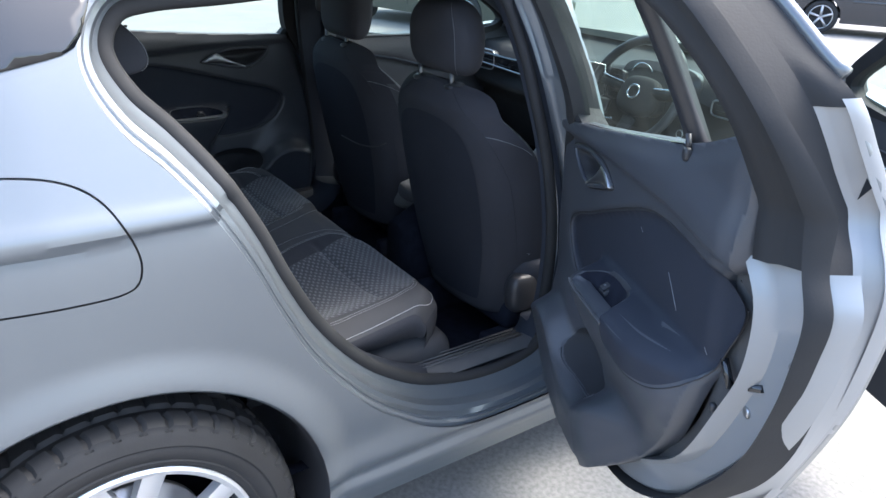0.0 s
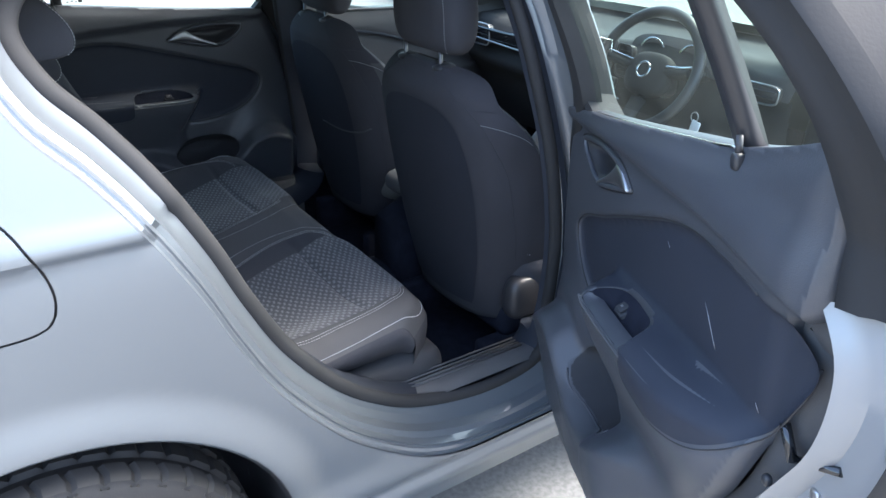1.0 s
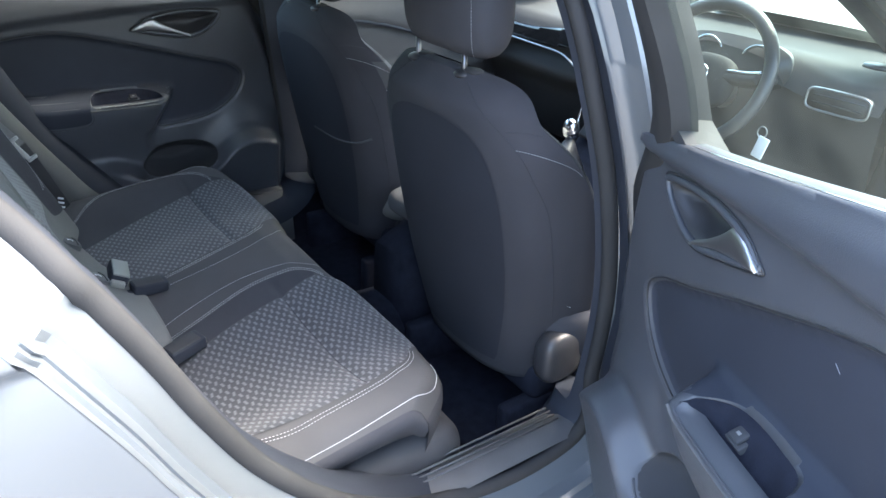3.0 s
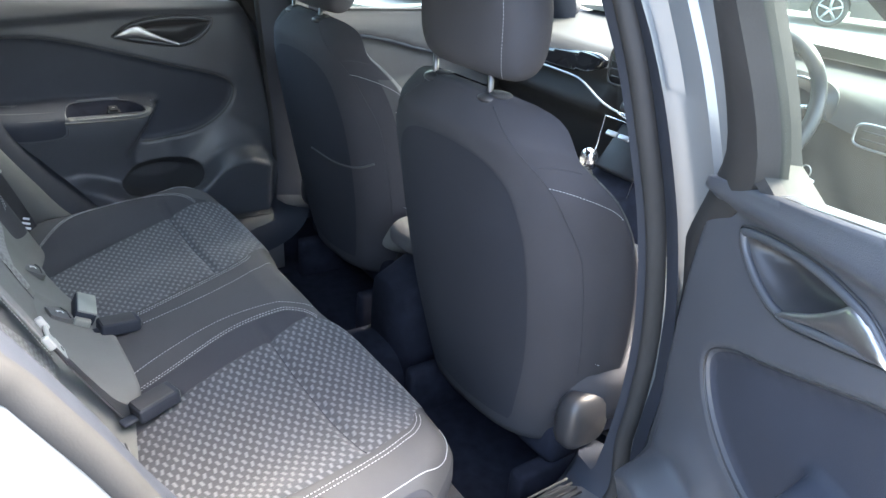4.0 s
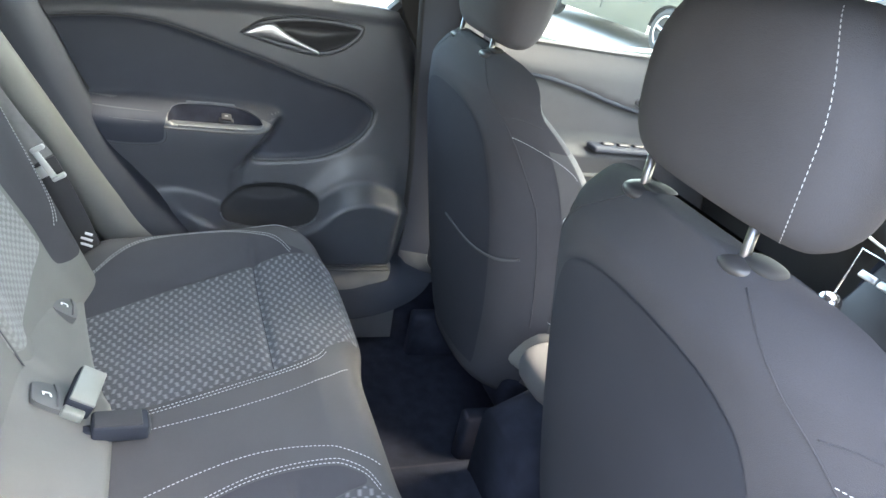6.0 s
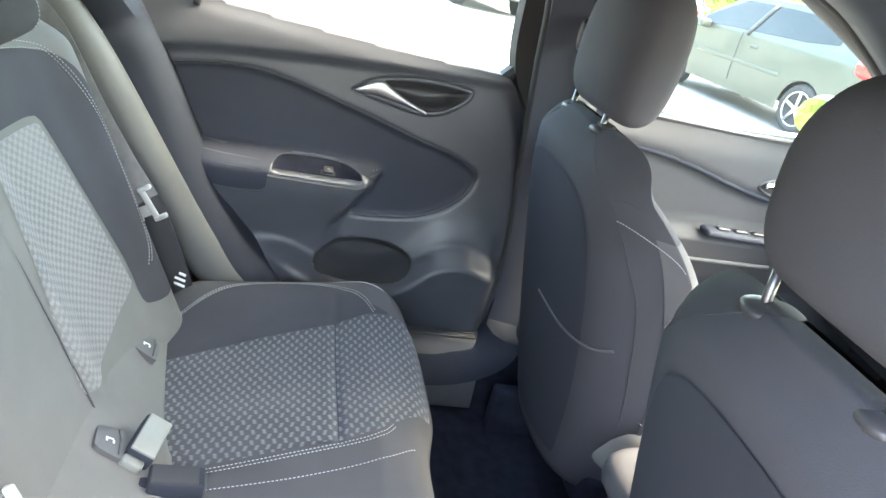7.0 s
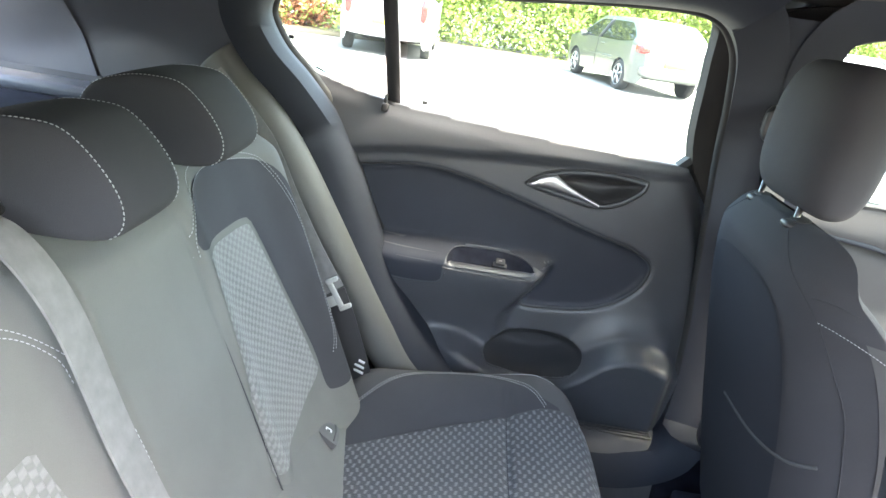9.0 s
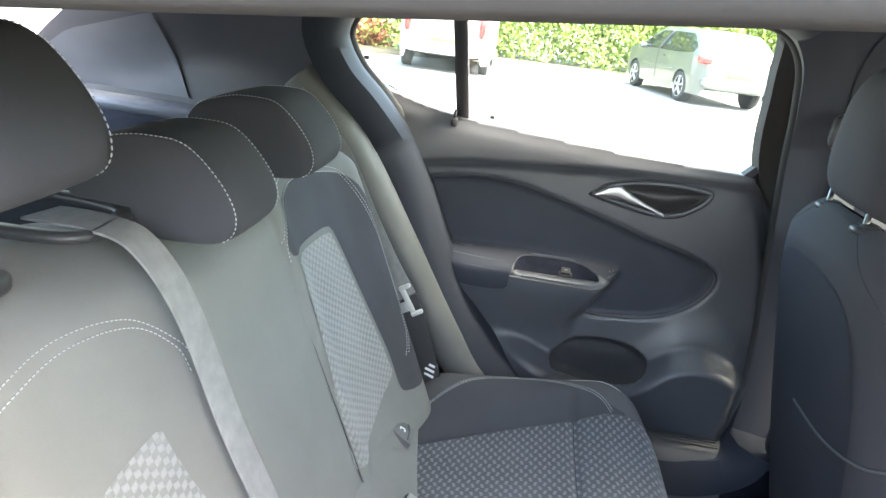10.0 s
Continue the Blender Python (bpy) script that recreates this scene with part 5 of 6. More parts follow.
for p in ([(-0.16, 0.012, 0.02), (-0.11, 0.03, 0.015), (-0.06, 0.03, 0.01)], [(0.16, 0.012, 0.02), (0.11, 0.03, 0.015), (0.06, 0.03, 0.01)]):
    build("spoke", *moved(tube(spline(p, 6), 0.024, k=12, squash=0.6), m_sw), M["dash"], sw, "dark spoke")
    build("spoke_trim", *moved(tube(spline(np.array(p) + (0, -0.016, 0.016), 6), 0.0045, k=8), m_sw), M["chrome"], sw, "chrome spoke trim")
build("lower_spoke", *moved(tube(spline([(0, 0.03, -0.05), (0, 0.03, -0.10), (0, 0.01, -0.165)], 6), 0.028, k=12, squash=0.5), m_sw), M["dash"], sw, "dark lower spoke")
build("emblem", *moved(tube(super_ring(0, -0.004, 0.0, 0.023, 0.023, 2, 24, "xz"), 0.004, True, 8, (0, 1, 0)), m_sw), M["chrome"], sw, "round chrome emblem")
build("column", *tube([(0.362, 1.70, 0.965), (0.362, 1.86, 0.90)], 0.05, k=18), M["black"], sw, "black steering column")
for sgn in (-1, 1):
    build("stalk", *tube(spline([(0.362 + sgn * 0.05, 1.74, 0.97), (0.362 + sgn * 0.13, 1.73, 0.985), (0.362 + sgn * 0.185, 1.72, 0.99)], 5), 0.009, k=10), M["black"], sw, "black control stalk")
key = thing("key", "white key tag hanging from the ignition lock", "key")
build("key_tag", *moved(block((0.030, 0.006, 0.055), (0, 0, 0), 0.003), pose(0.565, 1.70, 0.835, 0, 12, 0)), M["label_white"], key, "white key tag")
build("key_ring", *tube(super_ring(0.56, 1.70, 0.872, 0.012, 0.014, 2, 16, "xz"), 0.0018, True, 6, (0, 1, 0)), M["steel"], key, "steel key ring")

# ---- belts and buckles of the bench ----
WEB = [(-0.0013, -0.0235), (0.0013, -0.0235), (0.0013, 0.0235), (-0.0013, 0.0235)]
for sx in (1, -1):
    b = thing("seat_belt", "grey seat belt with pale metal tongue beside the bench", "seat belt", "rear seat belts")
    q = spline([(0.565, -0.06, 1.10), (0.548, 0.035, 1.012), (0.542, 0.068, 0.967), (0.536, 0.117, 0.878), (0.530, 0.174, 0.785), (0.522, 0.220, 0.722)], 8)
    q2 = spline([(0.522, 0.220, 0.722), (0.530, 0.248, 0.655), (0.535, 0.283, 0.56), (0.540, 0.305, 0.49)], 8)
    if sx < 0:
        q, q2 = q * (-1, 1, 1), q2 * (-1, 1, 1)
    # one strap in two tones: lit grey above the tongue, shaded black below
    build("webbing", *sweep(q, WEB, up=(0.25 * sx, 1.0, 0.55)), M["belt"], b, "grey belt webbing", sharp=30)
    build("lower_webbing", *sweep(q2, WEB, up=(0.25 * sx, 1.0, 0.35)), M["black"], b, "grey belt webbing with a printed label", sharp=30)
    tong = merge(block((0.006, 0.060, 0.012), (0, 0, 0), 0.003), block((0.012, 0.009, 0.026), (0, -0.031, 0.007), 0.003), block((0.012, 0.009, 0.026), (0, 0.031, 0.007), 0.003), block((0.003, 0.022, 0.024), (0, 0.010, -0.016), 0.001), block((0.004, 0.028, 0.030), (0, 0.013, -0.038), 0.002))
    tm = pose(sx * 0.518, 0.226, 0.716, -58)
    tn = build("tongue", *moved(tong, tm), M["tongue"], b, "pale metal belt tongue")
    build("tongue_slot", *moved(block((0.006, 0.010, 0.010), (0, 0.013, -0.040), 0.002), tm), M["black"], tn, "dark slot")
    for k in range(3):
        build("label_bar", *moved(block((0.0025, 0.030 - 0.008 * k, 0.005), (0, 0, 0.012 * k), 0.0005), pose(sx * 0.5335, 0.285, 0.545, -20)), M["label_white"], b, "white printed bar")
b = thing("seat_belt", "grey centre seat belt laid over the backrest", "seat belt", "rear seat belts")
q = spline([(0.195, -0.055, 1.060), (0.212, 0.02, 1.066), (0.214, 0.066, 1.052), (0.204, 0.106, 0.985), (0.198, 0.152, 0.86), (0.194, 0.194, 0.765), (0.196, 0.224, 0.700), (0.199, 0.236, 0.676)], 8)
build("webbing", *sweep(q, WEB, up=(1.0, 0.05, 0.0)), M["belt"], b, "grey belt webbing", sharp=30)
q2 = spline([(0.199, 0.238, 0.676), (0.208, 0.264, 0.622), (0.226, 0.292, 0.575), (0.246, 0.318, 0.540), (0.262, 0.340, 0.525)], 8)
# the centre strap's lower run is likewise coloured as if shaded
build("lower_webbing", *sweep(q2, WEB, up=(1.0, 0.05, 0.0)), M["black"], b, "black belt webbing with a printed label", sharp=30)
tm = Matrix(((0, -1, 0, 0.199), (0.92, 0, -0.39, 0.243), (0.39, 0, 0.92, 0.672), (0, 0, 0, 1)))
tn = build("tongue", *moved(tong, tm), M["tongue"], b, "pale metal belt tongue")
build("tongue_slot", *moved(block((0.006, 0.010, 0.010), (0, 0.013, -0.040), 0.002), tm), M["black"], tn, "dark slot")
loop = spline([(0.150, -0.095, 1.062), (0.148, -0.04, 1.064), (0.160, 0.012, 1.062), (0.20, 0.020, 1.062), (0.244, 0.018, 1.062), (0.258, -0.03, 1.062), (0.252, -0.085, 1.062), (0.20, -0.10, 1.062)], 6, True)
build("belt_guide", *sweep(loop, [(-0.010, -0.004), (-0.006, 0.005), (0.006, 0.005), (0.010, -0.004)], True), M["black"], b, "black plastic belt guide")
build("release_button", *moved(pillow(0, 0, 0, 0.020, 0.016, 0.012, 2.6), pose(0.345, 0.005, 1.050)), M["black"], b, "round backrest release")
for bx, by, bz, rz, ry, rx, standing in ((0.272, 0.372, 0.546, 17, 0, 6, False), (-0.004, 0.378, 0.541, 6, 0, -5, False), (-0.058, 0.328, 0.560, 82, 26, 2, True)):
    bk = thing("belt_buckle", "pale grey faced seat belt buckle standing by the backrest" if standing else "dark plastic seat belt buckle lying on the cushion", "belt buckle", "belt buckles")
    build("buckle_body", *block((0.038, 0.074, 0.027), (0, 0, 0), 0.004), M["pillar"], bk, "dark buckle body")
    if standing:
        build("buckle_face", *block((0.035, 0.071, 0.005), (0.001, 0, 0.0140), 0.002), M["buckle_face"], bk, "pale grey buckle face")
        build("buckle_button", *block((0.030, 0.014, 0.016), (-0.003, -0.043, -0.004), 0.003), M["buckle_face"], bk, "pale release button")
    else:
        build("buckle_face", *block((0.033, 0.062, 0.004), (0, -0.003, 0.0135), 0.0018), M["lining"], bk, "dark grey buckle face")
        build("buckle_button", *block((0.028, 0.006, 0.014), (0, 0.037, 0.0), 0.002), M["trim_low"], bk, "dark release button")
        build("buckle_stalk", *block((0.020, 0.030, 0.009), (0, -0.046, -0.006), 0.004), M["pillar"], bk, "black stalk")
    bk.matrix_world = pose(bx, by, bz, rx, ry, rz)
for tx, ty, tz, lean, turn in ((-0.322, 0.274, 0.536, 60, 8), (-0.040, 0.285, 0.572, 60, 12), (0.395, 0.292, 0.570, 40, -8)):
    tg = thing("anchor_tag", "dark grey plastic child seat anchor cover with white symbol", "anchor cover", "anchor covers")
    o = spline([(-0.027, -0.018), (-0.029, -0.014), (-0.026, 0.014), (-0.020, 0.021), (0.014, 0.024), (0.022, 0.019), (0.028, -0.012), (0.024, -0.019)], 5, True)
    build("cover", *sheet(o, lambda u, v: np.stack([u, 0.004 * (1 - (u / 0.03) ** 2), v], 1), 0.006, rim=(0, -0.012, 0)), M["tag"], tg, "dark grey rounded cover", sharp=40)
    build("lip", *tube([(-0.024, 0.0035, -0.010), (0, 0.0065, -0.011), (0.024, 0.0035, -0.010)], 0.0014, k=6, up=(0, 1, 0)), M["trim_low"], tg, "raised edge of the cover")
    build("symbol", *merge(block((0.008, 0.001, 0.003), (0.004, 0.0055, 0.009), 0.0005), block((0.003, 0.001, 0.010), (0.0015, 0.0055, 0.004), 0.0005), block((0.007, 0.001, 0.003), (0.006, 0.0055, -0.001), 0.0005)), M["label_white"], tg, "white symbol bars")
    tg.matrix_world = pose(tx, ty, tz, lean, 0, turn)

# ---- seats ----
CX = 0.030          # middle of the bench


def front_edge(x):
    a = np.abs(np.asarray(x, float) - CX)
    return 0.748 + 0.028 * np.exp(-((a - 0.34) / 0.17) ** 4) - 0.16 * sstep(0.52, 0.70, a) ** 2


def cushion_top(x, y):
    x, y = np.asarray(x, float), np.asarray(y, float)
    a = np.abs(x - CX)
    z = 0.571 - 0.19 * np.clip(0.66 - y, 0, 1) - 0.05 * np.clip(y - 0.66, 0, 1)
    z = z + (0.012 + 0.10 * np.clip(0.62 - y, 0, 0.35)) * np.exp(-((a - 0.565) / 0.065) ** 2) * sstep(0.22, 0.34, y)
    z = z - 0.010 * np.exp(-((a - 0.345) / 0.13) ** 4) + 0.004 * np.exp(-(a / 0.12) ** 4)
    e = front_edge(x) - y
    z = z - 0.045 * np.clip(1 - e / 0.05, 0, 1) ** 2.4
    z = z - 0.045 * np.clip((a - 0.600) / 0.075, 0, 1) ** 2 * (x < CX) - 0.010 * np.clip((a - 0.605) / 0.029, 0, 1) ** 2 * (x > CX)
    seam = np.exp(-((y - 0.600) / 0.0075) ** 2) * sstep(0.10, 0.14, a) * (1 - sstep(0.52, 0.56, a))
    return z - 0.007 * seam


def bench():
    b = thing("rear_seat", "charcoal cloth rear bench seat with patterned outer places", "car seat")
    xs = np.linspace(-0.66, 0.664, 181)
    t = np.linspace(0, 1, 90)

    def top(u, v):
        y = 0.20 + (front_edge(u) - 0.20) * v
        return np.stack([u, y, cushion_top(u, y)], 1)
    v1 = grid(xs, t, top)
    fe = front_edge(xs)
    z0 = cushion_top(xs, fe)
    rows = [np.stack([xs, fe + o, z0 * (1 - k) + 0.40 * k], 1) for o, k in ((0.0, 0.0), (0.004, 0.06), (0.006, 0.25), (0.0, 0.6), (-0.02, 1.0))]
    v2 = loft(rows, False, False)
    sides = []
    for xe, sg in ((-0.66, -1), (0.664, 1)):
        ys = 0.20 + (front_edge(np.array([xe] * 40)) - 0.20) * np.linspace(0, 1, 40)
        zt = cushion_top(np.full(40, xe), ys)
        sides.append(loft([np.stack([np.full(40, xe + sg * o), ys, zt * (1 - k) + 0.40 * k], 1) for o, k in (((0, 0), (0.012, 0.08), (0.014, 0.35), (0.0, 1.0)) if sg < 0 else ((0, 0), (0.005, 0.05), (0.006, 0.16), (-0.004, 0.34), (-0.03, 0.5), (-0.05, 1.0)))], False, False))
    cush = build("cushion", *merge(v1, sides[0]), M["cloth_mid"], b, "charcoal cloth seat cushion")
    # darker cloth stands for the shade below the cushion's edge
    build("cushion_side", *merge(v2, sides[1]), M["cloth"], cush, "black cloth side of the cushion")
    for sg in (1, -1):
        if sg < 0:
            dbl = spline([(0.066, 0.31), (0.074, 0.416), (0.099, 0.546), (0.117, 0.630), (0.134, 0.668), (0.158, 0.688)], 12)
            one = spline([(0.028, 0.31), (0.031, 0.40), (0.043, 0.54), (0.066, 0.65), (0.100, 0.716)], 12)
            arc = spline([(0.480, 0.285), (0.553, 0.38), (0.582, 0.47), (0.586, 0.55), (0.556, 0.632), (0.490, 0.676)], 12)
        else:
            dbl = spline([(0.182, 0.31), (0.145, 0.42), (0.104, 0.545), (0.104, 0.640), (0.126, 0.688), (0.160, 0.706)], 12)
            one = spline([(0.138, 0.31), (0.090, 0.42), (0.060, 0.545), (0.074, 0.65), (0.115, 0.722)], 12)
            arc = spline([(0.540, 0.30), (0.574, 0.421), (0.571, 0.503), (0.562, 0.596), (0.550, 0.667), (0.528, 0.700), (0.500, 0.716)], 12)
        xf = np.linspace(0.205, 0.465, 14)
        if sg < 0:
            inner = dbl[:-8] + (0.010, 0)
            outer_ = spline([(0.490, 0.715), (0.487, 0.67), (0.457, 0.58), (0.424, 0.45), (0.370, 0.30)], 6)
        else:
            inner = spline([(0.275, 0.31), (0.220, 0.421), (0.192, 0.521), (0.178, 0.607), (0.150, 0.690)], 8)
            outer_ = spline([(0.500, 0.716), (0.530, 0.690), (0.540, 0.66), (0.550, 0.58), (0.556, 0.45), (0.530, 0.30)], 6)
        strip_ = np.concatenate([dbl[:-10] + (0.004, 0), inner[::-1][:-1] - (0.003, 0)]) if sg > 0 else np.concatenate([arc[:-8] - (0.003, 0), outer_ + (0.003, 0)])
        strip_ = np.stack([CX + sg * strip_[:, 0], strip_[:, 1]], 1)
        build("bolster_panel", *sheet(strip_, lambda u, v: np.stack([u, v, cushion_top(u, v) + 0.0020], 1), 0.007), M["cloth"], cush, "smooth black cloth strip")
        ins = np.concatenate([inner, np.stack([xf, front_edge(CX + sg * xf) - 0.007], 1), outer_])
        ins = np.stack([CX + sg * ins[:, 0], ins[:, 1]], 1)
        build("patterned_panel", *sheet(ins, lambda u, v: np.stack([u, v, cushion_top(u, v) + 0.0024], 1), 0.0055), M["weave_cushion"], cush, "grey woven patterned cloth panel")
        xg = CX + sg * np.linspace(0.19 if sg > 0 else 0.125, 0.545 if sg > 0 else 0.465, 40)
        build("cross_seam", *tube(np.stack([xg, 0 * xg + 0.600, cushion_top(xg, 0 * xg + 0.600) + 0.0022], 1), 0.0013, k=6), M["back_panel"], cush, "dark seam across the panel")
        for L, offs in ((dbl, (0.0, -0.007)), (one, (0.0,)), (arc, (0.0, 0.0075))):
            for o in offs:
                x, y = CX + sg * (L[:, 0] + o), L[:, 1] + abs(o) * 0.4
                build("stitching", *stitches(np.stack([x, y, cushion_top(x, y) + 0.0028], 1), 0.0040, 0.0020, 0.0006), M["thread"], cush, "pale stitching")
        if sg < 0:
            y = np.linspace(0.36, 0.722, 50)
            x = CX - (0.640 - 0.05 * sstep(0.58, 0.72, y))
        else:
            y = np.linspace(0.36, 0.672, 44)
            x = CX + 0.627 - 0.006 * sstep(0.5, 0.66, y)
            xc = np.linspace(x[-1] - 0.004, CX + 0.53, 16)
            x, y = np.r_[x, xc], np.r_[y, front_edge(xc) - 0.010]
            x, y = (np.convolve(np.pad(q, 3, mode="edge"), np.ones(7) / 7, "valid") for q in (x, y))
        build("piping", *tube(np.stack([x, y, cushion_top(x, y) + 0.001], 1), 0.0008, k=6), M["thread"], cush, "pale seam line")
    build("seat_plinth", *merge(block((1.30, 0.40, 0.20), (CX, 0.47, 0.31), 0.02), block((1.36, 0.30, 0.06), (CX, 0.43, 0.42), 0.02)), M["trim_low"], b, "grey plastic seat base")

    # backrest
    def back_face(x, z):
        a = np.abs(x - CX)
        y = 0.262 - 0.42 * (z - 0.56) - 0.05 * np.clip(z - 0.97, 0, 1) ** 1.0
        y = y + 0.028 * np.exp(-((a - 0.485) / 0.05) ** 2) + 0.006 * np.exp(-((a - 0.155) / 0.03) ** 2)
        y = y - 0.010 * np.exp(-((a - 0.265) / 0.10) ** 4)
        for s in (0.125, ):
            y = y - 0.008 * np.exp(-((a - s) / 0.005) ** 2)
        top = back_top(x)
        return y - 0.09 * np.clip(1 - (top - z) / 0.05, 0, 1) ** 2.2 - 0.13 * np.clip((a - 0.495) / 0.10, 0, 1) ** 1.5

    def back_top(x):
        a = np.abs(x - CX)
        return 1.045 - 0.02 * np.exp(-(a / 0.13) ** 4) - 0.05 * sstep(0.50, 0.63, a)

    xs = np.linspace(-0.62, 0.65, 150)

    def face(u, v):
        z = 0.47 + (back_top(u) - 0.47) * v
        return np.stack([u, back_face(u, z), z], 1)
    front = grid(xs, np.linspace(0, 1, 80), face)
    tops = np.stack([xs, back_face(xs, back_top(xs)), back_top(xs)], 1)
    shell = loft([tops, tops + (0, -0.05, -0.002), tops + (0, -0.075, -0.03), np.stack([xs, 0 * xs + 0.08, 0 * xs + 0.50], 1)], False, False)
    ends = []
    for xe in (-0.62, 0.65):
        zz = np.linspace(0.47, float(back_top(np.array([xe]))[0]), 30)
        yy = back_face(np.full(30, xe), zz)
        ends.append(loft([np.stack([np.full(30, xe), yy, zz], 1), np.stack([np.full(30, xe), yy - 0.09, zz - 0.01], 1)], False, False))
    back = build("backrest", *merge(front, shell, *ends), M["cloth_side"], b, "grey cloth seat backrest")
    on_back = lambda P, o=0.0018: np.stack([P[:, 0], back_face(P[:, 0], P[:, 1]) + o, P[:, 1]], 1)
    for sg in (1, -1):
        # the driver's side place is set a little further out than the other
        X = (lambda x: np.asarray(x, float)) if sg < 0 else (lambda x: 0.105 - np.asarray(x, float))
        side = lambda pts, k: (lambda P: np.stack([X(P[:, 0]), P[:, 1]], 1))(spline(pts, k, True))
        pan = side([(-0.083, 0.612), (-0.095, 0.70), (-0.112, 0.82), (-0.127, 0.912), (-0.132, 0.922), (-0.22, 0.920), (-0.300, 0.914), (-0.312, 0.900), (-0.340, 0.78), (-0.364, 0.66), (-0.352, 0.626), (-0.20, 0.605)], 5)
        if sg > 0:
            pan = pan + np.stack([0.040 * sstep(0.60, 0.90, pan[:, 1]), -0.030 * sstep(0.60, 0.90, pan[:, 1])], 1)
        build("patterned_panel", *sheet(pan, lambda u, v: np.stack([u, back_face(u, v) + 0.0015, v], 1), 0.011), M["weave_back"], back, "grey woven patterned cloth panel")
        dark = side([(-0.105, 0.945), (-0.125, 0.978), (-0.17, 1.002), (-0.25, 1.012), (-0.37, 1.002), (-0.440, 0.970), (-0.490, 0.86), (-0.492, 0.70), (-0.475, 0.585), (-0.385, 0.585), (-0.376, 0.67), (-0.348, 0.79), (-0.320, 0.905), (-0.302, 0.924), (-0.22, 0.930), (-0.13, 0.932)], 5)
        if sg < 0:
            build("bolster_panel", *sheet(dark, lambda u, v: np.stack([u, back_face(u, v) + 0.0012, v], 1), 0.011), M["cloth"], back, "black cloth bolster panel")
        for o in (0.0, 0.008):
            line = spline([(-0.093 - o, 0.930), (-0.100 - o, 0.960), (-0.150, 1.003 - o), (-0.24, 1.020 - o), (-0.366, 1.012 - o), (-0.420 + o, 0.980), (-0.466 + o, 0.86), (-0.458 + o, 0.70), (-0.432 + o, 0.64)], 12)
            build("stitching", *stitches(on_back(np.stack([X(line[:, 0]), line[:, 1] - 0.012 * (sg > 0)], 1)), 0.004, 0.002, 0.0006), M["thread"], back, "pale double stitching")
    zz = np.linspace(0.60, 0.84, 60)
    build("stitching", *stitches(on_back(np.stack([0.147 + 0.02 * (zz - 0.6), zz], 1))), M["thread"], back, "pale stitching")
    for xs_ in (-0.088,):
        zz = np.linspace(0.58, 1.01, 40)
        build("seam", *tube(on_back(np.stack([xs_ - 0.02 * (zz - 0.6), zz], 1), -0.0004), 0.0016, k=6, up=(0, 1, 0)), M["cloth"], back, "dark seam between the seat places")
    # cloth skirt between backrest and cushions
    lip = curve1([(-0.46, 0.285), (-0.34, 0.303), (-0.17, 0.332), (-0.10, 0.350), (-0.06, 0.362), (0.05, 0.367), (0.19, 0.366), (0.24, 0.345), (0.40, 0.312), (0.52, 0.29)])

    def skirt(u, v):
        y0, y1 = back_face(u, 0 * u + 0.61) - 0.012, lip(u)
        y = y0 + (y1 - y0) * np.clip(v, 0, 1)
        thick = 0.007 + 0.008 * np.exp(-((u - 0.07) / 0.14) ** 6)
        z1 = cushion_top(u, y1) + thick
        z = z1 + (0.61 - z1) * (1 - np.clip(v, 0, 1)) ** 1.5 - (thick + 0.004) * np.clip((v - 0.95) / 0.10, 0, 1) ** 2
        return np.stack([u, y + 0.003 * np.clip(v - 1, 0, 1) / 0.05, z], 1)
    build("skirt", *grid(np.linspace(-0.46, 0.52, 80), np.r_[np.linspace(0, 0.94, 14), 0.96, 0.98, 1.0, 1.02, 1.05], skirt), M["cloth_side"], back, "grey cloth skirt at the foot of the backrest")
    # head restraints
    for hx, hw, hy, hz in ((-0.190, 0.070, -0.006, 1.086), (0.092, 0.060, 0.0, 1.076), (0.418, 0.070, -0.012, 1.190)):
        loaf(b, hx, hy, hz, hw)
    return b


def loaf(parent, x, y, z, a):
    """A low rear head restraint: a band over the top and front between two flat stitched end caps; a is half its width."""
    side = spline([(0.133, 0.000), (0.127, -0.028), (0.092, -0.040), (0.020, -0.040), (-0.040, -0.026), (-0.060, 0.012), (-0.042, 0.048), (0.000, 0.066), (0.040, 0.071), (0.078, 0.066), (0.114, 0.034)], 5, True)
    mid = side.mean(0)

    def ring(s, q):
        P = mid + (side - mid) * q
        return np.stack([np.full(len(P), x + s * a), y + P[:, 0], z + P[:, 1]], 1)
    half = [(1.07, 0.03), (1.065, 0.45), (1.055, 0.80), (1.03, 0.93), (1.0, 0.970), (0.985, 0.975), (0.95, 0.990), (0.80, 1.005), (0.4, 1.015)]
    rings = [ring(-s, q) for s, q in half] + [ring(0, 1.018)] + [ring(s, q) for s, q in half[::-1]]
    pad = build("head_restraint", *loft(rings), M["cloth"], parent, "black cloth head restraint with stitched end caps")
    for s in (-1.0, 1.0):
        line = ring(s, 0.985)
        build("stitching", *stitches(np.concatenate([line[27:], line[:8]]), 0.0036, 0.0018, 0.0006), M["thread"], pad, "pale stitching")
    for px in (-0.5 * a, 0.5 * a):
        build("post", *tube([(x + px, y, z), (x + px, y - 0.01, z - 0.09 - max(0, z - 1.12))], 0.0055, k=12, up=(0, 1, 0)), M["chrome"], pad, "chrome head restraint post")
    return pad


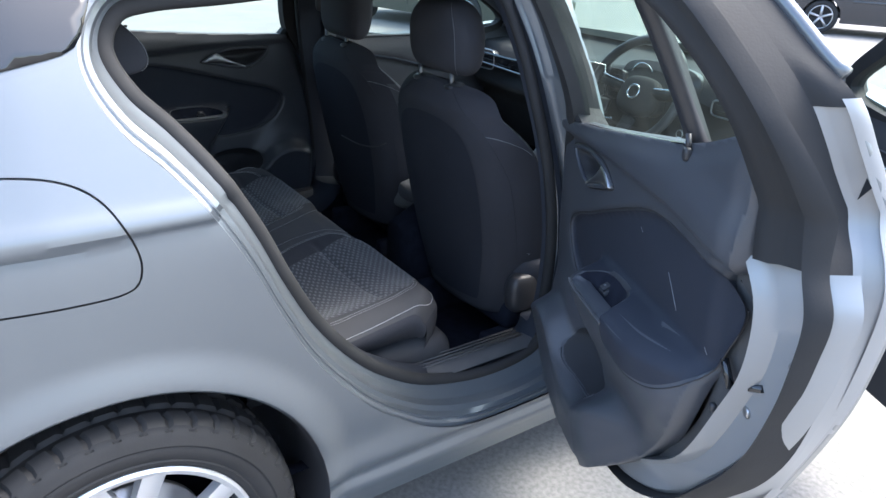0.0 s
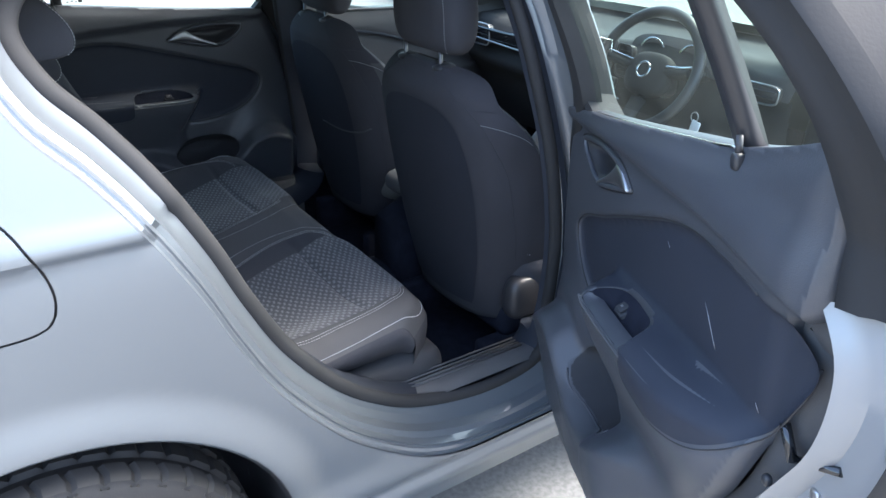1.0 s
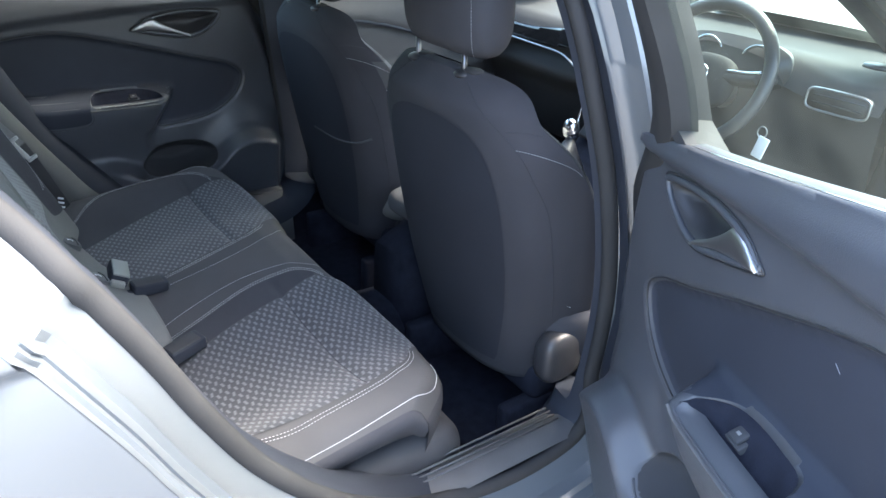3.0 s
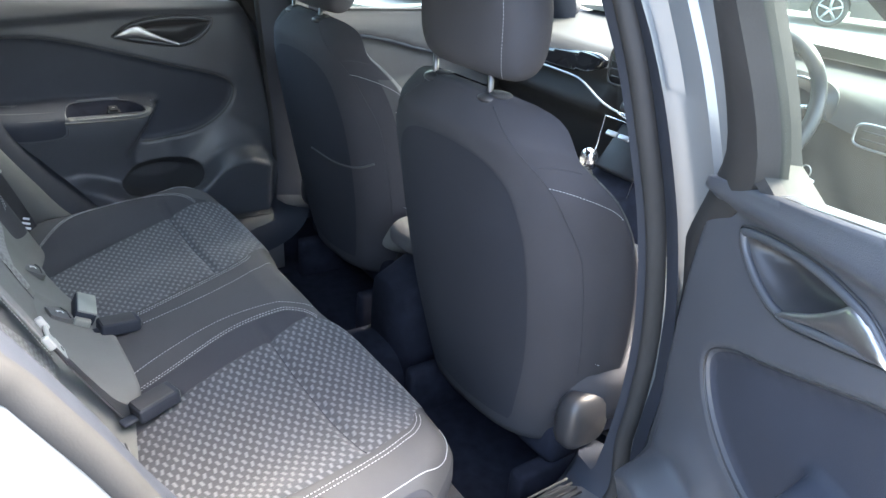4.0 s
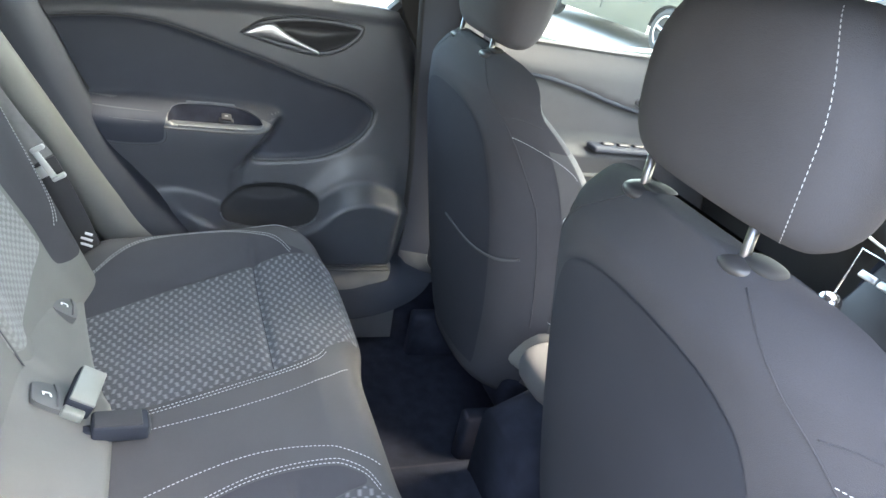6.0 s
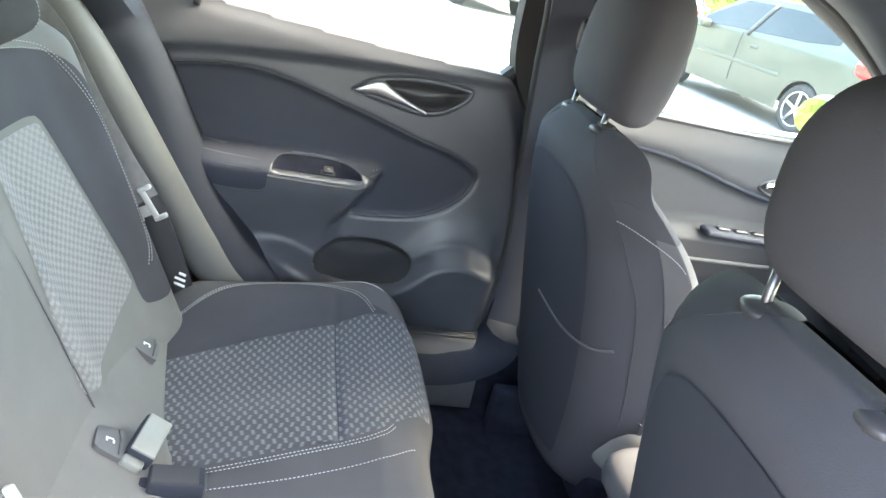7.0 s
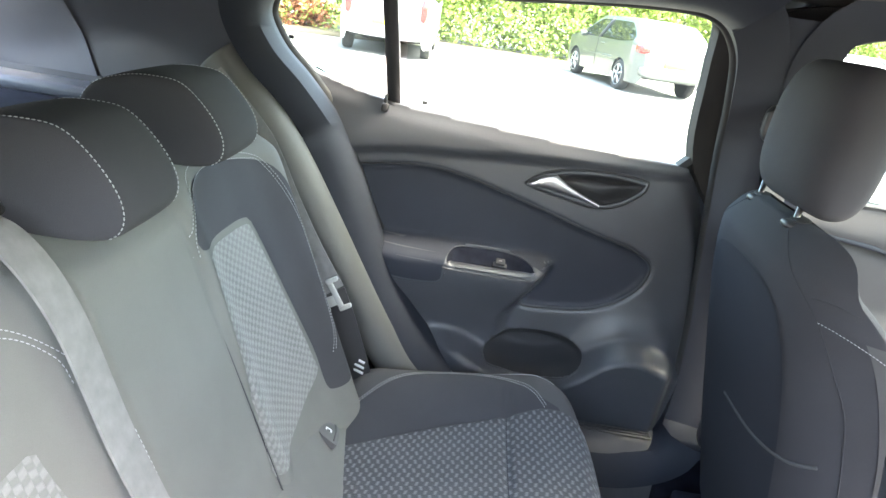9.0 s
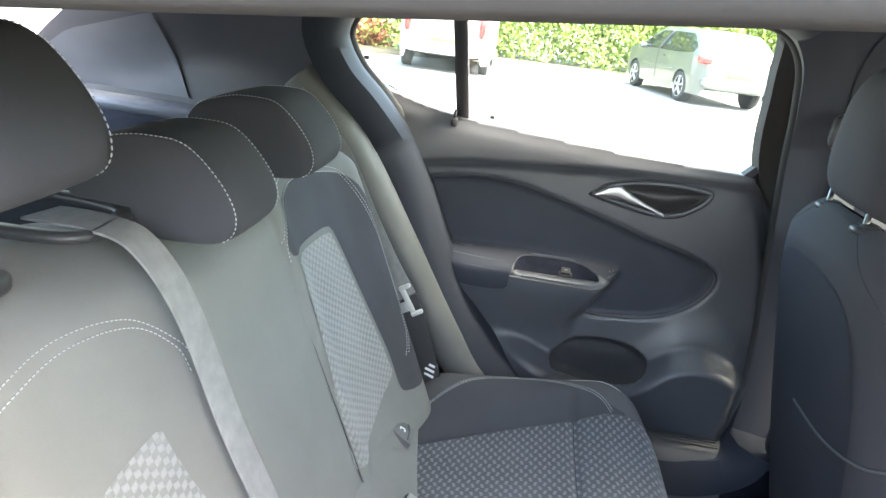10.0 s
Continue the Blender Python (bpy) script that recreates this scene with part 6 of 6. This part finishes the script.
def head_restraint(parent, x, y, z, a, d, h, lean, rear=False):
    """A stuffed head restraint on two steel posts."""
    rings = []
    n = 22
    for i in range(n + 1):
        s = -1 + 2 * i / n
        s = math.copysign(1 - (1 - abs(s)) ** 1.9, s)
        r = max(0.02, (1 - abs(s) ** 3.0) ** (1 / 3.0))
        wide = a * (1 - (0.30 if x > 0 else 0.17) * (s > 0) * s * s) * (0.62 + 0.38 * r)
        ring = super_ring(0, 0, s * h, wide, d * r, 3.2 if not rear else 3.6, 40)
        ring[:, 1] += np.where(ring[:, 1] > 0, 0.18 * d * (1 - (ring[:, 0] / a) ** 2), 0) * (1 if rear else -0.3)
        rings.append(ring)
    v, f = loft(rings)
    m = pose(x, y, z, lean)
    pad = build("head_restraint", *moved((v, f), m), M["cloth"], parent, "black cloth head restraint")
    R = np.array(rings)
    for k in ((5, 35) if x > 0 else ()):
        line = R[2:-2, k] * (1.004, 1.004, 1.0)
        vv, ff = stitches(line, 0.0034, 0.0018, 0.0004)
        build("stitching", *moved((vv, ff), m), M["thread"], pad, "pale stitching")
    for px in (-0.075, 0.075):
        px -= 0.015
        p0, p1 = m @ Vector((px, -0.026, -h * 0.8)), m @ Vector((px, -0.026, -h - 0.06))
        post = build("post", *tube([p0, p1], 0.0048, k=12, up=(0, 1, 0)), M["post"], pad, "steel head restraint post")
        build("collar", *moved(pillow(px, -0.026, -h - (0.030 if x > 0 else 0.022), 0.022, 0.019, 0.009, 2.2), m), M["black"], post, "dark plastic collar")
    return pad


bench()


def front_seat(sx, y0, label):
    """A front seat; y0: place of the head restraint posts along the car."""
    cx = 0.372 * sx
    s = thing("front_seat", label, "car seat", "front seats")
    width = curve1([(0.40, 0.20), (0.50, 0.235), (0.62, 0.268), (0.80, 0.282), (0.93, 0.279), (0.965, 0.265), (1.0, 0.238), (1.02, 0.226), (1.05, 0.195), (1.066, 0.145), (1.072, 0.08)])
    wing = curve1([(0.40, 0.02), (0.55, 0.13), (0.75, 0.175), (0.88, 0.135), (0.97, 0.055), (1.01, 0.012), (1.07, 0.0)])
    back_y = lambda z: y0 - 0.055 + 0.20 * np.clip(1.05 - z, 0, 1) + 0.03 * sstep(1.0, 1.07, z)
    thick = curve1([(0.40, 0.14), (0.60, 0.145), (0.90, 0.12), (1.0, 0.10), (1.05, 0.075), (1.072, 0.03)])

    def ring(z, grow_=0.0):
        w, b, t = float(width(z)), float(wing(z)), float(thick(z))
        k = 30
        u = -np.cos(np.linspace(0, math.pi, k))
        rear_y = 0.045 * np.abs(u) ** 2.6
        fr_y = t + b * np.abs(u) ** 3
        e = (1 - np.abs(u) ** 7)
        mid = 0.5 * (rear_y + fr_y)
        r = np.stack([cx + w * u, back_y(z) + mid - (mid - rear_y) * e - grow_, np.full(k, z)], 1)
        q = np.stack([cx + w * u[::-1], back_y(z) + (mid + (fr_y - mid) * e)[::-1], np.full(k, z)], 1)
        return np.concatenate([r, q])
    zs = np.r_[np.linspace(0.40, 1.0, 40), np.linspace(1.01, 1.072, 12)]
    back = build("backrest", *loft([ring(z) for z in zs]), M["front_cloth"], s, "dark cloth seat backrest")
    # side cloth bands and the rear pocket panel
    def rear_pt(u, z, o=0.001):
        u, z = np.asarray(u, float), np.asarray(z, float)
        rear = 0.045 * np.abs(u) ** 2.6
        mid = 0.5 * (rear + thick(z) + wing(z) * np.abs(u) ** 3)
        return np.stack([cx + width(z) * u, back_y(z) + mid - (mid - rear) * (1 - np.abs(u) ** 7) - o, z], 1)
    pan = spline([(-0.62, 0.44), (-0.66, 0.7), (-0.62, 0.88), (-0.45, 0.965), (0.0, 0.985), (0.45, 0.965), (0.62, 0.88), (0.66, 0.7), (0.62, 0.44)], 8)
    pan = np.concatenate([pan, [(0.0, 0.43)]])
    build("seat_back_panel", *sheet(pan, lambda u, v: rear_pt(u, v, 0.003), 0.03), M["back_panel"], back, "black cloth rear panel of the seat")
    pk = spline([(-0.70, 0.742), (-0.3, 0.724), (0.1, 0.722), (0.45, 0.720), (0.72, 0.728), (0.84, 0.745)], 8)
    if sx < 0:
        pk = pk[pk[:, 0] > 0.0]
        build("pocket_hem", *tube(rear_pt(pk[:, 0], pk[:, 1], 0.003), 0.0028, k=8, up=(0, 1, 0)), M["cloth_mid"], back, "hem of the map pocket")
    for sg in (1, -1):
        rows = []
        for z in np.linspace(0.43, 0.958, 36):
            R = ring(z)
            c = np.array([cx, R[:, 1].mean(), z])
            idx = list(range(26, 30)) + list(range(30, 38)) if sg > 0 else list(range(3, -1, -1)) + list(range(59, 51, -1))
            rows.append(c + (R[idx] - c) * (1.006, 1.006, 1))
        # passenger bolsters get a paler cloth for the light falling on them
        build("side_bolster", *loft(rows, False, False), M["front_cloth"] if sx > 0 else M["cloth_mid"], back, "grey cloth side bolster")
    for sg in (1, -1):
        zz = np.linspace(0.60, 1.055, 70)
        us = np.interp(zz, [0.6, 0.855, 0.94, 0.987, 1.02, 1.055], [0.90, 0.885, 0.82, 0.765, 0.63, 0.45])
        us = np.convolve(np.pad(us, 4, mode="edge"), np.ones(9) / 9, "valid")
        build("seam", *tube(rear_pt(sg * us, zz, 0.0), 0.0010, k=6, up=(0, 1, 0)), M["front_cloth"], back, "dark seam")
        uu = np.linspace(0.78, 0.97, 24)
        build("seam", *tube(rear_pt(sg * uu, 0.988 + 0.004 * np.sin((uu - 0.78) * 16), 0.0), 0.0009, k=6, up=(0, 1, 0)), M["front_cloth"], back, "dark seam")
    for sg in (1, -1):
        q = np.linspace(0, 1, 50)
        z = 0.962 - 0.045 * q**2
        u = 0.80 + 0.196 * np.sin(q * math.pi / 2)
        P = rear_pt(sg * u, z, 0.0012)
        P[:, 0] = cx + (P[:, 0] - cx) * 1.008
        build("stitching", *stitches(P, 0.0034, 0.0018, 0.0005), M["thread"], back, "pale stitching on the bolster")
    # base
    cz = 0.545
    v, f = pillow(cx, y0 + 0.385, cz, 0.290, 0.285, 0.085, 4.5, 18, 40)
    # sunlight on the passenger cushion is put into its paler cloth
    seat = build("seat_cushion", v, f, M["cloth"] if sx > 0 else M["cloth_side"], s, "cloth seat cushion, lit tone on the passenger seat")
    xr = np.linspace(-0.26, 0.26, 40)
    build("stitching", *stitches(np.stack([cx + xr, y0 + 0.120 + 0.03 * (np.abs(xr) / 0.26) ** 4, np.full(40, cz + 0.077)], 1)), M["thread"], seat, "pale stitching on the cushion edge")
    build("seat_frame", *merge(block((0.42, 0.50, 0.10), (cx, y0 + 0.38, 0.40), 0.02), block((0.04, 0.60, 0.13), (cx - 0.19, y0 + 0.36, 0.29), 0.01), block((0.04, 0.60, 0.13), (cx + 0.19, y0 + 0.36, 0.29), 0.01)), M["carpet"], s, "black seat frame on rails")
    build("recline_cover", *pillow(cx + sx * 0.245, y0 + 0.15, 0.50, 0.03, 0.055, 0.06, axis="x"), M["black"], s, "round plastic hinge cover")
    head_restraint(s, cx + (0.004 if sx > 0 else 0.012), y0 + (0.010 if sx > 0 else 0.026), 1.185 if sx > 0 else 1.192, 0.130, 0.058, 0.092 if sx > 0 else 0.112, 4 if sx > 0 else -3)
    for px in (-0.075, 0.075):
        build("post_collar", *pillow(cx + px + 0.004 * sx, y0 + 0.002, 1.068, 0.021, 0.016, 0.006, 2.4, axis="z"), M["rubber"], s, "black post guide")
    return s


front_seat(1, 0.885, "driver's seat in dark cloth with pale stitching")
front_seat(-1, 0.955, "passenger seat in dark cloth with pale stitching")

# ---- car park ----
ground = build("ground", *grid(np.r_[-400, -120, np.linspace(-40, 40, 41), 120, 400], np.r_[-400, -120, np.linspace(-40, 40, 41), 120, 400], lambda u, v: np.stack([u, v, 0 * u], 1)), M["asphalt"])
tagged(ground, "pale worn asphalt of the car park", "ground", kind="structure")


def parked_car(label, m, paint, L=4.25, W=1.75, Hh=1.45, van=False, coupe=False):
    """A parked car: body, cabin glass, wheels, lights and a plate. Its front points to +y; origin under its middle."""
    c = thing("parked_car", label, "car", "parked cars")
    if van:
        prof = [(-L / 2, 0.45), (-L / 2 + 0.02, 1.6), (-L / 2 + 0.12, 1.88), (L / 2 - 1.5, 1.90), (L / 2 - 0.95, 1.35), (L / 2 - 0.15, 1.05), (L / 2, 0.75), (L / 2, 0.35)]
        glass = [(-L / 2 + 0.3, 1.15), (-L / 2 + 0.3, 1.68), (L / 2 - 1.58, 1.72), (L / 2 - 1.05, 1.32), (L / 2 - 1.0, 1.15)]
    else:
        k = 0.08 if coupe else 0.0
        prof = [(-L / 2, 0.40), (-L / 2 + 0.02, 0.72), (-L / 2 + 0.10, 0.95), (-L / 2 + 0.25 + k, 1.05 + 1.1 * k), (-L / 2 + 0.70 + 4 * k, Hh - 0.05), (-L / 2 + 1.15 + 2 * k, Hh), (0.20, Hh - 0.01), (0.50, Hh - 0.08), (1.10, 1.02), (L / 2 - 0.35, 0.88), (L / 2 - 0.04, 0.68), (L / 2, 0.40)]
        glass = [(-L / 2 + 0.42 + 3 * k, 1.02 + 1.5 * k), (-L / 2 + 0.80 + 4 * k, Hh - 0.12), (-L / 2 + 1.15 + 2 * k, Hh - 0.07), (0.20, Hh - 0.08), (0.47, Hh - 0.14), (0.98, 1.00 + 0.3 * k), (0.3, 0.96 + 0.7 * k)]
    top = spline(prof, 5)
    out = np.concatenate([top, [(L / 2 - 0.1, 0.22), (-L / 2 + 0.1, 0.22)]])
    wb = 0.305 * L
    def px(u, v):
        belt = 1.0 if not van else 1.2
        x = W / 2 - 0.22 * np.clip((v - belt) / 0.45, 0, 1.4) * (0.5 if van else 1.0) - 0.03 * np.clip((0.55 - v) / 0.3, 0, 1)
        e = np.clip(1 - (L / 2 - np.abs(u)) / 0.45, 0, 1)
        return x - 0.20 * e**2.2
    holes = []
    for wy in (-wb, wb):
        t = np.linspace(0, 2 * math.pi, 40, endpoint=False)
        holes.append(np.stack([wy + 0.345 * np.cos(t), 0.31 + 0.345 * np.sin(t)], 1))
    v, f = sheet(out, lambda u, w: np.stack([px(u, w), u, w], 1), 0.05, holes)
    left, right = (v, f), mirror((v, f))
    n = 12
    rows = [np.stack([s * px(top[:, 0], top[:, 1]), top[:, 0], top[:, 1] + 0.03 * (1 - s * s)], 1) for s in np.linspace(1, -1, n)]
    build("body", *merge(left, right, loft(rows, False, False)), paint, c, "painted car body")
    for sg in (1, -1):
        gv = sheet(grow(np.array(spline(glass, 3, True)), -0.01), lambda u, w: np.stack([px(u, w) + 0.006, u, w], 1), 0.05)
        build("side_window", *(gv if sg > 0 else mirror(gv)), M["car_glass"], c, "dark side window")
        if not van:
            build("door_line", *(lambda q: q if sg > 0 else mirror(q))(tube(np.stack([px(np.full(8, 0.05), np.linspace(0.35, 1.0, 8)) + 0.003, np.full(8, 0.05), np.linspace(0.35, 1.0, 8)], 1), 0.006, k=6, up=(1, 0, 0))), M["black"], c, "dark door gap")
            build("rub_strip", *(lambda q: q if sg > 0 else mirror(q))(block((0.02, 1.7, 0.05), (W / 2 - 0.005, 0.0, 0.62), 0.008)), paint, c, "rubbing strip")
            build("pillar", *(lambda q: q if sg > 0 else mirror(q))(tube(np.stack([px(np.full(6, -0.15), np.linspace(0.98, Hh - 0.06, 6)) + 0.012, np.linspace(-0.05, -0.20, 6), np.linspace(0.98, Hh - 0.06, 6)], 1), 0.03, k=6, up=(1, 0, 0))), M["black"], c, "dark door pillar")
            build("side_mirror", *(lambda q: q if sg > 0 else mirror(q))(pillow(W / 2 + 0.09, 0.78, 0.98, 0.09, 0.06, 0.06)), paint, c, "door mirror")
            build("door_handle", *(lambda q: q if sg > 0 else mirror(q))(pillow(W / 2 + 0.012, -0.25, 0.86, 0.02, 0.09, 0.018)), paint, c, "door handle")
        for wy in (-wb, wb):
            x0 = sg * (W / 2 - 0.11)
            w = build("wheel", *loft([super_ring(x0 + sg * o, wy, 0.31, r, r, 2, 40, "yz") for o, r in ((-0.10, 0.28), (-0.09, 0.31), (0.06, 0.312), (0.09, 0.295), (0.098, 0.22), (0.07, 0.21))]), M["tyre"], c, "black tyre")
            spk = [tube(super_ring(x0 + sg * 0.09, wy, 0.31, 0.212, 0.212, 2, 32, "yz"), 0.012, True, 6, (1, 0, 0))]
            for q in range(5):
                t = 2 * math.pi * q / 5 + 0.3
                spk.append(tube([(x0 + sg * 0.09, wy, 0.31), (x0 + sg * 0.085, wy + 0.21 * math.cos(t), 0.31 + 0.21 * math.sin(t))], 0.026, k=6, up=(1, 0, 0)))
            build("rim", *merge(*spk), M["steel"], w, "alloy rim")
        zl, yl = (0.95, -L / 2 + 0.03) if van else (0.86, -L / 2 + 0.10)
        build("tail_light", *(lambda q: q if sg > 0 else mirror(q))(pillow(W / 2 - 0.15 if not van else W / 2 - 0.19, yl + (0.05 if not van else 0), zl + (0.11 if coupe else 0.05 if not van else 0), 0.13 if not van else 0.07, (0.24 if coupe else 0.17) if not van else 0.10, (0.11 if coupe else 0.09) if not van else 0.22)), M["red"], c, "red tail light")
        build("headlight", *(lambda q: q if sg > 0 else mirror(q))(pillow(W / 2 - 0.26, L / 2 - 0.20, 0.72, 0.16, 0.14, 0.08)), M["car_glass"], c, "clear headlight")
    if van:
        for sg in (1, -1):
            build("rear_window", *block((0.55, 0.02, 0.42), (sg * 0.34, -L / 2 + 0.045, 1.42), 0.01), M["car_glass"], c, "rear door window")
        build("door_gap", *block((0.012, 0.02, 1.2), (0, -L / 2 + 0.005, 1.1), 0.003), M["black"], c, "rear door gap")
    else:
        y0, z0, y1, z1 = -L / 2 + 0.30 + (0.1 if coupe else 0), 1.06, -L / 2 + 0.74 + (0.3 if coupe else 0), Hh - 0.04
        rw = [np.array([(s * (0.66 - 0.12 * q), y0 + (y1 - y0) * q - 0.03, z0 + (z1 - z0) * q + 0.035) for s in np.linspace(-1, 1, 8)]) for q in np.linspace(0.05, 0.95, 5)]
        build("rear_window", *loft(rw, False, False), M["car_glass"], c, "dark rear window")
    build("bumper", *pillow(0, -L / 2 + 0.05, 0.48, W / 2 - 0.10, 0.10, 0.13, 4), paint, c, "rear bumper")
    build("plate", *block((0.52, 0.012, 0.11), (0, -L / 2 - 0.03, 0.66 if not van else 0.62), 0.003), M["yellow"], c, "yellow rear number plate")
    build("underside", *block((W - 0.35, L - 0.9, 0.14), (0, 0, 0.37), 0.04), M["black"], c, "dark underside")
    c.matrix_world = m
    return c


parked_car("white panel van parked before the hedge", pose(-15.7, -1.60, 0, 0, 0, 92), M["white_paint"], 4.6, 1.85, 1.9, van=True)
parked_car("silver green hatchback parked by the hedge", pose(-16.2, 3.85, 0, 0, 0, 104), M["car_silver"], 4.25, 1.75, 1.46)
parked_car("grey coupe with alloy wheels parked beside", pose(-8.58, 7.13, 0, 0, 0, 99), M["car_grey"], 4.35, 1.75, 1.50, coupe=True)
parked_car("white car parked far across the car park", pose(-20.5, 11.2, 0, 0, 0, 60), M["white_paint"], 4.3, 1.75, 1.46)
parked_car("dark car with alloy wheels parked across", pose(-4.9, 15.3, 0, 0, 0, 120), M["car_dark"], 4.4, 1.8, 1.46)
parked_car("blue car parked at the far edge", pose(-15.5, 21.5, 0, 0, 0, 100), M["car_blue"], 4.2, 1.75, 1.46)
parked_car("silver car parked at the far edge", pose(-10.5, 18.5, 0, 0, 0, 100), M["car_silver"], 4.2, 1.75, 1.46)

# hedge of many small leaves on a low verge
rng = np.random.default_rng(5)
line = spline([(-15.4, -14), (-15.6, -6.0), (-16.6, -3.6), (-18.6, -1.6), (-19.4, 1.0), (-19.9, 4.0), (-21.5, 8.0), (-25, 14), (-30, 24)], 12)
verge = build("verge", *sweep(np.c_[line - (1.2, 0), 0 * line[:, :1]], [(-1.6, -0.05), (-1.6, 0.10), (1.3, 0.10), (1.45, 0.07), (1.5, -0.05)]), M["soil"])
tagged(verge, "earth verge under the hedge", "verge", kind="structure")
kb = build("kerb", *sweep(np.c_[line + (0.32, 0), 0 * line[:, :1]], [(-0.06, -0.05), (-0.06, 0.10), (0.05, 0.10), (0.07, 0.08), (0.07, -0.05)]), M["kerb"])
tagged(kb, "pale concrete kerb along the verge", "kerb", kind="structure")


def leaves(count, height, spread, size, ya, yb, offset):
    d = np.interp(rng.uniform(ya, yb, count), line[:, 1], np.arange(len(line)))
    i = np.clip(d.astype(int), 0, len(line) - 2)
    c = line[i] + (line[i + 1] - line[i]) * (d - i)[:, None]
    clump = 0.5 + 0.5 * np.sin(c[:, 1] * 2.1 + 0.7 * np.sin(c[:, 1] * 5.3)) * 0.6
    h = rng.beta(1.3, 1.4, count) * height * (0.72 + 0.28 * clump)
    x = c[:, 0] - offset + rng.normal(0, spread, count) * (1 - 0.45 * h / height) + 0.25 * np.sin(c[:, 1] * 3.7 + h * 4)
    P = np.stack([x, c[:, 1] + rng.normal(0, 0.15, count), 0.08 + h], 1)
    a = rng.normal(size=(count, 3))
    a /= np.linalg.norm(a, axis=1)[:, None]
    b = np.cross(a, rng.normal(size=(count, 3)))
    b /= np.linalg.norm(b, axis=1)[:, None]
    s = (size * rng.uniform(0.6, 1.4, count))[:, None]
    V = np.stack([P - a * s, P + b * s * 0.45, P + a * s, P - b * s * 0.45], 1).reshape(-1, 3)
    return V, np.arange(4 * count).reshape(-1, 4)


tagged(build("hedge", *leaves(170000, 4.3, 0.60, 0.072, -13, 23, 1.1), M["leaf"], smooth=False), "leafy green hedge along the car park edge", "hedge", kind="stuff")
tagged(build("dry_shrub", *leaves(1200, 0.9, 0.25, 0.06, -4.4, -3.5, 0.4), M["leaf_red"], smooth=False), "small rust red shrub at the hedge foot", "shrub", kind="stuff")
